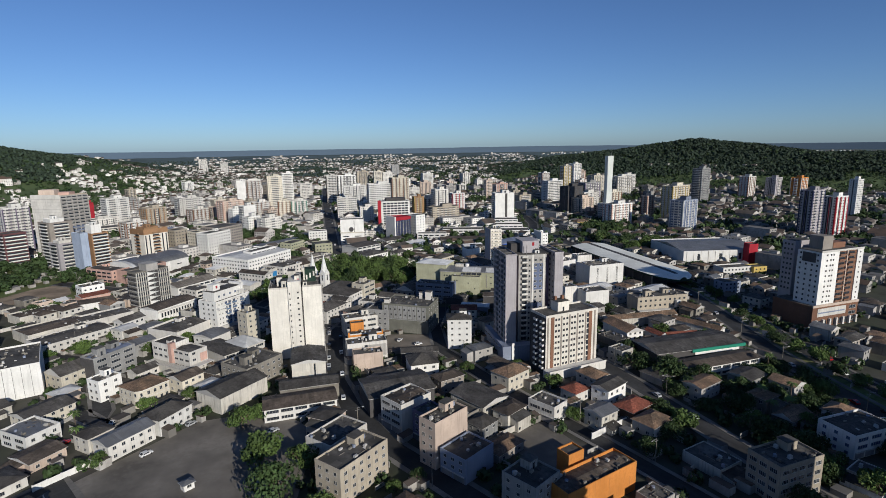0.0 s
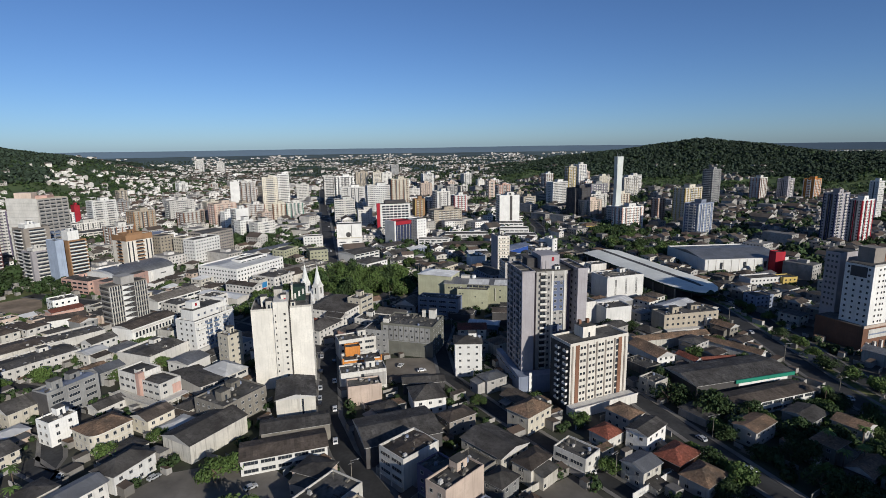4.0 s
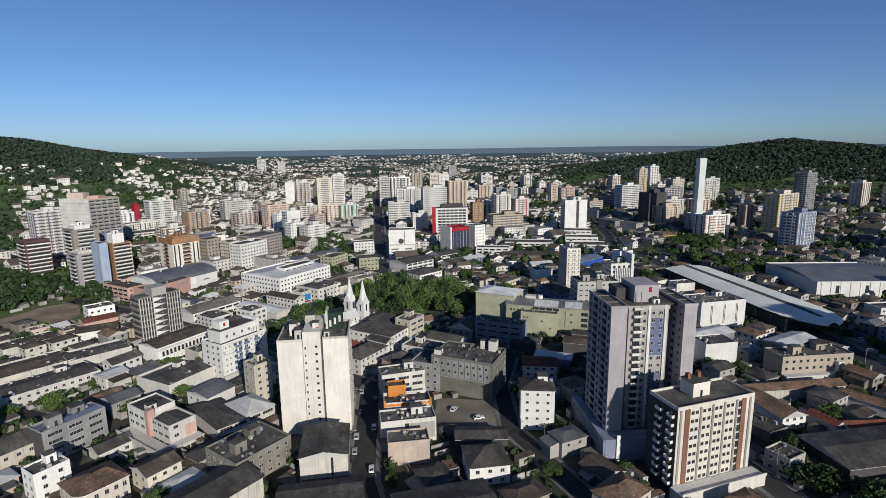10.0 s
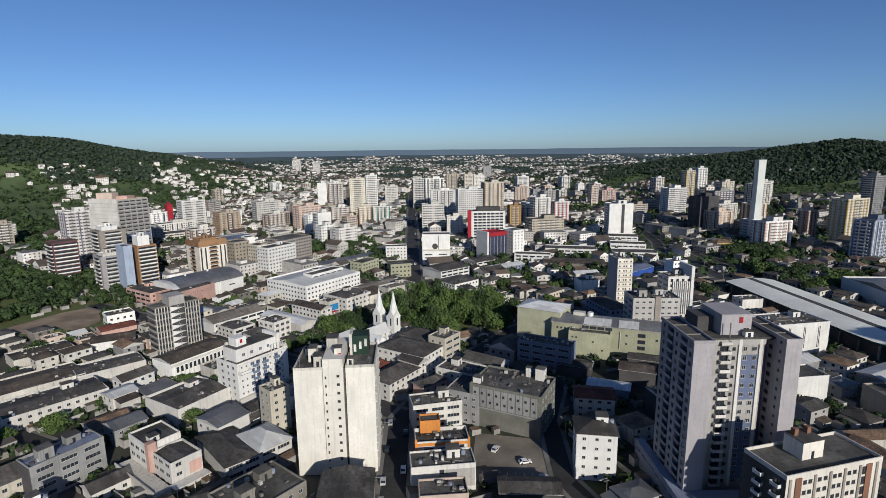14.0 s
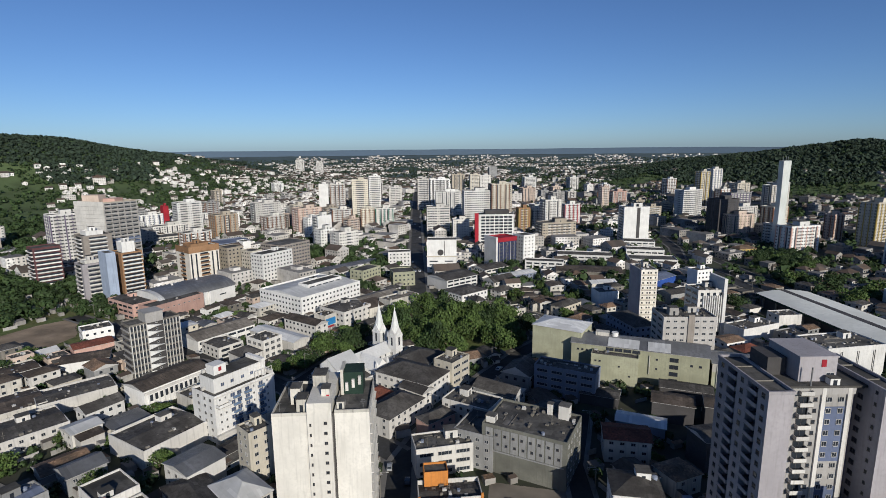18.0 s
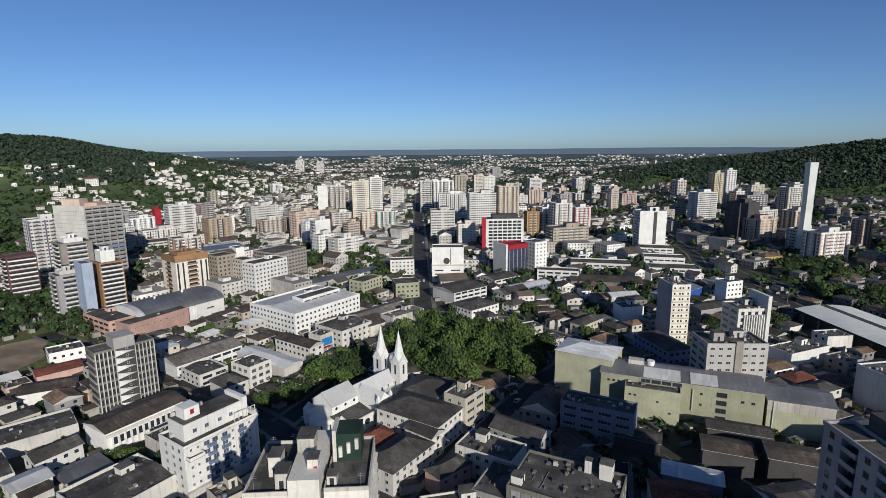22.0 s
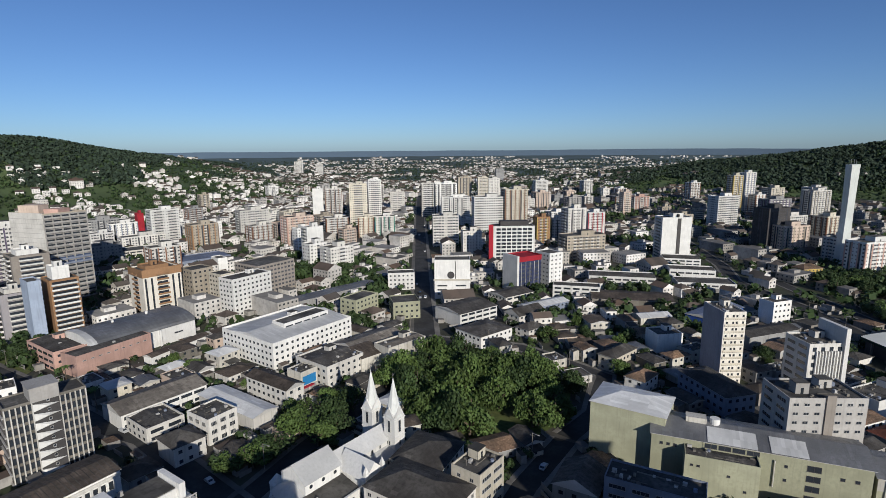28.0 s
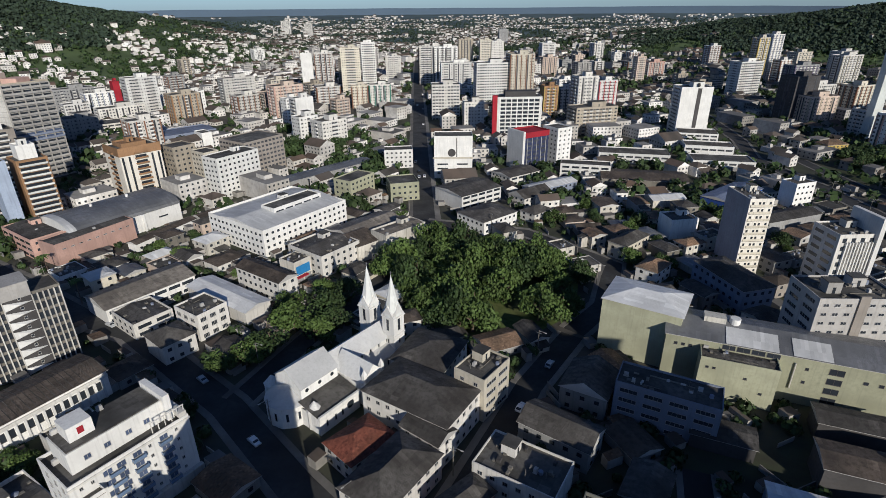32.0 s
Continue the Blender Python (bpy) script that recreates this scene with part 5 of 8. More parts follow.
part("awning", Shape().box(-7, 7, -2.2, 0, 1.6, 1.9, bottom=True).mesh("awning", ROOF["fibre"]), stocks, loc=(0, -9.5, 0))
building(-21, 209, 28, 12, 5.5, 8, "bright", "gable", "brownfibre", "s", "o", "shed", rise=1.5)
building(-18, 222, 24, 10, 6.5, 6, "concrete", "gable", "fibre", "o", "o", "shed", rise=1.5)
building(-1, 156, 21, 11, 11.5, 44, "beige", "flat", "slab", "w", "w", "apartment_house", "beige three-storey apartment house with a flat roof", head=1)
building(-6, 176, 18, 12, 7.5, 46, "white", "flat", "slab", "w", "w", "shop_building", shop="l")
building(30, 165, 16, 7.5, 16, 36, "peach", "flat", "slab", "o", "w", "apartment_house", "peach five-storey block with a blank party wall", head=1, storeys=5)
building(20, 190, 15, 12, 11.5, 34, "white", "flat", "brownfibre", "o", "s", "shop_building", "white and purple shop building with big windows", storeys=4, shop="l")
building(27, 178, 9, 8, 11, 34, "purple", "flat", "slab", "o", "w", "shop_building", shop="l")
building(36, 156, 14, 11, 8, 36, "blue", "flat", "slab", "o", "w", "hall", "blue-grey walled hall with a stained flat roof", shop="l")
building(18, 209, 27, 20, 8, 10, "dark", "gable", "fibre", "o", "o", "hall", "dark hall with a black ridged sheet roof", rise=2.0)
building(50, 195, 14, 18, 6.5, 32, "stained", "gable", "fibre", "w", "w", "shop_building", rise=1.6)
building(69, 213, 14, 10, 7.5, 32, "cream", "hip", "tile", "w", "w", "house")
building(69, 133.5, 29, 9, 9, 22, "orange", "flat", "brownfibre", "o", "o", "warehouse", "orange-walled warehouse with a brown sheet roof", parapet=0.8)
building(65.3, 141, 6.5, 5, 12, 22, "orange", "flat", "slab", "o", "o", "stair_tower", "orange stair tower beside a warehouse")
building(50, 134, 12, 12, 11, 34, "grey", "flat", "slab", "w", "w", "apartment_house", head=1)
building(128, 126, 18, 11, 12, 10, "beige", "flat", "slab", "w", "w", "apartment_house", "beige four-storey block with open galleries", storeys=4, head=1, size=(2.4, 1.4))
building(172, 142, 20, 13, 8, 8, "bright", "flat", "fibre", "s", "w", "shop_building", "white and blue shop building under a wide dark roof", shop="f", glass="blue")
building(181, 157, 10, 8, 5, 25, "white", "hip", "tile", "w", "w", "house")
fair = building(167, 229, 50, 20, 6.5, 5, "dark", "gable", "fibre", "o", "o", "hall", "long dark hall with a sheet roof and green fascia", rise=1.6)
part("fascia", Shape().box(-6, 25.2, -.5, 0, -0.6, 0.9, bottom=True).mesh("fascia", material("green_fascia", (0.015, 0.20, 0.13), 0.6, 0.06, 1.0, 0.15)), fair, "bright green fascia band", loc=(0, -10.5, 5.9))
part("white_band", Shape().box(-4, 22, -.3, 0, -2.2, -0.7, bottom=True).mesh("white_band", WALL["bright"]), fair, loc=(0, -10.1, 5.9))
building(168, 208, 40, 11, 5.5, 8, "bright", "gable", "brownfibre", "s", "o", "shed", "long white shed with a brown sheet roof", rise=1.3)
building(105, 192, 13, 8, 7, 30, "bright", "gable", "fibre", "w", "w", "house", rise=1.2)
building(75, 184, 9, 12, 6.5, 34, "white", "flat", "slab", "w", "s", "house", shop="l")
building(109, 166, 12, 9, 4.5, 26, "white", "hip", "tile", "w", "w", "house")
building(108, 178, 13, 9, 4.5, 26, "brown", "hip", "redtile", "w", "w", "house")
building(92, 196, 9, 8, 4.5, 26, "white", "hip", "redtile", "w", "w", "house")
building(57.5, 266, 12.5, 11, 16, -10, "bright", "hip", "fibre", "w", "w", "apartment_house", "bright white five-storey house with a dark roof", storeys=5, size=(1.1, 1.0), rise=2.0, head=1)
market = building(36, 300, 19, 28, 16, 62, "moss", "flat", "slab", "w", "o", "market_building", "grey market building with panelled walls and dark roof", inset=0.6)
head_house(market, 6.5, -9.0, 3.4, 3.4, 16.1, 4.6, WALL["white"], tank=False)
head_house(market, 7.0, -4.0, 1.8, 1.8, 16.1, 3.8, WALL["white"], tank=False)
head_house(market, -6.0, 12.0, 3.0, 3.0, 16.1, 2.2, WALL["white"], tank=False)
for k in range(9):
    y = -11.4 + 2.85 * k
    part("panel", once("mpanel", lambda: Shape().box(-1.2, 1.2, -.14, 0, 8.2, 15.6, bottom=True).mesh("panel", WALL["grey"])), market, loc=(-9.5, y, 0), rz=-math.pi / 2)
    for z in (10.4, 13.6):
        part("window", window_mesh(0.9, 0.9, "dark", "dark", 0), market, loc=(-9.64, y + (0.3 if z > 12 else -0.2), z), rz=-math.pi / 2)
part("cornice", Shape().box(-13.2, 13.2, -.35, 0, 7.6, 8.0, bottom=True).mesh("cornice", WALL["grey"]), market, loc=(-9.5, 0, 0), rz=-math.pi / 2)
building(20, 306, 16, 14, 12, 62, "grey", "flat", "slab", "o", "w", "market_building", "stained grey-white market annexe with a flat roof")
patched = building(8, 261, 20, 9, 8.5, 6, "white", "flat", "slab", "o", "o", "shop_building", "white shop building with patched blank walls", head=1)
part("wall_patch", Shape().box(-1.5, 9.6, -.06, 0, 1.5, 7.6).mesh("wall_patch", WALL["ash"]), patched, "grey repainted patch", loc=(0, -4.5, 0))
part("recess", window_mesh(1.6, 1.6, "dark", "pale", 0), patched, loc=(-0.6, -4.56, 7.0))
building(8, 247, 14, 8, 8, 4, "peach", "flat", "slab", "o", "o", "shop_building", "peach-walled shop building with a flat roof")
stripes = building(8, 275, 18, 9, 8, 5, "white", "flat", "fibre", "o", "o", "shop_building", "orange and white striped shop building", parapet=1.2)
for z in (3.4, 7.6):
    part("orange_band", Shape().box(-9.1, 9.1, -.15, 0, z, z + 1.0, bottom=True).mesh("orange_band", WALL["orange"]), stripes, loc=(0, -4.5, 0))
for x in (-8.8, 8.8):
    part("orange_post", Shape().box(-.35, .35, -.4, 0, 0, 10.2).mesh("orange_post", WALL["orange"]), stripes, loc=(x, -4.5, 0))
for x in (-4.6, 0, 4.6):
    part("window", window_mesh(3.2, 1.5, "dark", "dark"), stripes, loc=(x, -4.5, 6.0))
building(4, 280, 7, 5, 12, 6, "orange", "flat", "slab", "o", "o", "tank_house", "bright orange roof tank house")
building(6, 300, 19, 10, 9.5, 12, "white", "flat", "slab", "s", "o", "shop_building", head=1)
building(4, 322, 13, 7, 7, 40, "pink", "hip", "fibre", "w", "o", "house", "brick-red house with a dark hipped roof")
building(33, 236, 13, 13, 6.5, 4, "bright", "hip", "fibre", "w", "o", "house")
building(34, 252, 18, 8, 5, -4, "dark", "gable", "fibre", "o", "o", "shed", "low dark shed beside the sandy lot", rise=1.2)
building(66, 388, 17, 24, 19.5, 58, "green", "hip", "pale", "o", "o", "hall", "tall pale green hall with a pale sheet roof", rise=2.2)
works = building(97, 370, 58, 17, 15.5, -22, "green", "gable", "metal", "o", "o", "factory", "long pale green building under a patched grey metal roof", rise=2.6, storeys=4)
for x, z, w, h in ((-26, 12.6, 1.0, .9), (-24, 12.6, 1.0, .9), (-22, 12.6, 1.0, .9), (-12, 14.2, 3.4, 1.5), (-8.2, 14.2, 3.4, 1.5), (-4.4, 14.2, 3.4, 1.5), (-0.6, 14.2, 3.4, 1.5),
                   (15, 12.6, 3.6, 1.9), (15, 9.4, 3.6, 1.9), (15, 6.2, 3.6, 1.9), (15, 3.0, 3.6, 1.9), (8, 12.0, .9, .9), (8, 7.6, .9, .9), (22, 11.0, 1.2, 1.0), (25.5, 11.0, 1.2, 1.0)):
    part("opening", window_mesh(w, h, "dark", "dark", 0 if w < 2 else 1), works, loc=(x, -8.5, z))
part("downpipe", Shape().prism(circle(.22, 8), 5, 13.5).mesh("downpipe", WALL["stained"]), works, loc=(5.0, -8.9, 0))
for x0, x1 in ((-13, 0.5), (4.0, 13.5)):
    s = Shape()
    s.face([(x0, -8.9, 15.72), (x1, -8.9, 15.72), (x1, -2.4, 17.65), (x0, -2.4, 17.65)])
    part("roof_sheet", s.mesh("roof_sheet", ROOF["pale"]), works, "newer pale sheet on the roof")
part("vent_house", Shape().box(-19, -13, -1.5, 2, 17.5, 19.4).mesh("vent_house", WALL["stained"]), works)
part("water_tank", Shape().prism(circle(1.5, 14), 17.5, 19.6).mesh("water_tank", WALL["bright"]), works, "round white water tank", loc=(-10.5, 0, 0))
east = building(134.5, 354.5, 21, 16, 13.5, -22, "green", "gable", "metal", "o", "o", "annexe", "pale green annexe with a white upper wall", rise=2.2)
part("white_band", Shape().box(-10.55, 10.55, -8.15, -8.0, 9.6, 13.4, bottom=True).mesh("white_band", WALL["stained"]), east)
part("downpipe", Shape().prism(circle(.18, 8), 1, 13).mesh("downpipe", WALL["stained"]), east, loc=(-8.6, -8.3, 0))
lean = building(84, 363, 20, 7, 13, -22, "green", "flat", "fibre", "o", "o", "annexe", "pale green annexe with a flat brown roof", storeys=4)
for x, z in ((-8, 10.6), (-6.2, 10.6), (2.0, 9.0), (6.5, 5.0)):
    part("window", window_mesh(0.9, 0.7, "dark", "dark", 0), lean, loc=(x, -3.5, z))
building(60, 352, 26, 10, 12.5, -28, "blue", "flat", "slab", "s", "o", "school_building", "blue-grey four-storey block with ribbon windows", storeys=4)
arcade = building(-113, 358, 30, 15, 8.5, 58, "bright", "gable", "brownfibre", "o", "o", "hall", "white hall with a row of columns and brown roof", rise=1.5)
for k in range(13):
    x = -13.2 + 2.2 * k
    part("column", once("hallcol", lambda: Shape().box(-.28, .28, -.4, 0, 0, 6.6).mesh("column", WALL["bright"])), arcade, loc=(x, -7.5, 0))
    if k < 12:
        part("window", window_mesh(1.3, 2.6, "dark", "dark", 0), arcade, loc=(x + 1.1, -7.5, 4.6))
part("fascia", Shape().box(-15, 15, -.45, 0, 6.6, 7.6, bottom=True).mesh("fascia", WALL["white"]), arcade, loc=(0, -7.5, 0))
for e in (-1, 1):
    rib = Shape()
    for k in range(21):
        x = -15.2 + 1.52 * k
        q = [(x - .1, e * 8.0, 8.62), (x + .1, e * 8.0, 8.62), (x + .1, 0, 10.14), (x - .1, 0, 10.14)]
        rib.face(q if e < 0 else q[::-1])
    tagged(part("roof_ribs", rib.mesh("roof_ribs", ROOF["slab"]), arcade), kind="stuff")
building(-82, 494, 52, 42, 12.5, 54, "bright", "flat", "pale", "w", "w", "school", "large white school with rows of square windows", storeys=4, head=1, parapet=0.9)
building(-76, 497, 30, 10, 15.5, 54, "bright", "flat", "slab", "s", "o", "school_wing", "raised white school wing with a dark flat roof")
gym = building(-166.5, 472.5, 37, 13, 10, 62, "pink", "flat", "fibre", "o", "o", "gymnasium", "salmon pink hall with a low dark sheet roof")
for k in range(9):
    part("vent_slit", window_mesh(1.6, 0.5, "dark", "pale", 0), gym, loc=(-15 + 3.75 * k, -6.5, 7.6))
building(-193.5, 475.5, 16, 31, 9.5, 56, "pink", "flat", "fibre", "w", "s", "school_building", "salmon pink school building with wide windows", head=1)
building(-138.5, 486, 36, 6, 4, 67, "bright", "gable", "brownfibre", "w", "o", "row_house", "long low white row with a brown roof", rise=1.0)
building(-117, 423, 34, 17, 6.5, 53, "bright", "gable", "dusty", "s", "o", "warehouse", "white warehouse with a panelled grey-brown roof", rise=2.4)
signed = building(-61.5, 441, 9, 9, 9, 55, "stained", "flat", "slab", "o", "o", "shop_building", "white shop with a blue sign panel and flat roof", shop="f")
part("sign_panel", Shape().box(-3.6, 3.6, -.18, 0, 3.4, 7.4, bottom=True).mesh("sign_panel", material("blue_sign", (0.02, 0.16, 0.36), 0.5, 0.05, 1.0, 0.1)), signed, "blue sign panel", loc=(0, -4.5, 0))
part("red_awning", Shape().box(-4.4, 1.5, -1.6, 0, 2.6, 3.0, bottom=True).mesh("red_awning", WALL["red"]), signed, loc=(0, -4.5, 0))
building(-70, 429, 9, 26, 9.5, 55, "white", "gable", "brownfibre", "w", "w", "row_house", "white row building with a brown roof and shops", rise=1.8, shop="f")
building(-82, 418, 11, 36, 5.5, 55, "white", "gable", "pale", "o", "o", "shed", rise=1.3)
building(-85, 402, 12, 13, 9.5, 56, "white", "flat", "slab", "w", "w", "house", "off-white three-storey house with big windows", size=(2.2, 1.6))
building(-90, 388, 11, 12, 7, 51, "white", "hip", "fibre", "w", "o", "house")
building(-108, 405, 14, 16, 5.5, 53, "white", "flat", "fibre", "s", "w", "shop_building")
building(-4, 374, 18, 17, 9.5, 64, "white", "hip", "fibre", "w", "w", "house", rise=3.0)
building(-6, 354, 17, 27, 10.5, 57, "white", "hip", "fibre", "w", "w", "hall", "white hall with a big dark hipped roof", rise=3.4)
building(11, 361, 13, 10, 13.5, 52, "cream", "flat", "slab", "s", "w", "apartment_house", head=1, storeys=4)
building(-4, 342, 7, 12, 8.5, 52, "white", "gable", "fibre", "w", "w", "house")
building(-21, 341, 14, 11, 6, 46, "white", "hip", "redtile", "w", "w", "house", "low white house with a red clay tile roof", rise=3.0)
building(-12, 329, 21, 13, 8, 54, "white", "hip", "fibre", "w", "w", "shop_house", rise=3.2)
building(18, 329, 12, 20, 9.5, 58, "white", "flat", "slab", "o", "w", "shop_building", "white-parapeted shop building with a dark flat roof", head=1)
building(30, 344, 10, 19, 7, 54, "grey", "gable", "fibre", "w", "w", "shop_building")
building(42, 362, 14, 13, 7.5, 60, "grey", "gable", "fibre", "w", "w", "house")
building(88, 437, 13, 9, 6.5, 44, "bright", "hip", "tile", "w", "w", "house")
building(112, 421, 14, 27, 10.5, 14, "blue", "hip", "fibre", "w", "w", "barracks", "blue-grey three-storey building with a dark hipped roof", rise=2.5)
slim = building(128.2, 448.5, 9.8, 17, 33, 2, "ivory", "flat", "slab", "o", "o", "apartment_tower", "slim ivory tower with cream balconies and blank side", storeys=11, head=1)
for k in range(11):
    z = 3.0 * k
    part("balcony", balcony_mesh(9.0, 0.35, WALL["cream"], 0.8), slim, loc=(0, -8.5, z + 0.3))
    for x in (-3.6, -0.8, 0.8, 3.6):
        part("window", window_mesh(0.9, 1.0, "dark", "dark", 0), slim, loc=(x, -8.5, z + 1.8))
# darker lilac sheet: shade of the left face given as colour
part("side_wall", Shape().box(-5.02, -4.9, -8.5, 8.5, 0, 33.4).mesh("side_wall", WALL["lilac"]), slim)
flats = building(120.5, 378, 24, 15, 27, -2, "ash", "flat", "slab", "w", "s", "apartment_building", "pale grey apartment building with a dark stair shaft", storeys=9, head=2, size=(1.7, 1.0))
part("stair_shaft", Shape().box(-0.9, 1.9, -8.0, -7.4, 0, 28.6).mesh("stair_shaft", WALL["taupe"]), flats)
building(117, 484, 14, 12, 9.5, 8, "bright", "flat", "slab", "o", "o", "shop_building", "white blank-walled shop building with a flat roof", head=1)
building(176, 415, 27, 12, 8.5, 22, "bright", "flat", "slab", "o", "o", "store", "white blank-walled store with a flat roof", head=1)
building(204, 431, 14, 10, 9, 6, "white", "flat", "slab", "o", "w", "store", "pair of pale blank-walled store blocks")
building(159, 389, 13, 9, 5, 20, "grey", "hip", "redtile", "o", "o", "house")
building(302, 646, 19, 12, 6, 12, "yellow", "hip", "tile", "w", "o", "house", "yellow house with a hipped tile roof", category="house")
building(86, 463, 20, 9, 7.5, 42, "cream", "hip", "fibre", "w", "w", "house")
building(166, 528, 40, 16, 7, 38, "royal", "gable", "bluemetal", "o", "o", "shed", "bright blue shed with a blue-grey metal roof", rise=1.6)
building(201, 526, 14, 10, 13.5, 18, "bright", "flat", "slab", "w", "o", "office_building", head=1)
cinema = building(190, 370, 30, 18, 15.5, 9, "bright", "flat", "slab", "o", "o", "cinema", "white windowless hall with three slits and flat roof", head=1)
for x in (-8, 0.6, 9):
    part("slit", window_mesh(0.35, 11.0, "dark", "dark", 0), cinema, loc=(x - .4, -9, 8.5))
    part("slit", window_mesh(0.35, 11.0, "dark", "dark", 0), cinema, loc=(x + .4, -9, 8.5))
building(157, 314, 17, 12, 11.5, 6, "bright", "flat", "slab", "o", "o", "hall", "white-fronted hall with a blank parapet wall")
building(143, 322, 9, 10, 13, 6, "white", "flat", "slab", "o", "w", "annexe")
olive = building(194, 299, 35, 12, 10, 2, "beige", "flat", "slab", "w", "o", "school_building", "beige three-storey building with a flat roof", storeys=3, head=2)
part("stair_box", Shape().box(8.5, 11.5, -2.2, 0, 0, 7.5).mesh("stair_box", WALL["bright"]), olive, "white stair box", loc=(0, -6, 0))
part("base_wall", Shape().box(-17.5, 17.5, -3.4, 0, 0, 2.6).mesh("base_wall", WALL["white"]), olive, loc=(0, -6, 0))
building(170, 340, 26, 12, 6, 20, "grey", "gable", "pale", "o", "o", "shed", rise=1.4)
building(205, 325, 26, 12, 6, 24, "grey", "gable", "pale", "o", "o", "shed", rise=1.4)
mall = building(330, 440, 72, 62, 10.5, -6, "bright", "flat", "metal", "o", "o", "shopping_centre", "large white shopping centre with a grey metal roof")
for x in (-22, -2, 16):
    part("window", window_mesh(2.4, 5.5, "dark", "dark"), mall, loc=(x, -31, 5.6))
for k in range(11):
    part("wall_rib", once("mallrib", lambda: Shape().box(-.25, .25, -.3, 0, 0, 10.6).mesh("wall_rib", WALL["white"])), mall, loc=(-33 + 6.6 * k, -31, 0))
building(348, 402, 8, 8, 17, -6, "red", "flat", "slab", "o", "o", "sign_tower", "red sign tower beside a shopping centre")
building(307, 372, 26, 12, 6, 0, "bright", "flat", "fibre", "w", "o", "shop_building")
building(325, 368, 12, 10, 6, 0, "yellow", "flat", "slab", "w", "o", "shop_building")
building(265, 325, 14, 10, 8, 5, "blue", "flat", "slab", "w", "w", "house")
building(-52, 455, 22, 22, 9.5, 52, "white", "flat", "fibre", "w", "w", "shop_building", head=1)
building(-52, 549, 22, 13, 12, 58, "green", "flat", "slab", "w", "w", "apartment_house", storeys=4)
building(-23, 546, 17, 17, 10.5, 14, "green", "flat", "slab", "w", "w", "apartment_house", storeys=3)
building(-30, 614, 20, 12, 12.5, 6, "bright", "flat", "slab", "w", "o", "shop_building")
building(16, 538, 30, 24, 8.5, 38, "bright", "gable", "fibre", "s", "o", "supermarket", rise=1.6)
building(-130, 606, 33, 26, 23.5, 57, "taupe", "flat", "slab", "w", "w", "apartment_building", "grey-brown apartment building with balconies", storeys=8, size=(2.0, 1.3))
building(-188, 428, 15, 12, 7, 42, "bright", "flat", "slab", "w", "w", "house")
building(-178, 408, 18, 12, 5, 44, "pink", "gable", "redtile", "o", "o", "shed", rise=1.4)
building(-168, 388, 20, 13, 5.5, 27, "bright", "gable", "brownfibre", "o", "o", "shed", rise=1.5)
building(-128.5, 335, 14, 8.5, 6.5, 58, "bright", "gable", "fibre", "w", "w", "house", "white two-storey house with a dark ridged roof")
building(-95, 315, 24, 22, 6.5, 58, "white", "flat", "fibre", "o", "o", "warehouse", "low warehouse with a dark roof and white parapets", head=1, parapet=0.9)
building(-94, 344, 12, 11, 7, 55, "stained", "flat", "slab", "o", "o", "house")
building(-151.5, 316, 36, 20, 5.5, 48, "white", "flat", "fibre", "w", "o", "warehouse", "long low white warehouse with a dark sheet roof", parapet=0.7, head=1)
building(-171, 336, 31, 21, 5, 47, "stained", "flat", "brownfibre", "o", "o", "warehouse", "low stained warehouse with a wide brown roof", parapet=0.6)
building(-149, 351, 28, 17, 5, 42, "white", "flat", "fibre", "o", "o", "warehouse", "low white-walled warehouse with a grey sheet roof", parapet=0.8)
building(-196, 372, 26, 16, 4.5, 50, "stained", "flat", "brownfibre", "o", "o", "warehouse", "low stained shed with a flat brown roof", parapet=0.6)
building(-54, 296, 8, 8, 17.5, 46, "cream", "flat", "slab", "w", "w", "apartment_house", storeys=6, head=1)
building(150, 262, 10.5, 21, 5, 9, "bright", "gable", "tile", "w", "o", "school_wing", "white-gabled school wing with an old tile roof", rise=2.4)
building(170, 277.5, 44, 7, 4.6, 2, "stained", "gable", "tile", "o", "o", "school_wing", "long school wing with a mossy tile roof", rise=1.8)
building(163.5, 251, 5, 11, 4, 14, "white", "gable", "redtile", "o", "o", "school_wing", "narrow white-gabled wing with a red tile roof", rise=1.4)
building(175, 246, 17, 5.5, 4, -3, "white", "gable", "redtile", "o", "o", "school_wing", "low school wing with a red tile roof", rise=1.4)
building(194, 259, 6.5, 28, 4.2, 29, "white", "gable", "tile", "o", "o", "school_wing", "long white-gabled wing along the avenue", rise=1.6)


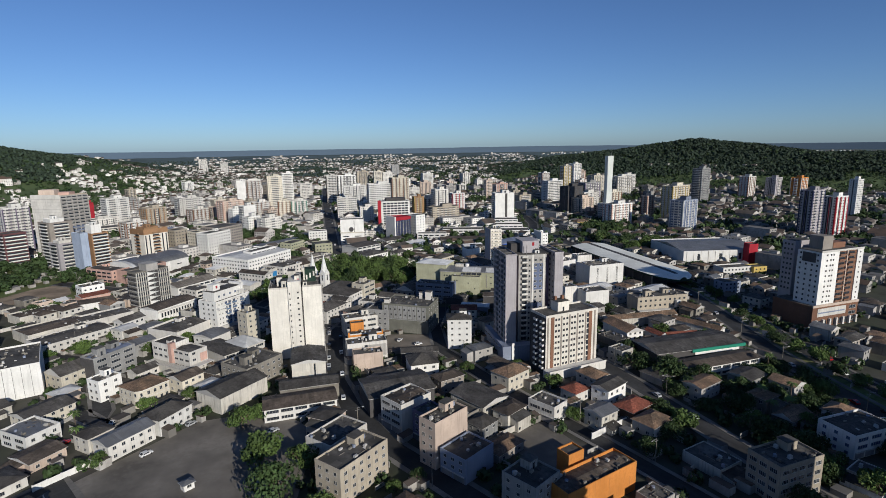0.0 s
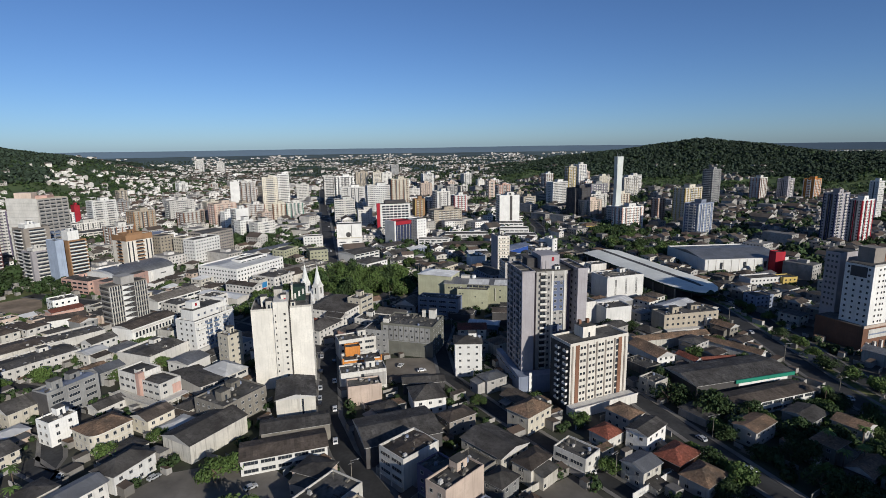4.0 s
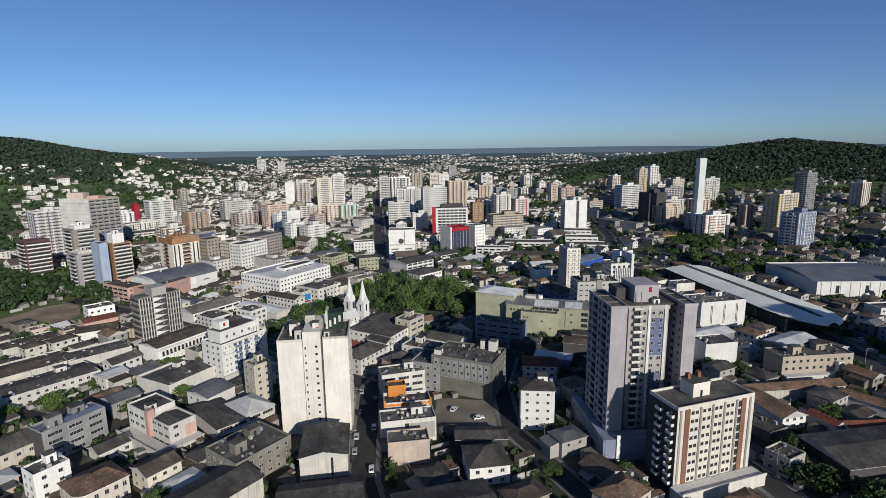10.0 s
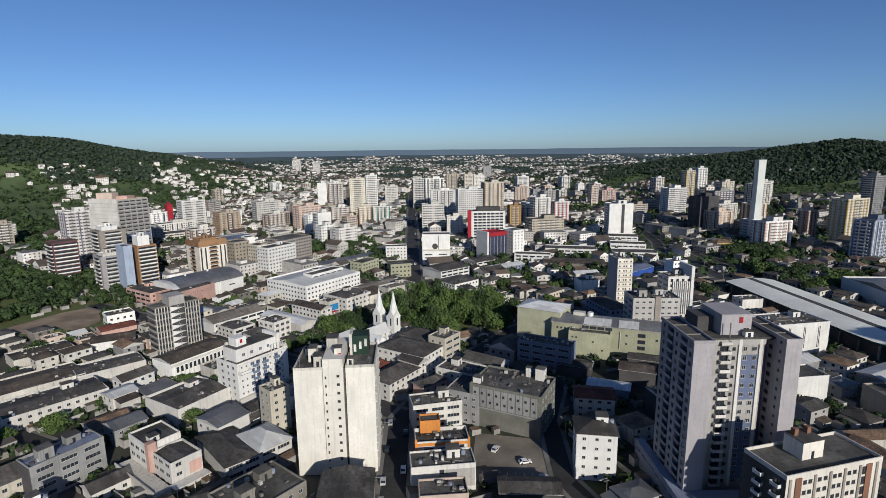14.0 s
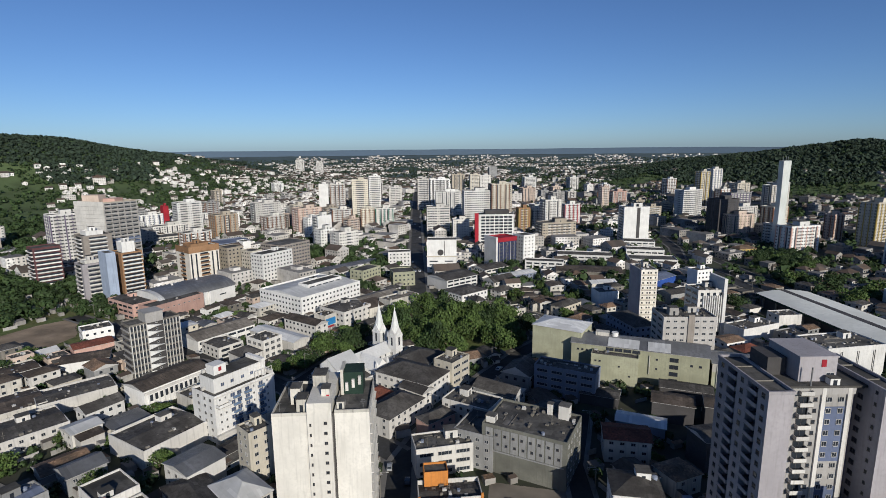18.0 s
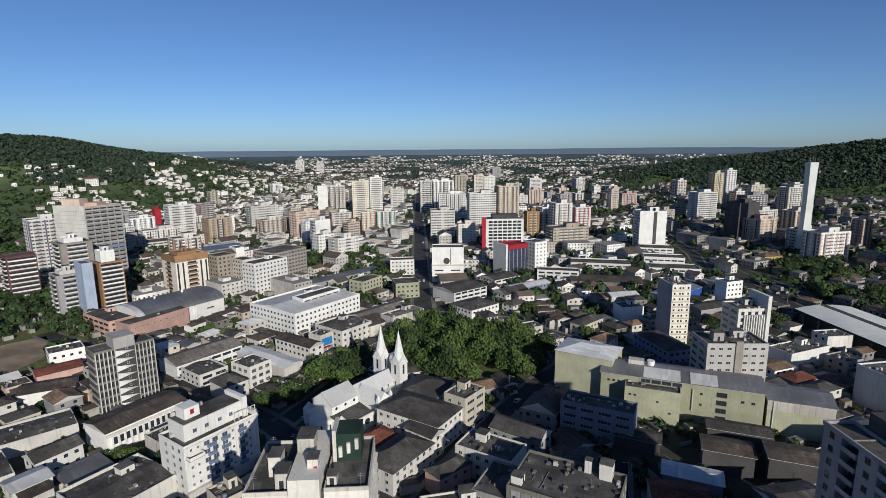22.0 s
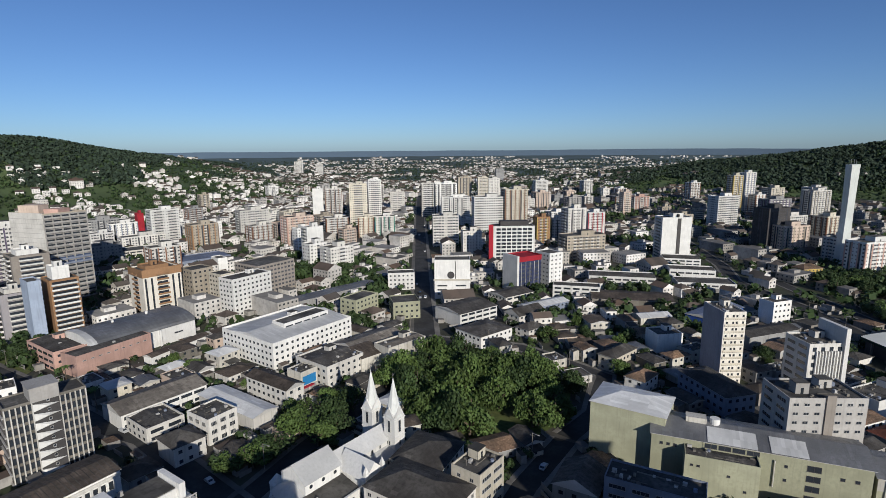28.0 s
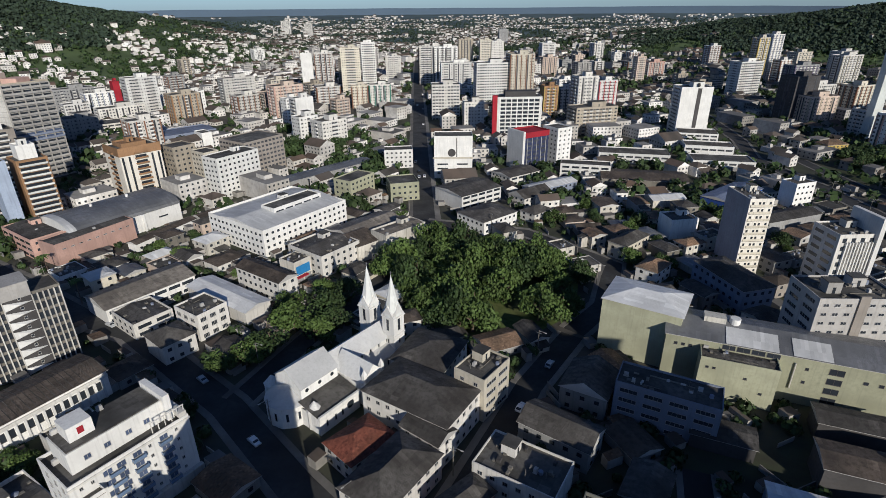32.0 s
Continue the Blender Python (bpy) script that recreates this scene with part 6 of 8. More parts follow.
def stacked(x, y, w, d, h, yaw, wall, rail, n, label, top=0.0, sides="fl", deep=1.2, wide=None):
    """An apartment tower with a balcony band on every storey."""
    root = thing("apartment_tower", x, y, yaw, label, "tower")
    take(x, y, w, d, yaw)
    part("wall", wall_mesh(w, d, h, WALL[wall], 0.8), root)
    part("roof", roof_mesh("flat", w, d, h + .1, ROOF["slab"]), root)
    step = h / n
    for side in sides:
        length = w if side in "fb" else d
        long = round((wide or 0.62) * length, 1)
        band = Shape()
        for k in range(n):
            part("balcony", balcony_mesh(long, deep, WALL[rail], 0.95), root, loc=on_side(side, w, d, 0, 0, k * step + .3), rz=SIDES[side])
            band.box(-long / 2 + .4, long / 2 - .4, -.06, 0, k * step + .9, k * step + 2.4)
        tagged(part("window_grid", band.mesh("window_grid", GLASS), root, loc=on_side(side, w, d, 0, 0, 0), rz=SIDES[side]), kind="stuff")
    if top:
        part("penthouse", wall_mesh(w * .6, d * .6, top, WALL[rail], 0.5), root, loc=(0, d * .1, h))
        head_house(root, 0, d * .1, 4, 4, h + top, 3, WALL[rail], tank=False)
    return root


stacked(-216, 514, 14, 16, 34, 50, "rust", "bright", 12, "golden brown apartment tower with white balcony bands", 7, "f", wide=0.9)
stacked(-222, 500, 6, 14, 36, 50, "sky", "sky", 12, "slim pale blue slab tower with a blank side", 0, "")
stacked(-240, 510, 16, 16, 27, 50, "lilac", "white", 9, "pale blue apartment building with rounded white balconies", 2, "fl")
stacked(-266, 556, 20, 20, 40, 50, "taupe", "bright", 13, "grey-brown apartment tower with white balconies", 3, "fl")
stacked(-300, 548, 18, 16, 32, 50, "wine", "bright", 10, "dark wine-red apartment block with white balcony bands", 0, "fl", wide=0.9)
crowned = stacked(-188, 562, 24, 22, 29, 50, "ivory", "rust", 9, "ivory apartment tower with rust-brown crown and balcony columns", 2, "fl", wide=0.3)
for a, b, c, e in ((-12.3, 12.3, -11.3, -10.9), (-12.3, -11.9, -10.9, 11), (11.9, 12.3, -10.9, 11)):
    part("crown", Shape().box(a, b, c, e, 25.5, 30.6, bottom=True).mesh("crown", WALL["rust"]), crowned, "rust-brown band round the roof")
for x in (-10.4, -6.6, 6.6, 10.4):
    tagged(part("window_grid", Shape().box(x - .6, x + .6, -.05, .02, 1.2, 24.8).mesh("window_grid", GLASS), crowned, loc=(0, -11, 0)), kind="stuff")
building(-128, 560, 30, 14, 24, 57, "bright", "flat", "slab", "w", "w", "apartment_building", storeys=8, head=1)
building(-168, 578, 15, 15, 25, 54, "beige", "flat", "slab", "w", "w", "apartment_building", storeys=8)
building(-146, 566, 10, 14, 24, 54, "cream", "flat", "slab", "w", "w", "apartment_building", storeys=8)
fins = building(154.5, 426.5, 15, 14, 26, 3, "white", "flat", "slab", "w", "s", "office_building", "white office block with vertical concrete fins", storeys=8, head=1, size=(1.6, 1.8))
for k in range(9):
    part("fin", once("slimfin", lambda: Shape().box(-.22, .22, -.9, 0, 3.2, 23.6, bottom=True).mesh("fin", WALL["bright"])), fins, loc=(-4.6 + 1.25 * k, -7.0, 0))
part("end_wall", Shape().box(6.0, 7.8, -8.6, 6.5, 0, 33).mesh("end_wall", WALL["bright"]), fins)
mid = building(8.5, 590, 25, 15, 27.5, -1, "bright", "flat", "slab", "o", "o", "office_building", "white office block with a round-topped roof house", storeys=7)
for k in range(3):
    part("window", window_mesh(7.0, 1.1, "dark", "pale", 5), mid, loc=(-7, -7.5, 3.6 + 3.0 * k))
    part("window", window_mesh(7.0, 1.1, "dark", "pale", 5), mid, loc=(6, -7.5, 3.6 + 3.0 * k))
part("ledge", Shape().box(-13.2, 13.2, -8.3, -7.5, 13.5, 14.3, bottom=True).mesh("ledge", WALL["cream"]), mid)
part("niche", Shape().prism([(x * 1.0, z) for x, z in circle(2.6, 12)], -.1, .1).mesh("niche", WALL["dark"]), mid).matrix_basis = Matrix.Translation((-1, -7.6, 17.2)) @ Matrix.Rotation(math.pi / 2, 4, "X")
part("slot", Shape().box(2.0, 2.5, -7.6, -7.5, 14.5, 27).mesh("slot", WALL["dark"]), mid)
glass = building(62, 611, 21, 17, 24.5, 30, "navy", "flat", "slab", "s", "s", "office_building", "dark glass office block with a red crown", storeys=8)
part("crown", wall_mesh(21.6, 17.6, 3.2, WALL["red"], 0.6), glass, "red sheet-metal crown", loc=(0, 0, 22.4))
part("core_wall", Shape().box(-12.3, -10.5, -9.2, 8.5, 0, 27).mesh("core_wall", WALL["bright"]), glass)
for k in range(5):
    part("mullion", once("mullion", lambda: Shape().box(-.15, .15, -.3, 0, 1, 22, bottom=True).mesh("mullion", FRAME)), glass, loc=(-8 + 4 * k, -8.5, 0))
building(84, 622, 13, 16, 25.5, 30, "bright", "flat", "slab", "w", "w", "apartment_building", storeys=8)
striped = building(67, 708, 38, 18, 34, 2, "bright", "flat", "slab", "o", "o", "office_building", "white office block with dark window grid", storeys=9, head=1)
for k in range(10):
    part("window_band", once("stripeband", lambda: Shape().box(-16.8, 17.2, -.08, 0, 0, 2.0).mesh("window_band", GLASS)), striped, loc=(0, -9, 1 + 3.3 * k))
for i in range(8):
    part("mullion", once("stripemull", lambda: Shape().box(-.4, .4, -.3, 0, 0, 34).mesh("mullion", WALL["bright"])), striped, loc=(-16.6 + 4.8 * i, -9, 0))
part("roof_house", Shape().box(-12, 14, -5, 6, 34, 38.5).mesh("roof_house", WALL["dark"]), striped, "dark set-back roof storey")
part("red_fin", Shape().box(-23.0, -19.0, -9.6, -6.5, 0, 36).mesh("red_fin", WALL["red"]), striped, "bright red corner fin")
part("side_wall", Shape().box(-19.3, -19.0, -6.4, 9, 0, 33).mesh("side_wall", WALL["navy"]), striped)
building(-36, 480, 32, 20, 8, 48, "stained", "gable", "dusty", "o", "o", "auditorium", "pale grey auditorium with a dark sheet roof", rise=2.6)
building(-20, 470, 24, 11, 11, 44, "stained", "flat", "dusty", "o", "o", "auditorium_foyer", "pale windowless foyer block with a flat roof", head=1)
building(-36, 462, 12, 10, 8, 44, "stained", "shed", "brownfibre", "o", "o", "annexe", "pale annexe with a sloping brown roof", rise=3.0)
building(141, 624, 49, 20, 6.5, -13, "bright", "flat", "fibre", "s", "o", "supermarket", "long white store with ribbon windows")
building(130, 571, 52, 24, 4.5, -12, "concrete", "gable", "brownfibre", "o", "o", "depot", "long low brick depot with a brown roof", rise=1.8)
building(96, 584, 32, 12, 9, -14, "bright", "flat", "slab", "s", "o", "office_building")
building(212, 680, 30, 22, 8.5, -16, "bright", "flat", "fibre", "s", "o", "store")
building(203, 640, 34, 18, 7.5, -16, "bright", "flat", "fibre", "s", "o", "store")
building(196, 604, 40, 20, 6, -12, "bright", "flat", "slab", "s", "o", "store", "white store with red signs along the front", shop="f")
building(-77, 588, 13, 70, 5.5, -43, "grey", "gable", "metal", "o", "o", "market_hall", "long low market hall with a grey roof", rise=1.2)
building(-226, 702, 54, 30, 7.5, 45, "blue", "flat", "bluemetal", "s", "o", "store", "blue-grey store with a wide flat roof")
building(-304, 745, 40, 26, 8.5, 40, "stained", "flat", "slab", "s", "o", "store")
building(-188, 664, 8, 14, 15, 45, "bright", "flat", "slab", "o", "o", "water_tower", "slim white water tower block")
building(49, 578, 26, 18, 6, 36, "white", "gable", "fibre", "s", "w", "shop_building", rise=1.6)
building(24, 500, 24, 20, 7, 40, "bright", "hip", "fibre", "w", "w", "house", rise=2.0)
building(52, 535, 22, 13, 5.5, 36, "white", "gable", "fibre", "w", "w", "house")
building(66, 549, 34, 11, 6.5, 31, "blue", "gable", "pale", "w", "o", "shed", rise=1.4)
building(51, 508, 14, 10, 5, 40, "white", "hip", "fibre", "w", "w", "house")
building(128, 528, 20, 10, 4.5, 10, "stained", "gable", "pale", "o", "o", "shed", rise=1.5)
building(175, 492, 36, 12, 7, 20, "grey", "gable", "fibre", "o", "o", "hall", rise=1.6)
# dark paint stands for shade on these sheds; some are raised to cast more
building(72, 344, 15, 8, 4.5, -24, "dark", "gable", "fibre", "o", "o", "shed", "low dark shed behind a four-storey block", rise=1.0)
building(80, 320, 17, 8, 5, -24, "blue", "gable", "pale", "o", "o", "shed", "low blue-grey shed with a pale sheet roof", rise=1.0)
building(96, 330, 15, 10, 8, -22, "dark", "gable", "brownfibre", "o", "o", "shed", rise=1.2)
building(112, 322, 14, 11, 10, -22, "dark", "gable", "brownfibre", "o", "o", "shed", rise=1.2)
building(108, 345, 20, 8, 6, -22, "dark", "gable", "fibre", "o", "o", "shed", rise=1.2)
building(69, 305, 15, 11, 8.5, -12, "white", "gable", "redtile", "w", "w", "house", "white three-storey house with a dark red tile roof", rise=1.6, size=(1.5, 1.1))
building(98, 300, 16, 10, 11, 10, "dark", "gable", "fibre", "o", "o", "shed", rise=1.2)
building(46, 326, 12, 9, 6, 56, "dark", "gable", "fibre", "o", "o", "shed", rise=1.4)
building(44, 312, 10, 9, 7, 56, "grey", "flat", "slab", "o", "o", "house")


# ---- towers of the centre, seen from afar: walls, roof, stair head, window grid ----
def tower(x, y, w, h, yaw, wall="white", band=None, d=None, label="", glass=GLASS, wide=1.5, sides="flr"):
    d = d or max(11, min(18, w * 0.7))
    c, s = math.cos(radians(yaw)), math.sin(radians(yaw))
    x, y = x - s * d / 2, y + c * d / 2
    base = ground_z(x, y)
    root = thing("apartment_tower", x, y, yaw, label or f"{SAY[wall]} apartment tower with rows of dark windows", "tower", z=base - 1)
    take(x, y, w, d, yaw, 2)
    part("wall", wall_mesh(w, d, h, WALL[wall], 0.9), root)
    part("roof", roof_mesh("flat", w, d, h + .1, ROOF["slab"]), root)
    n = max(2, round(h / 3.0))
    step = h / n
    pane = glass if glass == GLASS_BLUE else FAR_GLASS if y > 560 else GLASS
    rng = random.Random(int(x * 13 + y * 7))
    for side in sides:
        length = w if side in "fb" else d
        count = max(3, int(length / 2.9))
        pitch = (length - 1) / count
        half_plan = [rng.choice("wwbnbs" if i else "wn") for i in range((count + 1) // 2)]
        plan = half_plan + half_plan[::-1][count % 2:]
        g, r = Shape(), Shape()
        for i, what in enumerate(plan):
            a = (i + .5) * pitch - count * pitch / 2
            half = min((wide if what == "w" else 0.8 if what == "n" else 2.6) / 2, pitch * (0.42 if what != "b" else 0.5))
            if what == "s":
                g.box(a - .75, a + .75, -0.05, 0.02, 1.0, h - 0.6)
                continue
            for k in range(n):
                z = k * step + 0.9
                low = z if what != "b" else z - 0.6
                g.box(a - half, a + half, -0.05, 0.02, low, z + (1.25 if what != "n" else 0.9))
                if what == "b":
                    r.box(a - half - .1, a + half + .1, -1.0, 0, k * step - .05, k * step + 0.95, bottom=True)
        if band:
            for i in range(0, count + 1, 2):
                a = i * pitch - count * pitch / 2
                r.box(a - .5, a + .5, -0.35, 0, 0.2, h - .2, 1)
        tagged(part("window_grid", g.mesh("window_grid", pane), root, loc=on_side(side, w, d, 0, 0, 0), rz=SIDES[side]), kind="stuff")
        if r.v:
            tagged(part("balcony_grid", r.mesh("balcony_grid", WALL["white" if wall != "white" else "bright"], WALL[band or wall]), root, loc=on_side(side, w, d, 0, 0, 0), rz=SIDES[side]), kind="stuff")
    head_house(root, w * 0.1, 0, round(w * 0.35, 1), round(d * 0.45, 1), h, 4.2, WALL[wall], tank=False)
    return root


tower(-332, 622, 24, 49, 48, "bright", "purple", label="white apartment tower with vertical purple stripes")
tower(-399, 844, 39, 25, 45, "grey")
tower(-308, 815, 30, 40, 45, "bright", label="white stepped college tower with ribbon windows", wide=2.6)
tower(-322, 794, 44, 14, 45, "white")
tower(-376, 850, 30, 20, 45, "bright", "blue")
tower(-362, 862, 7, 30, 45, "red", sides="", label="red blank stair tower")
tower(-247, 775, 27, 29, 45, "beige", "rust")
tower(-314, 714, 26, 18, 45, "grey")
tower(-226, 868, 36, 33, 40, "white", wide=1.8)
tower(-192, 905, 20, 26, 40, "cream")
tower(-153, 800, 31, 33, 40, "peach", "pink", label="brick-coloured apartment tower with white balconies")
tower(-117, 713, 17, 34, 42, "bright", sides="l")
tower(-166, 945, 14, 52, 10, "bright", sides="")
tower(-146, 950, 22, 52, 10, "white", "brown")
tower(-112, 950, 24, 58, 10, "cream")
tower(-97, 1015, 19, 60, 10, "bright")
tower(-121, 842, 26, 26, 20, "white", "brown")
tower(-89, 854, 18, 25, 10, "cream", "brown")
tower(-68, 868, 24, 24, 5, "white", "teal")
tower(-72, 1120, 24, 34, 5, "white")
tower(-19, 1048, 21, 52, 4, "white", "dark")
tower(9, 1046, 34, 52, 4, "bright", "dark")
tower(22, 975, 40, 37, 4, "bright", wide=1.2)
tower(60, 862, 38, 47, 8, "bright", wide=1.7)
tower(51, 1327, 28, 46, 5, "beige")
tower(86, 1293, 21, 47, 5, "cream")
tower(108, 1291, 23, 45, 5, "white")
tower(190, 1928, 27, 39, 5, "grey")
tower(92, 862, 28, 56, 10, "cream", "brown")
tower(218, 1370, 28, 36, 10, "bright")
tower(182, 1160, 28, 23, 10, "white")
tower(6, 786, 28, 34, 4, "white", wide=2.4)
tower(142, 768, 21, 43, 15, "white", "ash")
tower(181, 832, 22, 31, 15, "bright", "red")
tower(137, 711, 40, 24, 15, "beige", wide=2.0)
tower(112, 793, 15, 31, 10, "rust", "yellow")
tower(129, 800, 14, 28, 10, "white", "dark")
tower(335, 1104, 30, 24, 18, "pink", "white")
tower(360, 959, 22, 17, 18, "beige")
tower(377, 914, 34, 41, 18, "bright", wide=2.8)
tower(446, 1020, 19, 62, 20, "cream", "yellow")
tower(476, 1040, 22, 65, 20, "white", "blue")
tower(475, 1008, 19, 34, 18, "white", "brown")
tower(545, 1080, 30, 38, 20, "cream")
tower(343, 753, 30, 43, 20, "dark", label="dark grey apartment tower with small windows")
tower(352, 738, 30, 27, 10, "peach", "beige")
tower(430, 793, 26, 29, 20, "cream", "brown")
tower(560, 1000, 39, 40, 20, "white", "cream")
tower(640, 1120, 39, 34, 22, "white")
tower(412, 578, 30, 37, 24, "blue", "bright", label="blue-green glass and white apartment tower", glass=GLASS_BLUE)
tower(466, 677, 38, 46, 22, "cream", "yellow")
tower(626, 842, 26, 60, 24, "grey", wide=2.2)
tower(760, 890, 28, 40, 24, "white", "brown")
tower(800, 870, 26, 38, 24, "lilac")
tower(836, 850, 28, 38, 24, "orange", "white")
tower(512, 500, 20, 52, 12, "lilac", "navy")
tower(537, 494, 20, 45, 12, "bright", "red")
tower(700, 620, 14, 52, 15, "bright")
tower(357, 640, 34, 28, 14, "bright", "pink")
tower(372, 694, 24, 22, 18, "white", "peach")
tower(392, 800, 33, 29, 18, "white")
tower(468, 950, 40, 33, 18, "grey", "purple")
tower(438, 706, 15, 30, 18, "peach", "brown")
tower(217, 702, 27, 41, 0, "bright", sides="l", label="bright white apartment tower with a split front")
# dark block proud of the front: the gap's shade made as a coloured strip
tower(219, 701.6, 3.2, 40, 0, "dark", d=10, sides="", label="dark strip standing for the shaded gap in a white tower")
tower(-515, 2190, 30, 50, 5, "white")
tower(-440, 2190, 26, 46, 5, "white")
random.seed(11)
for k in range(150):
    x, y = random.gauss(60, 260), random.uniform(640, 1500)
    if abs(x + 0.03 * y) < 30 or (x > 170 and y < 900) or any(abs(x - a) < 26 and abs(y - b) < 30 for a, b, *_ in TAKEN) or ground_z(x, y) > 12:
        continue
    tower(x, y, random.uniform(14, 26), random.choice((12, 15, 18, 21, 24, 30, 36)), 45 if x < -80 else 6 if x < 120 else 18,
          random.choice(("white", "bright", "bright", "ash", "beige", "grey", "white", "peach")), random.choice((None, None, "dark", "brown", "grey")), sides="fl")


# ---- fill of the blocks: small houses ----
def near_road(x, y, room):
    for pts, half in ROADS:
        for (ax, ay), (bx, by) in zip(pts, pts[1:]):
            k = ((x - ax) * (bx - ax) + (y - ay) * (by - ay)) / ((bx - ax) ** 2 + (by - ay) ** 2)
            k = min(1, max(0, k))
            if math.hypot(x - ax - k * (bx - ax), y - ay - k * (by - ay)) < half + room:
                return True
    return False


def inside(x, y, poly):
    hit = False
    for (ax, ay), (bx, by) in zip(poly, poly[1:] + poly[:1]):
        if (ay > y) != (by > y) and x < (bx - ax) * (y - ay) / (by - ay) + ax:
            hit = not hit
    return hit


CELLS = {}


def settle():
    CELLS.clear()
    for t in TAKEN:
        r = math.hypot(t[2], t[3])
        for i in range(int((t[0] - r) // 40), int((t[0] + r) // 40) + 1):
            for j in range(int((t[1] - r) // 40), int((t[1] + r) // 40) + 1):
                CELLS.setdefault((i, j), []).append(t)


def built(x, y, room=0.0):
    for cx, cy, a, b, c, s in CELLS.get((int(x // 40), int(y // 40)), ()):
        u, v = (x - cx) * c + (y - cy) * s, -(x - cx) * s + (y - cy) * c
        if abs(u) < a + room and abs(v) < b + room:
            return True
    return False


settle()


def free(x, y, w, d, yaw, room=0.6):
    c, s = math.cos(radians(yaw)), math.sin(radians(yaw))
    if near_road(x, y, min(w, d) * 0.5) or any(inside(x, y, p) for p in LOTS):
        return False
    for i in (-1, -.5, 0, .5, 1):
        for j in (-1, -.5, 0, .5, 1):
            if built(x + i * w / 2 * c - j * d / 2 * s, y + i * w / 2 * s + j * d / 2 * c, room):
                return False
    return True


def seen(x, y, edge=1.08):
    """Whether a place can come into view from the line of flight."""
    ok = False
    for ex, ey, turn in ((0, 0, 10.5), (5, 60, 6), (2, 150, 0.5), (0, 205, 0.2)):
        a = math.degrees(math.atan2(x - ex, y - ey))
        ok = ok or (abs(a - turn) < 39.6 * edge and y - ey > 60)
    return ok


def zone_turn(x, y):
    if x < -12 - 0.02 * (y - 300):
        return 54 if y < 900 else 40
    return 36 if y < 215 and x < 60 else 8 if y > 480 and x < 140 else 22


def lean_to(root, w, d, h, wall, roof):
    """A lower wing under a single slope against one side of a house."""
    side = random.choice("fblr")
    long = (w if side in "fb" else d) * random.uniform(0.4, 0.9)
    deep, off = random.uniform(2.5, 4.5), random.uniform(-1, 1)
    s = Shape()
    a = long / 2
    s.box(-a, a, -deep, -0.02, 0, h - 0.7, 0)
    s.face([(-a, -.02, h), (-a, -deep, h - .7), (-a, -.02, h - .7)])
    s.face([(a, -deep, h - .7), (a, -.02, h), (a, -.02, h - .7)])
    s.face([(-a - .3, -deep - .4, h - .74), (a + .3, -deep - .4, h - .74), (a + .3, -.02, h + .06), (-a - .3, -.02, h + .06)], 1)
    s.face([(-a - .3, -deep - .4, h - .9), (a + .3, -deep - .4, h - .9), (a + .3, -deep - .4, h - .74), (-a - .3, -deep - .4, h - .74)], 1)
    if h > 1:
        s.box(-a + .4, -a + 1.4, -deep - .04, -deep, 0.9, 2.0, 2)
    part("lean_to", s.mesh("lean_to", WALL[wall], ROOF[roof], GLASS), root, loc=on_side(side, w, d, off, 0, 0), rz=SIDES[side])


random.seed(5)
made = 0
for _ in range(9000):
    x, y = random.uniform(-330, 330), random.uniform(112, 520)
    if made >= 255 or not seen(x, y) or (x > 100 and y < 205 and random.random() < 0.8):
        continue
    yaw = zone_turn(x, y) + random.choice((0, 0, 0, 90)) + random.uniform(-3, 3)
    w, d = random.uniform(8, 14), random.uniform(7, 12)
    if not free(x, y, w, d, yaw):
        continue
    two = random.random() < 0.45
    kind = random.choice(("hip", "gable", "gable", "hip", "flat"))
    roof = random.choice(("fibre", "fibre", "brownfibre", "fibre", "brownfibre", "metal", "tile", "pale" if x < 0 else "tile")) if kind != "flat" else "slab"
    tone = random.choice(("white", "white", "bright", "cream", "stained", "grey", "stained", "concrete", "peach"))
    if x > 30 and random.random() < 0.75:
        tone = random.choice(("stained", "grey", "concrete", "taupe", "ash"))
    home = building(x, y, w, d, 6.2 if two else 3.4, yaw, tone, kind, roof, "w", "w" if two else "o", "house", rise=random.uniform(1.0, 1.9), category="house")
    if random.random() < 0.75:
        lean_to(home, w, d, 2.9 if not two else random.choice((2.9, 5.6)), tone, random.choice(("fibre", "brownfibre", "slab", "metal")))
    settle() if made % 8 == 0 else CELLS.setdefault((int(x // 40), int(y // 40)), []).append(TAKEN[-1])
    made += 1
settle()


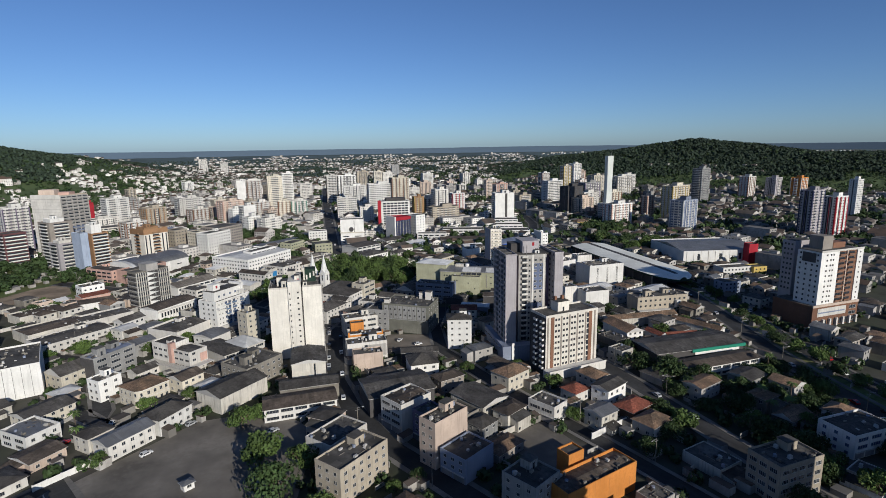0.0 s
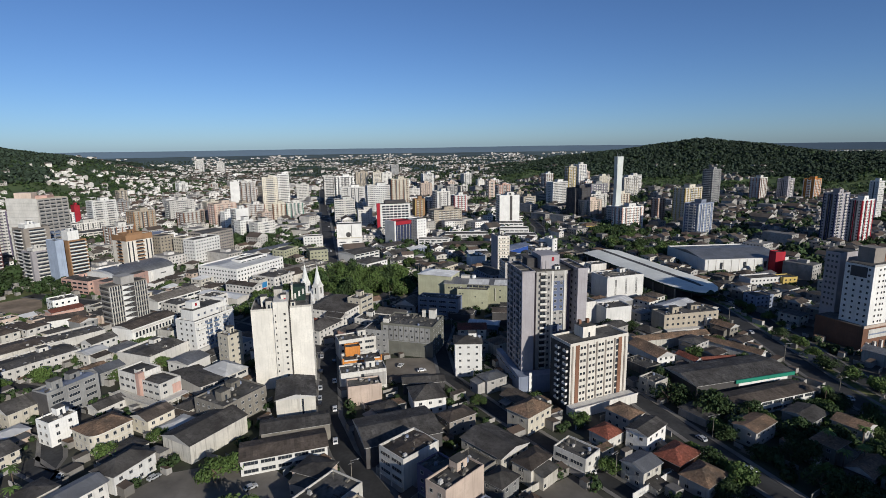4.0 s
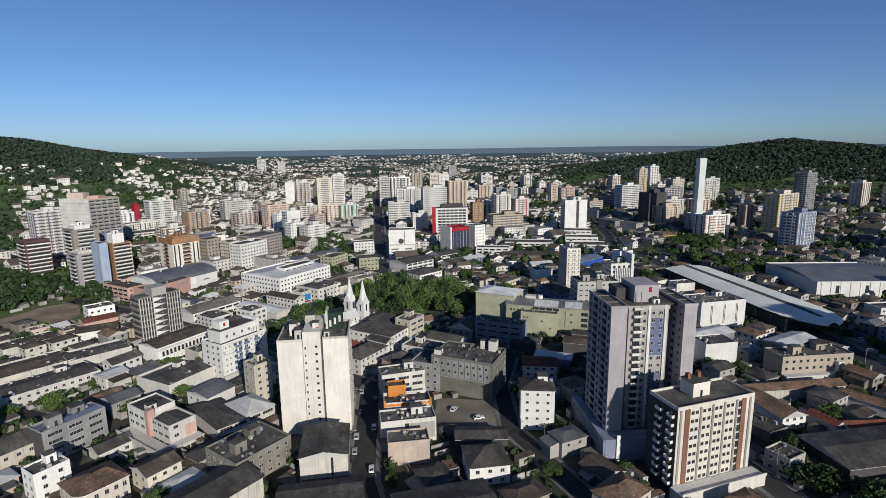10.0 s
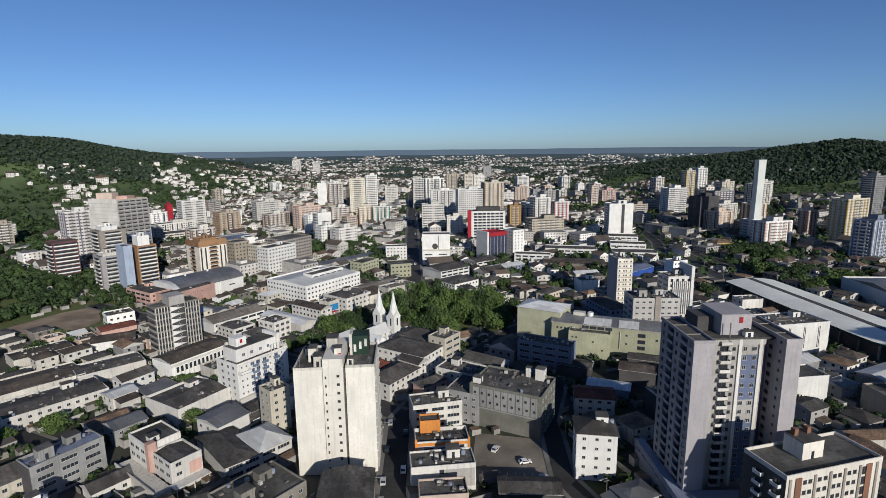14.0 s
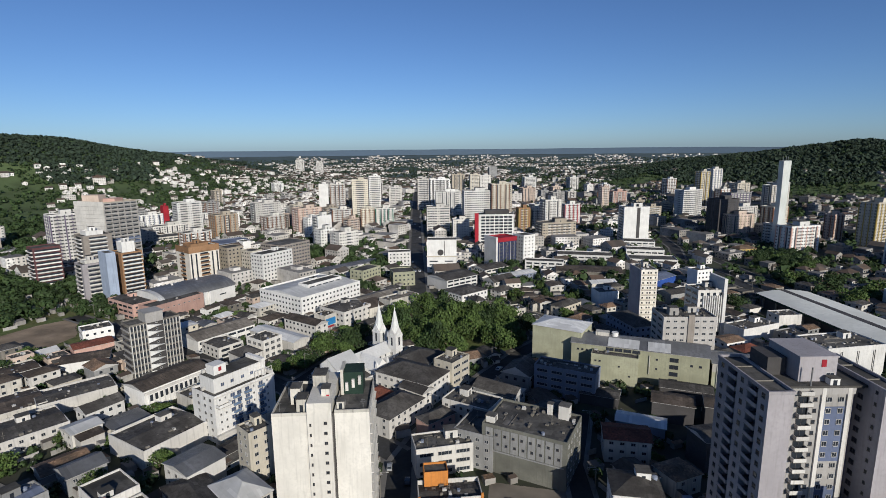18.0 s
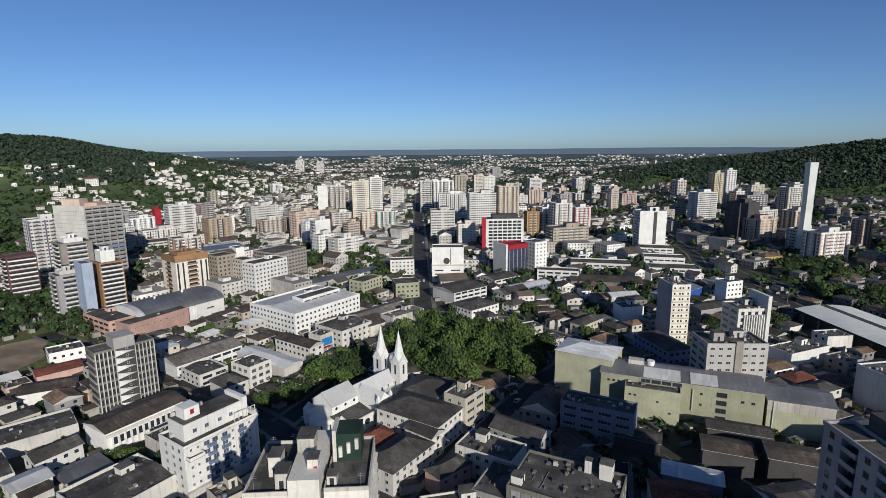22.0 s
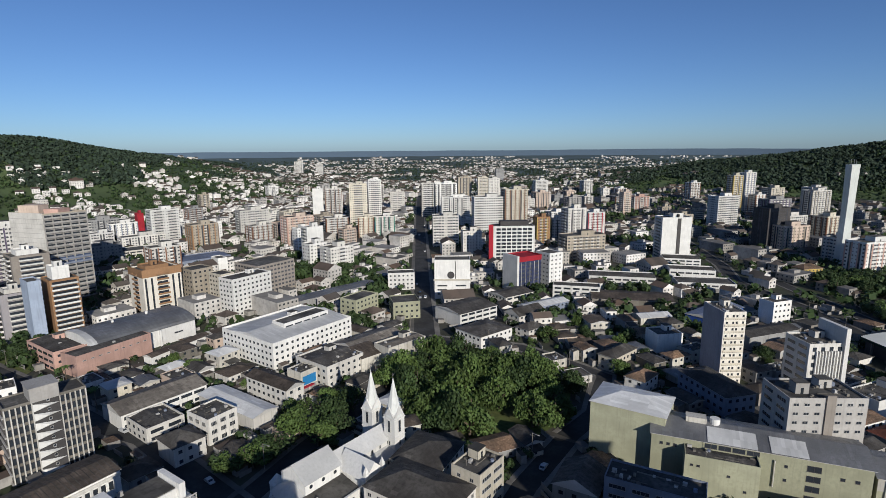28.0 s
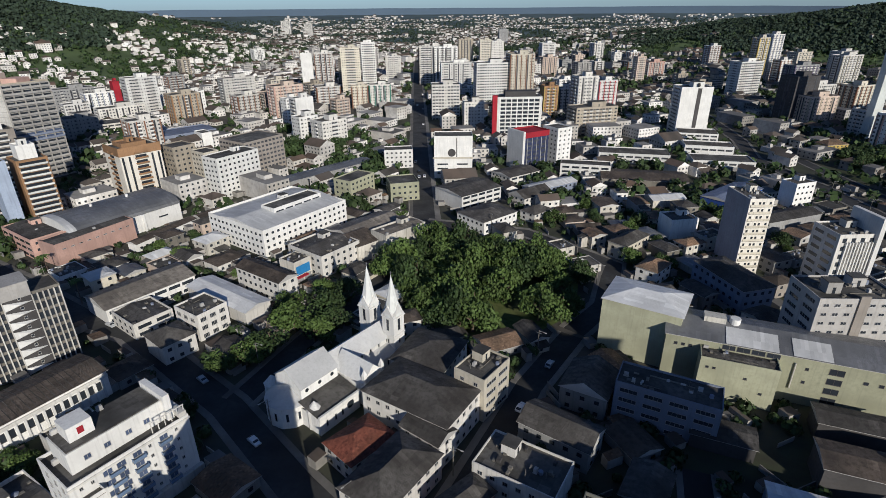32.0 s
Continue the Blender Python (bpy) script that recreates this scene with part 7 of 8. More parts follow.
# ---- the rest of the town: joined houses by district ----
def district(name, label, spots, paint=FAR_WALL, flat=FAR_LIGHT):
    s = Shape()
    for x, y, w, d, h, yaw, kind, two in spots:
        z = ground_z(x, y) - 1.0
        h += 1.0
        c, n = math.cos(radians(yaw)), math.sin(radians(yaw))

        def at(u, v, t):
            return (x + u * c - v * n, y + u * n + v * c, z + t)
        a, b = w / 2, d / 2
        q = [(-a, -b), (a, -b), (a, b), (-a, b)]
        k = len(s.v)
        s.v += [at(u, v, 0) for u, v in q] + [at(u, v, h) for u, v in q]
        s.f += [(k + i, k + (i + 1) % 4, k + 4 + (i + 1) % 4, k + 4 + i) for i in range(4)]
        s.m += [0] * 4
        if kind == 0:
            s.face([at(u, v, h) for u, v in q], 2)
            if two:
                k = len(s.v)
                e = [(-a * .4, -b * .3), (a * .2, -b * .3), (a * .2, b * .4), (-a * .4, b * .4)]
                s.v += [at(u, v, h) for u, v in e] + [at(u, v, h + 2.4) for u, v in e]
                s.f += [(k + i, k + (i + 1) % 4, k + 4 + (i + 1) % 4, k + 4 + i) for i in range(4)] + [(k + 4, k + 5, k + 6, k + 7)]
                s.m += [0] * 4 + [2]
        else:
            o, r = 0.5, 0.25 * min(w, d) + 0.3
            a, b = a + o, b + o
            if w >= d:
                g = max(0.1, a - (b if kind == 2 else 0))
                p0, p1 = at(-g, 0, h + r), at(g, 0, h + r)
                s.face([at(-a, -b, h), at(a, -b, h), p1, p0], 1)
                s.face([at(a, b, h), at(-a, b, h), p0, p1], 1)
                s.face([at(a, -b, h), at(a, b, h), p1], 1 if kind == 2 else 0)
                s.face([at(-a, b, h), at(-a, -b, h), p0], 1 if kind == 2 else 0)
            else:
                g = max(0.1, b - (a if kind == 2 else 0))
                p0, p1 = at(0, -g, h + r), at(0, g, h + r)
                s.face([at(a, -b, h), at(a, b, h), p1, p0], 1)
                s.face([at(-a, b, h), at(-a, -b, h), p0, p1], 1)
                s.face([at(-a, -b, h), at(a, -b, h), p0], 1 if kind == 2 else 0)
                s.face([at(a, b, h), at(-a, b, h), p1], 1 if kind == 2 else 0)
            a, b = a - o, b - o
        if math.hypot(x, y) < 1300:
            for side, length in ((0, w), (1, d)):
                cols = int(length / 3)
                for row in range(int((h - 1) / 2.8)):
                    for i in range(cols):
                        u = (i + .5) * length / cols - length / 2
                        lo, hi = 1.0 + row * 2.9 + 0.9, 1.0 + row * 2.9 + 2.1
                        if side == 0:
                            s.face([at(u - .6, -b - .04, lo), at(u + .6, -b - .04, lo), at(u + .6, -b - .04, hi), at(u - .6, -b - .04, hi)], 3)
                        else:
                            s.face([at(-a - .04, u + .6, lo), at(-a - .04, u - .6, lo), at(-a - .04, u - .6, hi), at(-a - .04, u + .6, hi)], 3)
    tagged(new(name, s.mesh(name, paint, FAR_ROOF, flat, GLASS)), label, "houses", kind="stuff")


def hilly(x, y):
    return ground_z(x, y) > (44 if x > 0 else 78) and math.hypot(x, y) < 2100


random.seed(8)
scatter = random.Random(81)
spots = {}
FAR_CELLS = set()
for _ in range(29000):
    y = 300 + 1250 * random.random() ** 0.8
    x = random.uniform(-0.95, 1.25) * (y + 120)
    if not seen(x, y, 1.03) or hilly(x, y) or (y < 520 and abs(x) < 330):
        continue
    high = ground_z(x, y)
    slope = noise.noise(Vector((x / 110, y / 110, 3)))
    if high > 6 and (slope > -0.12 if x > 0 else scatter.random() < min(0.97, 0.60 + 0.6 * slope + 0.003 * high)):
        continue
    if noise.noise(Vector((x / 70, y / 70, 9))) > (0.42 if x < 190 else 0.12):
        continue
    yaw = zone_turn(x, y) + random.choice((0, 90)) + random.uniform(-4, 4)
    big = random.random() < ((0.6 if abs(x) < 330 and y < 900 else 0.35) if high < 4 else 0.06)
    w, d = (random.uniform(13, 32), random.uniform(11, 20)) if big else (random.uniform(8, 13), random.uniform(7, 11))
    cell = (int(x // 11.5), int(y // 11.5))
    near = [(cell[0] + i, cell[1] + j) for i in (-1, 0, 1) for j in (-1, 0, 1)]
    if (cell in FAR_CELLS) or (big and any(c in FAR_CELLS for c in near)) or not free(x, y, w, d, yaw, 0.0):
        continue
    FAR_CELLS.update(near if big else [cell])
    h = random.choice((6, 7, 9, 12)) if big else random.choice((3.4, 3.6, 6.2, 6.4))
    kind = random.choice((0, 0, 0, 1)) if big else random.choice((0, 0, 1, 2, 1))
    spots.setdefault("houses_left" if x < -60 else "houses_middle" if x < 260 else "houses_right", []).append((x, y, w, d, h, yaw, kind, random.random() < .5))
for name, some in spots.items():
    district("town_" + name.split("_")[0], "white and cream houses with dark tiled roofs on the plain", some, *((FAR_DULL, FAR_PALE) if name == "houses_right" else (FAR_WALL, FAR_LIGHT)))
random.seed(9)
spots = []
for _ in range(34000):
    y = 1500 + 3000 * random.random() ** 1.15
    x = random.uniform(-0.9, 1.2) * y
    if hilly(x, y) or math.hypot(x, y) > 4250 or noise.noise(Vector((x / 260, y / 200, 5))) > 0.06 - (0.25 if x < -900 else 0):
        continue
    if math.hypot(x, y) > 3000 and random.random() > 0.55:
        continue
    k = 1.0
    spots.append((x, y, random.uniform(9, 17) * k, random.uniform(8, 12) * k, random.choice((3.4, 3.6, 3.6, 4, 6, 12 if random.random() < .2 else 6)), random.uniform(0, 90), random.choice((0, 1, 2)), False))
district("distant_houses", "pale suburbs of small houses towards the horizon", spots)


# ---- trees ----
def crown_mesh(name, seed, count, leaf, mat, flat=0.75):
    """A crown of many leaf sprays in uneven clumps, about 1 m in radius, its foot at the origin."""
    rng = np.random.default_rng(seed)
    blobs = [(0, 0, 0.95, 0.62)] + [(0.62 * math.cos(a), 0.62 * math.sin(a), 0.72 + 0.35 * rng.random(), 0.34 + 0.2 * rng.random())
                                    for a in rng.random(7) * 6.28] + [(0.3 * rng.normal(), 0.3 * rng.normal(), 1.35, 0.36) for _ in range(2)]
    v, f = [], []
    for _ in range(count):
        bx, by, bz, br = blobs[rng.integers(len(blobs))]
        n = rng.normal(size=3)
        n /= np.linalg.norm(n)
        r = br * (0.75 + 0.35 * rng.random())
        p = np.array([bx, by, bz * flat]) + n * r * np.array([1, 1, flat])
        t = np.cross(n + 0.7 * rng.normal(size=3), rng.normal(size=3))
        t /= np.linalg.norm(t)
        u = np.cross(t, n + 0.5 * rng.normal(size=3))
        u /= np.linalg.norm(u)
        a, b = leaf * (0.7 + 0.7 * rng.random()), leaf * (0.5 + 0.5 * rng.random())
        k = len(v)
        v += [tuple(p - t * a), tuple(p - u * b + n * leaf * .2), tuple(p + t * a), tuple(p + u * b + n * leaf * .2)]
        f.append((k, k + 1, k + 2, k + 3))
    me = bpy.data.meshes.new(name)
    me.from_pydata(v, [], f)
    me.materials.append(mat)
    return me


def trunk_mesh():
    s = Shape()

    def limb(p, q, r0, r1, n=7):
        p, q = Vector(p), Vector(q)
        t = (q - p).normalized()
        a = t.orthogonal().normalized()
        b = t.cross(a)
        lo = [tuple(p + r0 * (a * math.cos(6.283 * k / n) + b * math.sin(6.283 * k / n))) for k in range(n)]
        hi = [tuple(q + r1 * (a * math.cos(6.283 * k / n) + b * math.sin(6.283 * k / n))) for k in range(n)]
        for k in range(n):
            s.face([lo[k], lo[(k + 1) % n], hi[(k + 1) % n], hi[k]])
    limb((0, 0, -0.2), (0.02, 0.01, 0.45), 0.075, 0.055)
    for a in (0.3, 1.7, 3.0, 4.4, 5.5):
        limb((0.02, 0.01, 0.4), (0.45 * math.cos(a), 0.45 * math.sin(a), 0.85), 0.04, 0.015, 5)
    limb((0.02, 0.01, 0.4), (0.05, -0.04, 1.1), 0.045, 0.015, 5)
    return s.mesh("trunk", TRUNK)


CROWNS = [(kind, crown_mesh("crown", 20 + k, 1250, 0.07, LEAF[kind])) for k, kind in enumerate(("mid", "dark", "light", "mid", "dark", "mid"))]
STEM = trunk_mesh()
TREE_SAY = {"mid": "broad green street tree with a full crown", "dark": "dark green spreading tree with dense leaves", "light": "light green young tree with a loose crown"}


def tree(x, y, r, kind=None, group="", stretch=1.0):
    k = random.randrange(len(CROWNS)) if kind is None else random.choice([i for i, c in enumerate(CROWNS) if c[0] == kind])
    root = thing("tree", x, y, random.uniform(0, 360), TREE_SAY[CROWNS[k][0]], "tree", group, z=ground_z(x, y))
    root.scale = (r, r, r * stretch * random.uniform(0.9, 1.15))
    part("trunk", STEM, root)
    part("crown", CROWNS[k][1], root)


def palm(x, y, h=9.0):
    root = thing("palm_tree", x, y, random.uniform(0, 360), "tall palm tree with drooping green fronds", "tree")

    def make():
        s = Shape()
        rng = np.random.default_rng(3)
        for k in range(16):
            a, lift = k * 0.393 + 0.1 * rng.normal(), rng.uniform(0.1, 0.9)
            pts = [(t * 2.6 * math.cos(a), t * 2.6 * math.sin(a), lift * t * 2 - 1.9 * t * t) for t in np.linspace(0, 1, 6)]
            for (p, q), wd in zip(zip(pts, pts[1:]), (.12, .3, .38, .3, .12)):
                n = (-math.sin(a) * wd, math.cos(a) * wd, 0)
                s.face([(p[0] - n[0], p[1] - n[1], p[2] - wd * .5), (q[0] - n[0], q[1] - n[1], q[2] - wd * .5), q, p])
                s.face([p, q, (q[0] + n[0], q[1] + n[1], q[2] - wd * .5), (p[0] + n[0], p[1] + n[1], p[2] - wd * .5)])
        return s.mesh("fronds", LEAF["mid"])
    part("trunk", once(("palm", h), lambda: Shape().prism(circle(0.18, 8), 0, h).mesh("trunk", TRUNK)), root)
    part("fronds", once("fronds", make), root, loc=(0, 0, h))


random.seed(21)
BANK = [(-262, 404), (-240, 470), (-204, 462), (-196, 404)]
SQUARE = LOTS[3]
count = 0
while count < 70:
    x, y = random.uniform(-36, 68), random.uniform(382, 496)
    if inside(x, y, SQUARE) and not built(x, y, 2.0):
        tree(x, y, random.uniform(4.5, 9.5), random.choice(("mid", "dark", "mid", "light")), "trees of the square", random.uniform(1.0, 1.5))
        count += 1
for x, y, r, kind in ((-58, 388, 7, "dark"), (-52, 400, 8, "mid"), (-63, 380, 6, "mid"), (-45, 412, 8, "dark"), (-70, 378, 5, "mid"), (-38, 402, 6.5, "dark"), (-56, 413, 6, "mid"), (-44, 393, 6.5, "mid"), (-36, 420, 7, "dark"), (-48, 424, 6, "mid"),
                      (-32, 176, 8.0, "mid"), (-24, 152, 8.5, "dark"), (-18, 168, 6.0, "mid"), (-36, 205, 5.0, "mid"), (-42, 200, 6.0, "mid"), (-82, 222, 4.5, "light"), (-12, 140, 6.5, "mid"),
                      (-88, 300, 5.0, "mid"), (-104, 291, 5.0, "light"), (-118, 300, 5, "mid"), (-93, 284, 6.0, "mid"), (-140, 300, 5, "light"), (-152, 292, 4.5, "mid"), (-96, 352, 4, "light"), (-82, 352, 4.5, "mid"), (-104, 338, 4, "light"),
                      (131, 218, 7.5, "dark"), (140, 205, 7.5, "dark"), (146, 218, 6, "dark"), (150, 196, 6.5, "dark"), (137, 232, 6, "dark"), (170, 258, 5, "mid"), (177, 262, 5.5, "mid"), (172, 268, 5, "dark"), (182, 256, 4.5, "dark"), (140, 190, 5, "dark"), (176, 186, 5, "mid"), (186, 180, 6, "dark"), (168, 176, 6, "dark"),
                      (95, 172, 4.5, "light"), (84, 178, 4.0, "light"), (100, 152, 5, "dark"), (118, 140, 5, "dark"), (122, 126, 4.5, "dark"), (150, 140, 7, "dark"), (142, 156, 6, "dark"), (160, 158, 7, "dark"),
                      (60, 246, 3.6, "mid"), (54, 232, 3.5, "mid"), (150, 306, 4.5, "dark"), (162, 300, 4.5, "dark"), (-90, 418, 3.5, "mid"), (-100, 452, 4.5, "mid"), (-120, 462, 4.5, "light"), (-132, 470, 4, "light"),
                      (82, 452, 6, "mid"), (95, 444, 5, "dark"), (70, 470, 6, "mid"), (95, 486, 5, "mid"), (60, 500, 6, "mid"), (82, 520, 5, "light"), (120, 500, 6, "dark"), (148, 500, 7, "mid"), (160, 470, 6, "dark"),
                      (200, 470, 7, "dark"), (272, 470, 9, "mid"), (280, 500, 9, "dark"), (295, 485, 8, "mid"), (300, 520, 9, "dark"), (275, 530, 8, "mid"), (293, 598, 9, "dark"), (304, 592, 9, "mid"), (314, 598, 8, "dark"), (322, 582, 8, "mid"), (300, 580, 8, "dark"), (284, 588, 7, "dark"), (312, 570, 7, "mid"),
                      (308, 492, 9, "mid"), (316, 482, 8, "mid"), (176, 536, 7, "dark"), (186, 545, 6, "mid"), (-138, 296, 3.5, "mid"), (-144, 302, 3, "light"), (-149, 308, 3.2, "mid"), (-155, 314, 3, "light"), (-132, 318, 3.6, "mid"), (-126, 325, 3, "dark"), (-115, 343, 3.4, "light"), (-112, 348, 3.2, "mid"), (-104, 360, 3.2, "light"), (-91, 332, 4.5, "dark"), (-138, 317, 4, "mid"), (-202, 378, 6, "dark"), (-201, 386, 6, "mid"), (-196, 391, 5, "mid"), (-186, 392, 4, "dark"), (-205, 398, 5, "mid")):
    if not built(x, y, -1.0):
        tree(x, y, r, kind)
for k in range(26):
    t = k / 25
    y = 140 + 330 * t
    x = 206 + 16 * min(1, max(0, (y - 150) / 130)) + (20 if y > 280 else 8) * min(1, max(0, (y - 230) / 60)) + random.uniform(-2, 2)
    tree(x + 8, y, random.uniform(3.4, 5.6), random.choice(("mid", "mid", "light", "dark")), "trees along the avenue")
for k in range(46):
    x, y = random.uniform(-420, -195), random.uniform(400, 600)
    if inside(x, y, LOTS[4]) and not built(x, y, 1) and not inside(x, y, BANK):
        tree(x, y, random.uniform(5, 8), random.choice(("dark", "dark", "mid")), "trees on the wooded slope")
blocks = []
for x0, x1, y0, y1, many in ((-225, -140, 560, 700, 46), (-80, -40, 575, 655, 34), (290, 340, 570, 640, 40), (262, 330, 470, 540, 40), (60, 150, 470, 600, 40)):
    for k in range(many):
        x, y = random.uniform(x0, x1), random.uniform(y0, y1)
        if not built(x, y, 1.5) and not near_road(x, y, 2):
            blocks.append((x, y, 0.6, random.uniform(3.6, 6)))
for k in range(330):
    y = random.uniform(640, 1050)
    blocks.append((random.uniform(-0.97, -0.71) * (y - 130), y, 1.5, random.uniform(4.0, 7.5)))
blocks = [q for q in blocks if not built(q[0], q[1], 1.0)]
for k in range(44):
    blocks.append((random.uniform(-120, -76), random.uniform(642, 688), 1.5, random.uniform(4.5, 7.0)))
n = 0
for _ in range(600):
    x, y = random.uniform(112, 196), random.uniform(112, 205)
    if n < 62 and not built(x, y, 1.0) and not near_road(x, y, 1.0):
        tree(x, y, random.uniform(3.5, 6.5), random.choice(("dark", "dark", "mid")))
        n += 1
n = 0
for _ in range(4000):
    x, y = random.uniform(-300, 300), random.uniform(115, 520)
    if n < 70 and seen(x, y, 1.0) and not built(x, y, 1.2) and not near_road(x, y, 0.5) and not any(inside(x, y, p) for p in LOTS):
        tree(x, y, random.uniform(2.0, 4.4))
        n += 1
for x, y in ((160, 172), (166, 164), (172, 170), (157, 163), (188, 200), (-101, 204), (-97, 196), (-140, 420), (-170, 446)):
    palm(x, y, random.uniform(7, 11))


def wood(name, label, places, seed, leaves=16, mat=FOREST):
    """Many far trees in one mesh: each a loose heap of leaf sprays."""
    rng = np.random.default_rng(seed)
    places = np.array(places)
    m = len(places)
    n = rng.normal(size=(m, leaves, 3))
    n /= np.linalg.norm(n, axis=2, keepdims=True)
    r = places[:, None, 3:4]
    p = places[:, None, :3] + n * r * rng.uniform(0.55, 1.0, (m, leaves, 1)) * np.array([1, 1, 0.8]) + np.array([0, 0, 1]) * r * 0.75
    t = np.cross(n + 0.35 * rng.normal(size=n.shape), rng.normal(size=n.shape))
    t /= np.linalg.norm(t, axis=2, keepdims=True)
    u = np.cross(t, n)
    size = r * rng.uniform(0.35, 0.62, (m, leaves, 1)) * min(1.0, (16 / leaves) ** 0.4)
    quad = np.stack([p - t * size, p - u * size * .8, p + t * size, p + u * size * .8], axis=2).reshape(-1, 3)
    k = len(quad) // 4
    me = bpy.data.meshes.new(name)
    me.vertices.add(len(quad))
    me.vertices.foreach_set("co", quad.ravel())
    me.loops.add(4 * k)
    me.loops.foreach_set("vertex_index", np.arange(4 * k))
    me.polygons.add(k)
    me.polygons.foreach_set("loop_start", np.arange(0, 4 * k, 4))
    me.materials.append(mat)
    me.update()
    tagged(new(name, me), label, "trees", kind="stuff")


random.seed(31)
hill, town, plain = [], [], []
while len(hill) < 25000:
    x, y = random.uniform(-1700, 1700), random.uniform(600, 2100)
    z = ground_z(x, y)
    if z > 18 and seen(x, y) and z > (22 if x > 0 else 64) + (34 if x > 0 else 60) * noise.noise(Vector((x / 130, y / 130, 1))):
        hill.append((x, y, z, random.uniform(3.6, 6.8)))
while len(town) < 11500:
    y = 300 + 1400 * random.random() ** 0.9
    x = random.uniform(-0.95, 1.25) * (y + 100)
    if seen(x, y) and not (y < 520 and abs(x) < 330) and not built(x, y, 2.0) and (int(x // 11.5), int(y // 11.5)) not in FAR_CELLS and not near_road(x, y, 1):
        town.append((x, y, ground_z(x, y) + 1.0, random.uniform(2.4, 5.2)))
while len(plain) < 20000:
    y = 1500 + 3100 * random.random() ** 1.1
    x = random.uniform(-0.95, 1.2) * y
    if math.hypot(x, y) < 4000:
        plain.append((x, y, ground_z(x, y) - 1, random.uniform(4, 7)))
SOIL = patch("soil_bank", [(-254, 418), (-240, 452), (-226, 466), (-212, 450), (-203, 432), (-206, 414), (-226, 408)], SAND, "bare reddish soil bank below the woodland", 0.07)
grove, gardens = [], []
while len(grove) < 330:
    x, y = random.uniform(-420, -190), random.uniform(400, 602)
    if inside(x, y, LOTS[4]) and not inside(x, y, BANK) and not built(x, y, 1) and noise.noise(Vector((x / 30, y / 30, 4))) < 0.35:
        grove.append((x, y, 0.5, random.uniform(3.0, 5.5)))
for _ in range(30000):
    x, y = random.uniform(-330, 330), random.uniform(112, 525)
    if len(gardens) < 1250 and seen(x, y, 1.0) and not built(x, y, 0.4) and not near_road(x, y, 0.2) and not any(inside(x, y, p) for p in LOTS):
        gardens.append((x, y, -0.3, random.uniform(1.1, 2.9)))
wood("park_trees", "round green trees of small parks between the blocks", blocks, 6, 150, LEAF["dark"])
wood("grove", "thick green woodland on the slope beside the flats", grove, 4, 120, LEAF["dark"])
wood("garden_shrubs", "green shrubs and small garden trees in the yards", gardens, 5, 70, LEAF["dark"])
wood("forest", "dense dark green forest covering the hills", hill, 1, 11)
wood("town_trees", "green garden and street trees among distant houses", town, 2, 12, LEAF["dark"])
wood("distant_woods", "dark woods on the plain towards the horizon", plain, 3, 7)


# ---- cars, lamps and poles ----
def car_shape(colour):
    s = Shape()
    prof = [(-2.1, 0.35), (2.1, 0.35), (2.15, 0.75), (1.2, 0.92), (0.55, 1.42), (-1.2, 1.45), (-1.95, 0.95), (-2.15, 0.85)]
    for y, flip in ((-0.86, False), (0.86, True)):
        ring = [(x, y, z) for x, z in prof]
        s.face(ring[::-1] if flip else ring)
    for (x0, z0), (x1, z1) in zip(prof, prof[1:] + prof[:1]):
        s.face([(x0, 0.86, z0), (x1, 0.86, z1), (x1, -0.86, z1), (x0, -0.86, z0)])
    return s.mesh("body", CAR[colour])


def car_glass():
    panes = [[(1.16, -.72, .97), (1.16, .72, .97), (.6, .68, 1.4), (.6, -.68, 1.4)], [(-1.26, -.68, 1.43), (-1.26, .68, 1.43), (-1.9, .72, 1.0), (-1.9, -.72, 1.0)]]
    for e in (-1, 1):
        q = [(-1.5, e * .875, .95), (.95, e * .875, .95), (.5, e * .875, 1.36), (-1.15, e * .875, 1.38)]
        panes.append(q if e < 0 else q[::-1])
    out = []
    for q in panes:
        s = Shape()
        s.face(q)
        out.append(s.mesh("window", GLASS))
    return out


def wheel_shape():
    s = Shape()
    a, b = [(0.32 * math.cos(t), -0.1, 0.32 * math.sin(t)) for t in np.linspace(0, 6.283, 13)[:-1]], None
    b = [(x, 0.1, z) for x, _, z in a]
    s.face(a)
    s.face(b[::-1])
    for k in range(12):
        s.face([a[k], b[k], b[(k + 1) % 12], a[(k + 1) % 12]])
    return s.mesh("wheel", TYRE)


BODY, PANES, WHEEL = {c: car_shape(c) for c in CAR}, car_glass(), wheel_shape()


def car(x, y, yaw, colour):
    root = thing("car", x, y, yaw, f"{colour} hatchback car parked on the asphalt", "car", z=0.07)
    part("body", BODY[colour], root)
    [part("window", p, root) for p in (PANES if y < 300 else PANES[:2])]
    for u in (-1.35, 1.35):
        for v in (-0.8, 0.8):
            if y < 330:
                part("wheel", WHEEL, root, loc=(u, v, 0.32))


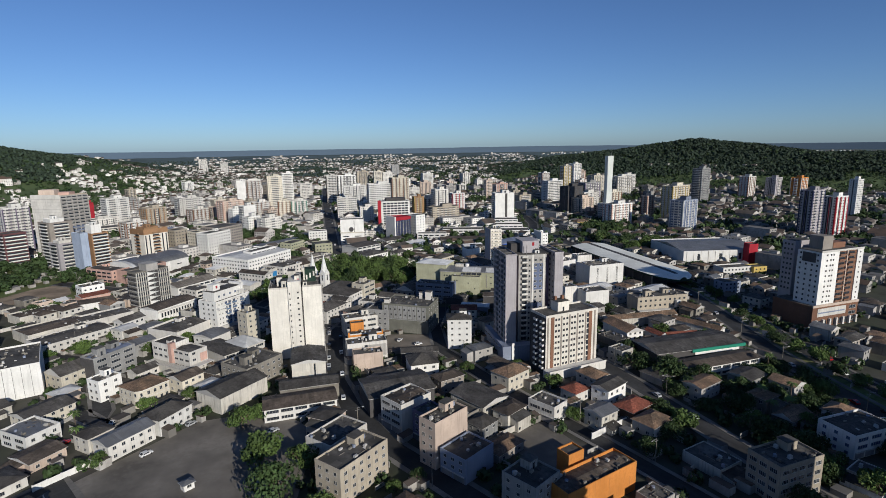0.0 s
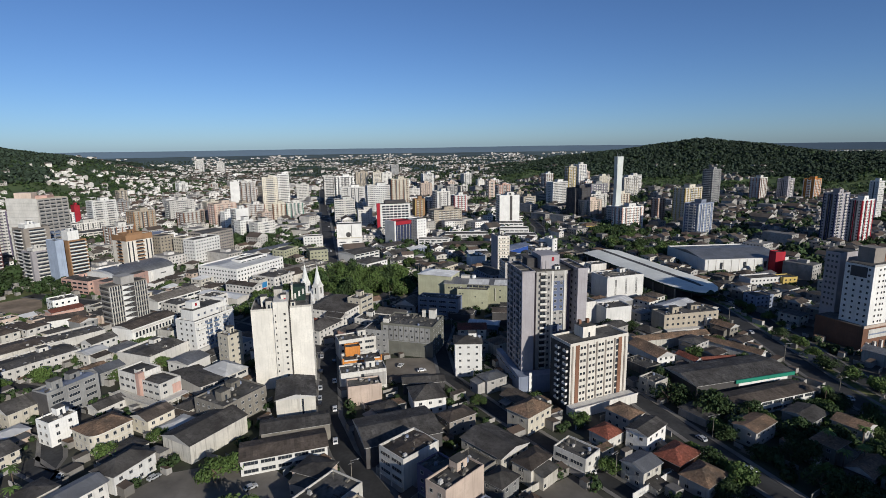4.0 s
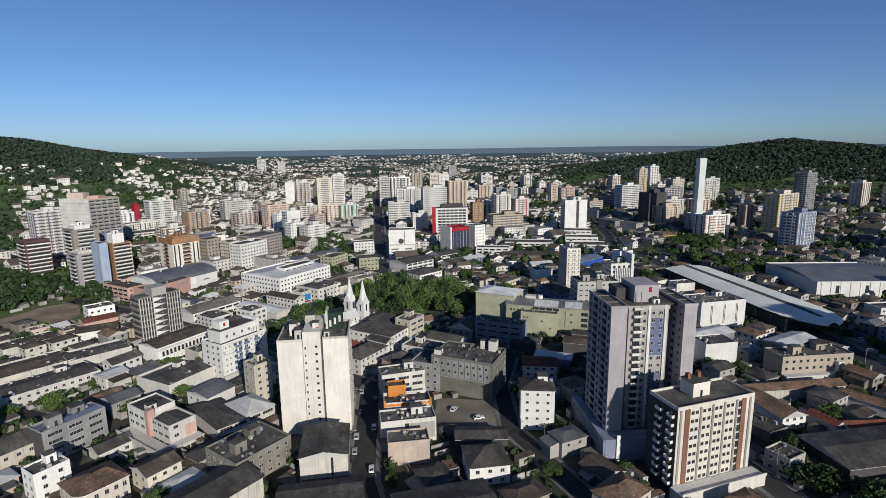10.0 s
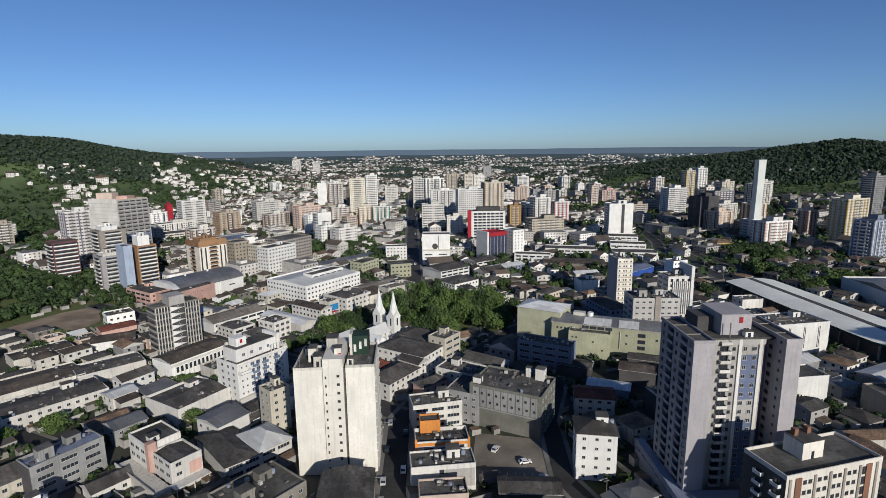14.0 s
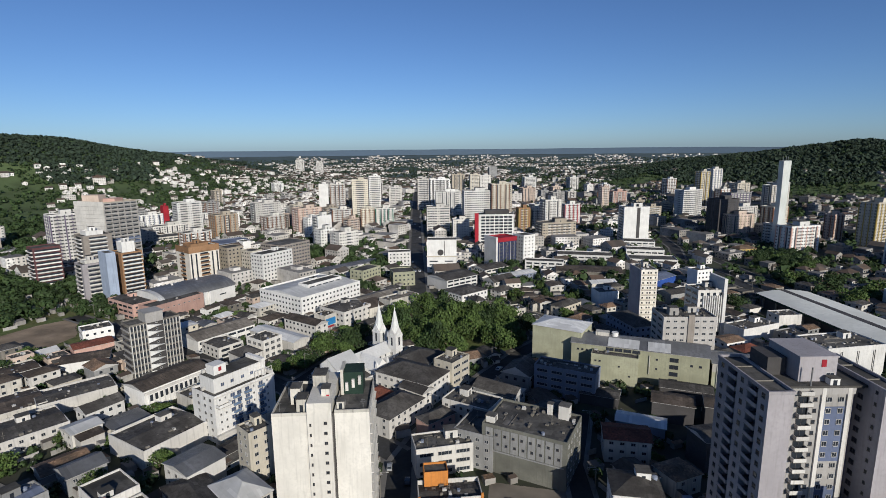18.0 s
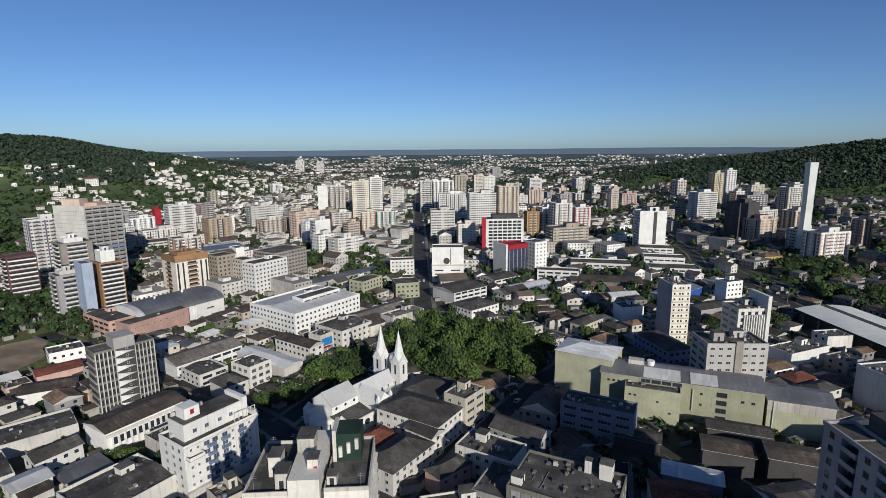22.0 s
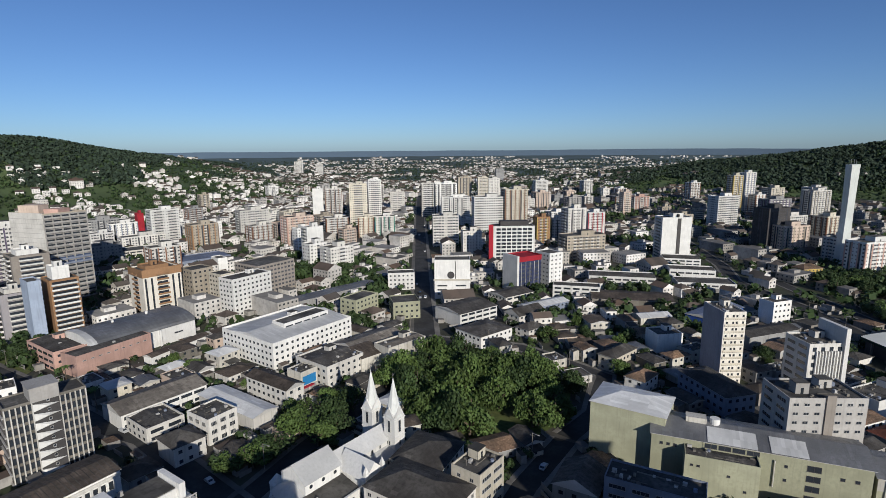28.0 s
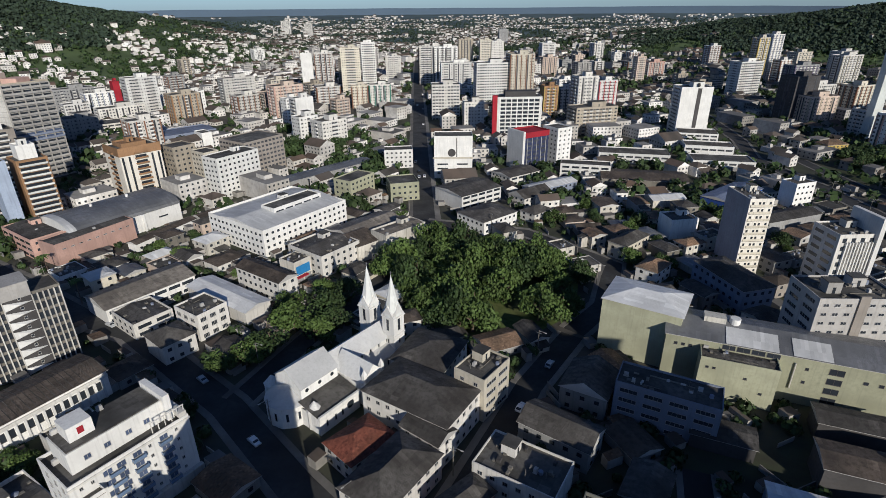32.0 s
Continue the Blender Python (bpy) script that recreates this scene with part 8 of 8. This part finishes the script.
random.seed(41)
for y, side in ((241, 1), (247, 0), (252, 0), (262, 0), (268, 1), (280, 0), (291, 1), (230, 0), (216, 1), (299, 0)):
    x = -7.2 + (3.0 if side else -3.2) - 0.015 * (y - 235)
    car(x, y, 92, random.choice(("white", "silver", "black", "white")))
for x, y, yaw, c in ((36, 271, 10, "white"), (27, 279, 60, "white"), (-72, 187, 48, "white"), (-73, 142, 60, "white"), (-62, 206, 50, "silver"), (-36, 190, 20, "black"), (-30, 194, 30, "silver"), (-104, 201, 54, "red"), (-92, 214, 60, "white"),
                     (-92, 386, -40, "black"), (-74, 372, -40, "silver"), (-50, 346, -40, "white"), (-120, 404, -30, "silver"), (-148, 418, -30, "white"), (126, 190, 98, "silver"), (129, 170, 98, "white"), (134, 130, 98, "black"),
                     (78, 180, 112, "white"), (66, 210, 112, "silver"), (12, 340, 57, "black"), (22, 358, 57, "white"), (34, 378, 57, "silver"), (40, 262, 20, "silver")):
    car(x, y, yaw, c)
for k in range(24):
    y = random.uniform(130, 480)
    x = np.interp(y, (110, 190, 227, 284, 330, 490), (196, 205, 212, 227, 238, 235)) + random.choice((-2.6, 2.4)) + (0 if random.random() < .6 else 18)
    car(float(x), y, 82, random.choice(("white", "silver", "black", "red", "white")))
for k in range(10):
    y = random.uniform(510, 1000)
    car(-10 - 0.031 * (y - 500) + random.choice((-4.6, -1.8, 1.8, 4.6)), y, 92, random.choice(("white", "silver", "black")))


def pole(x, y, yaw=0.0):
    root = thing("street_lamp", x, y, yaw, "grey concrete street lamp pole with a curved arm", "lamp", "street lamps")

    def make():
        s = Shape()
        s.prism(circle(.16, 8), 0, 5).prism(circle(.12, 8), 5, 9.5)
        return s.mesh("pole", WALL["concrete"])

    def arm():
        s = Shape()
        s.box(0, 2.2, -.05, .05, 9.2, 9.32, bottom=True).box(-.9, .9, -.06, .06, 8.4, 8.52, bottom=True)
        return s.mesh("arm", STEEL)

    def lamp():
        s = Shape()
        s.box(1.9, 2.7, -.16, .16, 9.1, 9.24, bottom=True)
        return s.mesh("lamp_head", FRAME)
    part("pole", once("pole", make), root)
    part("arm", once("arm", arm), root)
    part("lamp_head", once("lamp_head", lamp), root)


for pts, half in ROADS[:8]:
    for (ax, ay), (bx, by) in zip(pts, pts[1:]):
        long = math.hypot(bx - ax, by - ay)
        for k in range(int(long // 32)):
            t = (k + .5) * 32 / long
            x, y = ax + (bx - ax) * t, ay + (by - ay) * t
            nx, ny = -(by - ay) / long, (bx - ax) / long
            if y < 560:
                pole(x + nx * (half - 1.0), y + ny * (half - 1.0), math.degrees(math.atan2(-ny, -nx)))


def kiosk():
    root = thing("kiosk", -52.5, 164, 40, "small white ticket kiosk with a grey hipped roof", "kiosk")
    part("wall", wall_mesh(3.2, 2.6, 2.4, WALL["bright"], 0), root)
    part("roof", roof_mesh("hip", 3.2, 2.6, 2.4, ROOF["metal"], 0.7, 0.5), root)
    part("window", window_mesh(1.4, 0.9), root, loc=(0, -1.3, 1.5))
    part("window", window_mesh(1.2, 0.9), root, loc=(-1.6, 0, 1.5), rz=-math.pi / 2)


def wall_line(x0, y0, x1, y1, h=2.2, mat="bright", label="long white boundary wall with piers"):
    long = math.hypot(x1 - x0, y1 - y0)
    root = thing("boundary_wall", x0, y0, math.degrees(math.atan2(y1 - y0, x1 - x0)), label, "wall")
    part("panel", Shape().box(0, long, -.09, .09, 0, h).mesh("panel", WALL[mat]), root)
    pier = once(("pier", h, mat), lambda: Shape().box(-.16, .16, -.16, .16, 0, h + .2).mesh("pier", WALL[mat]))
    for k in range(int(long // 4) + 1):
        part("pier", pier, root, loc=(k * 4, 0, 0))


kiosk()
def yard_sheds():
    """Small sheds, covered yards and low walls that fill the gaps between the houses."""
    rng, s, n, held = random.Random(77), Shape(), 0, set()
    for _ in range(40000):
        x, y = rng.uniform(-330, 330), rng.uniform(112, 560)
        if n > 2600 or not seen(x, y, 1.0) or built(x, y, 0.7) or near_road(x, y, 0.8) or any(inside(x, y, p) for p in LOTS[:4] + [BANK]):
            continue
        spot = (int(x // 5), int(y // 5))
        if spot in held:
            continue
        held.update((spot[0] + i, spot[1] + j) for i in (-1, 0, 1) for j in (-1, 0, 1) if rng.random() < 0.75 or i == j == 0)
        a = radians(zone_turn(x, y) + rng.choice((0, 90)) + rng.uniform(-3, 3))
        c, e = math.cos(a), math.sin(a)
        if rng.random() < 0.45:
            w, d, h, lean, top = rng.uniform(1.5, 3.6), 0.1, rng.uniform(1.4, 2.2), 0.0, 0
        else:
            w, d, h, lean, top = rng.uniform(1.2, 3.4), rng.uniform(0.9, 2.2), rng.uniform(1.8, 3.2), rng.uniform(0.1, 0.6), rng.choice((1, 1, 1, 2, 3))
        k = len(s.v)
        for z0, z1 in ((0, 0), (h, h + lean)):
            s.v += [(x + u * c - v * e, y + u * e + v * c, z0 if v < 0 else z1) for u, v in ((-w, -d), (w, -d), (w, d), (-w, d))]
        s.f += [(k + i, k + (i + 1) % 4, k + 4 + (i + 1) % 4, k + 4 + i) for i in range(4)] + [(k + 4, k + 5, k + 6, k + 7)]
        s.m += [0] * 4 + [top]
        n += 1
    tagged(new("yard_sheds", s.mesh("yard_sheds", FAR_DULL, FAR_ROOF, FAR_PALE, ROOF["tile"])), "small sheds, lean-tos and low walls in back yards", "sheds", kind="stuff")


yard_sheds()
for k in range(9):
    x, y = 21 + 2.7 * k, 264.5 - 0.3 * k
    q = Shape()
    q.box(-.07, .07, -2.4, 2.4, 0.052, 0.062)
    tagged(new("bay_line", q.mesh("bay_line", CAR["white"])), "painted white parking bay line on sandy ground", "marking", kind="structure").matrix_world = pose(x, y, 0, 0, 0, -6)
wall_line(-207, 340, -182, 368, 2.2, "white", "long white boundary wall beside low warehouses")
wall_line(-94, 166, -62, 124)
wall_line(-100, 172, -88, 184)
wall_line(52, 172, 72, 182, 2.4, "stained", "stained white boundary wall along a street")
wall_line(84, 164, 102, 172, 2.6, "bright", "white garden wall beside a house")
wall_line(-150, 372, -118, 345, 2.2, "cream", "cream boundary wall of a yard")


# ---- unseen towers added on the near side of town, to shade the streets behind them ----
tower(196, 56, 36, 47, 20, "beige")
tower(240, 86, 30, 43, 20, "white")
tower(152, 30, 34, 46, 20, "cream")
tower(88, 24, 30, 54, 20, "beige")
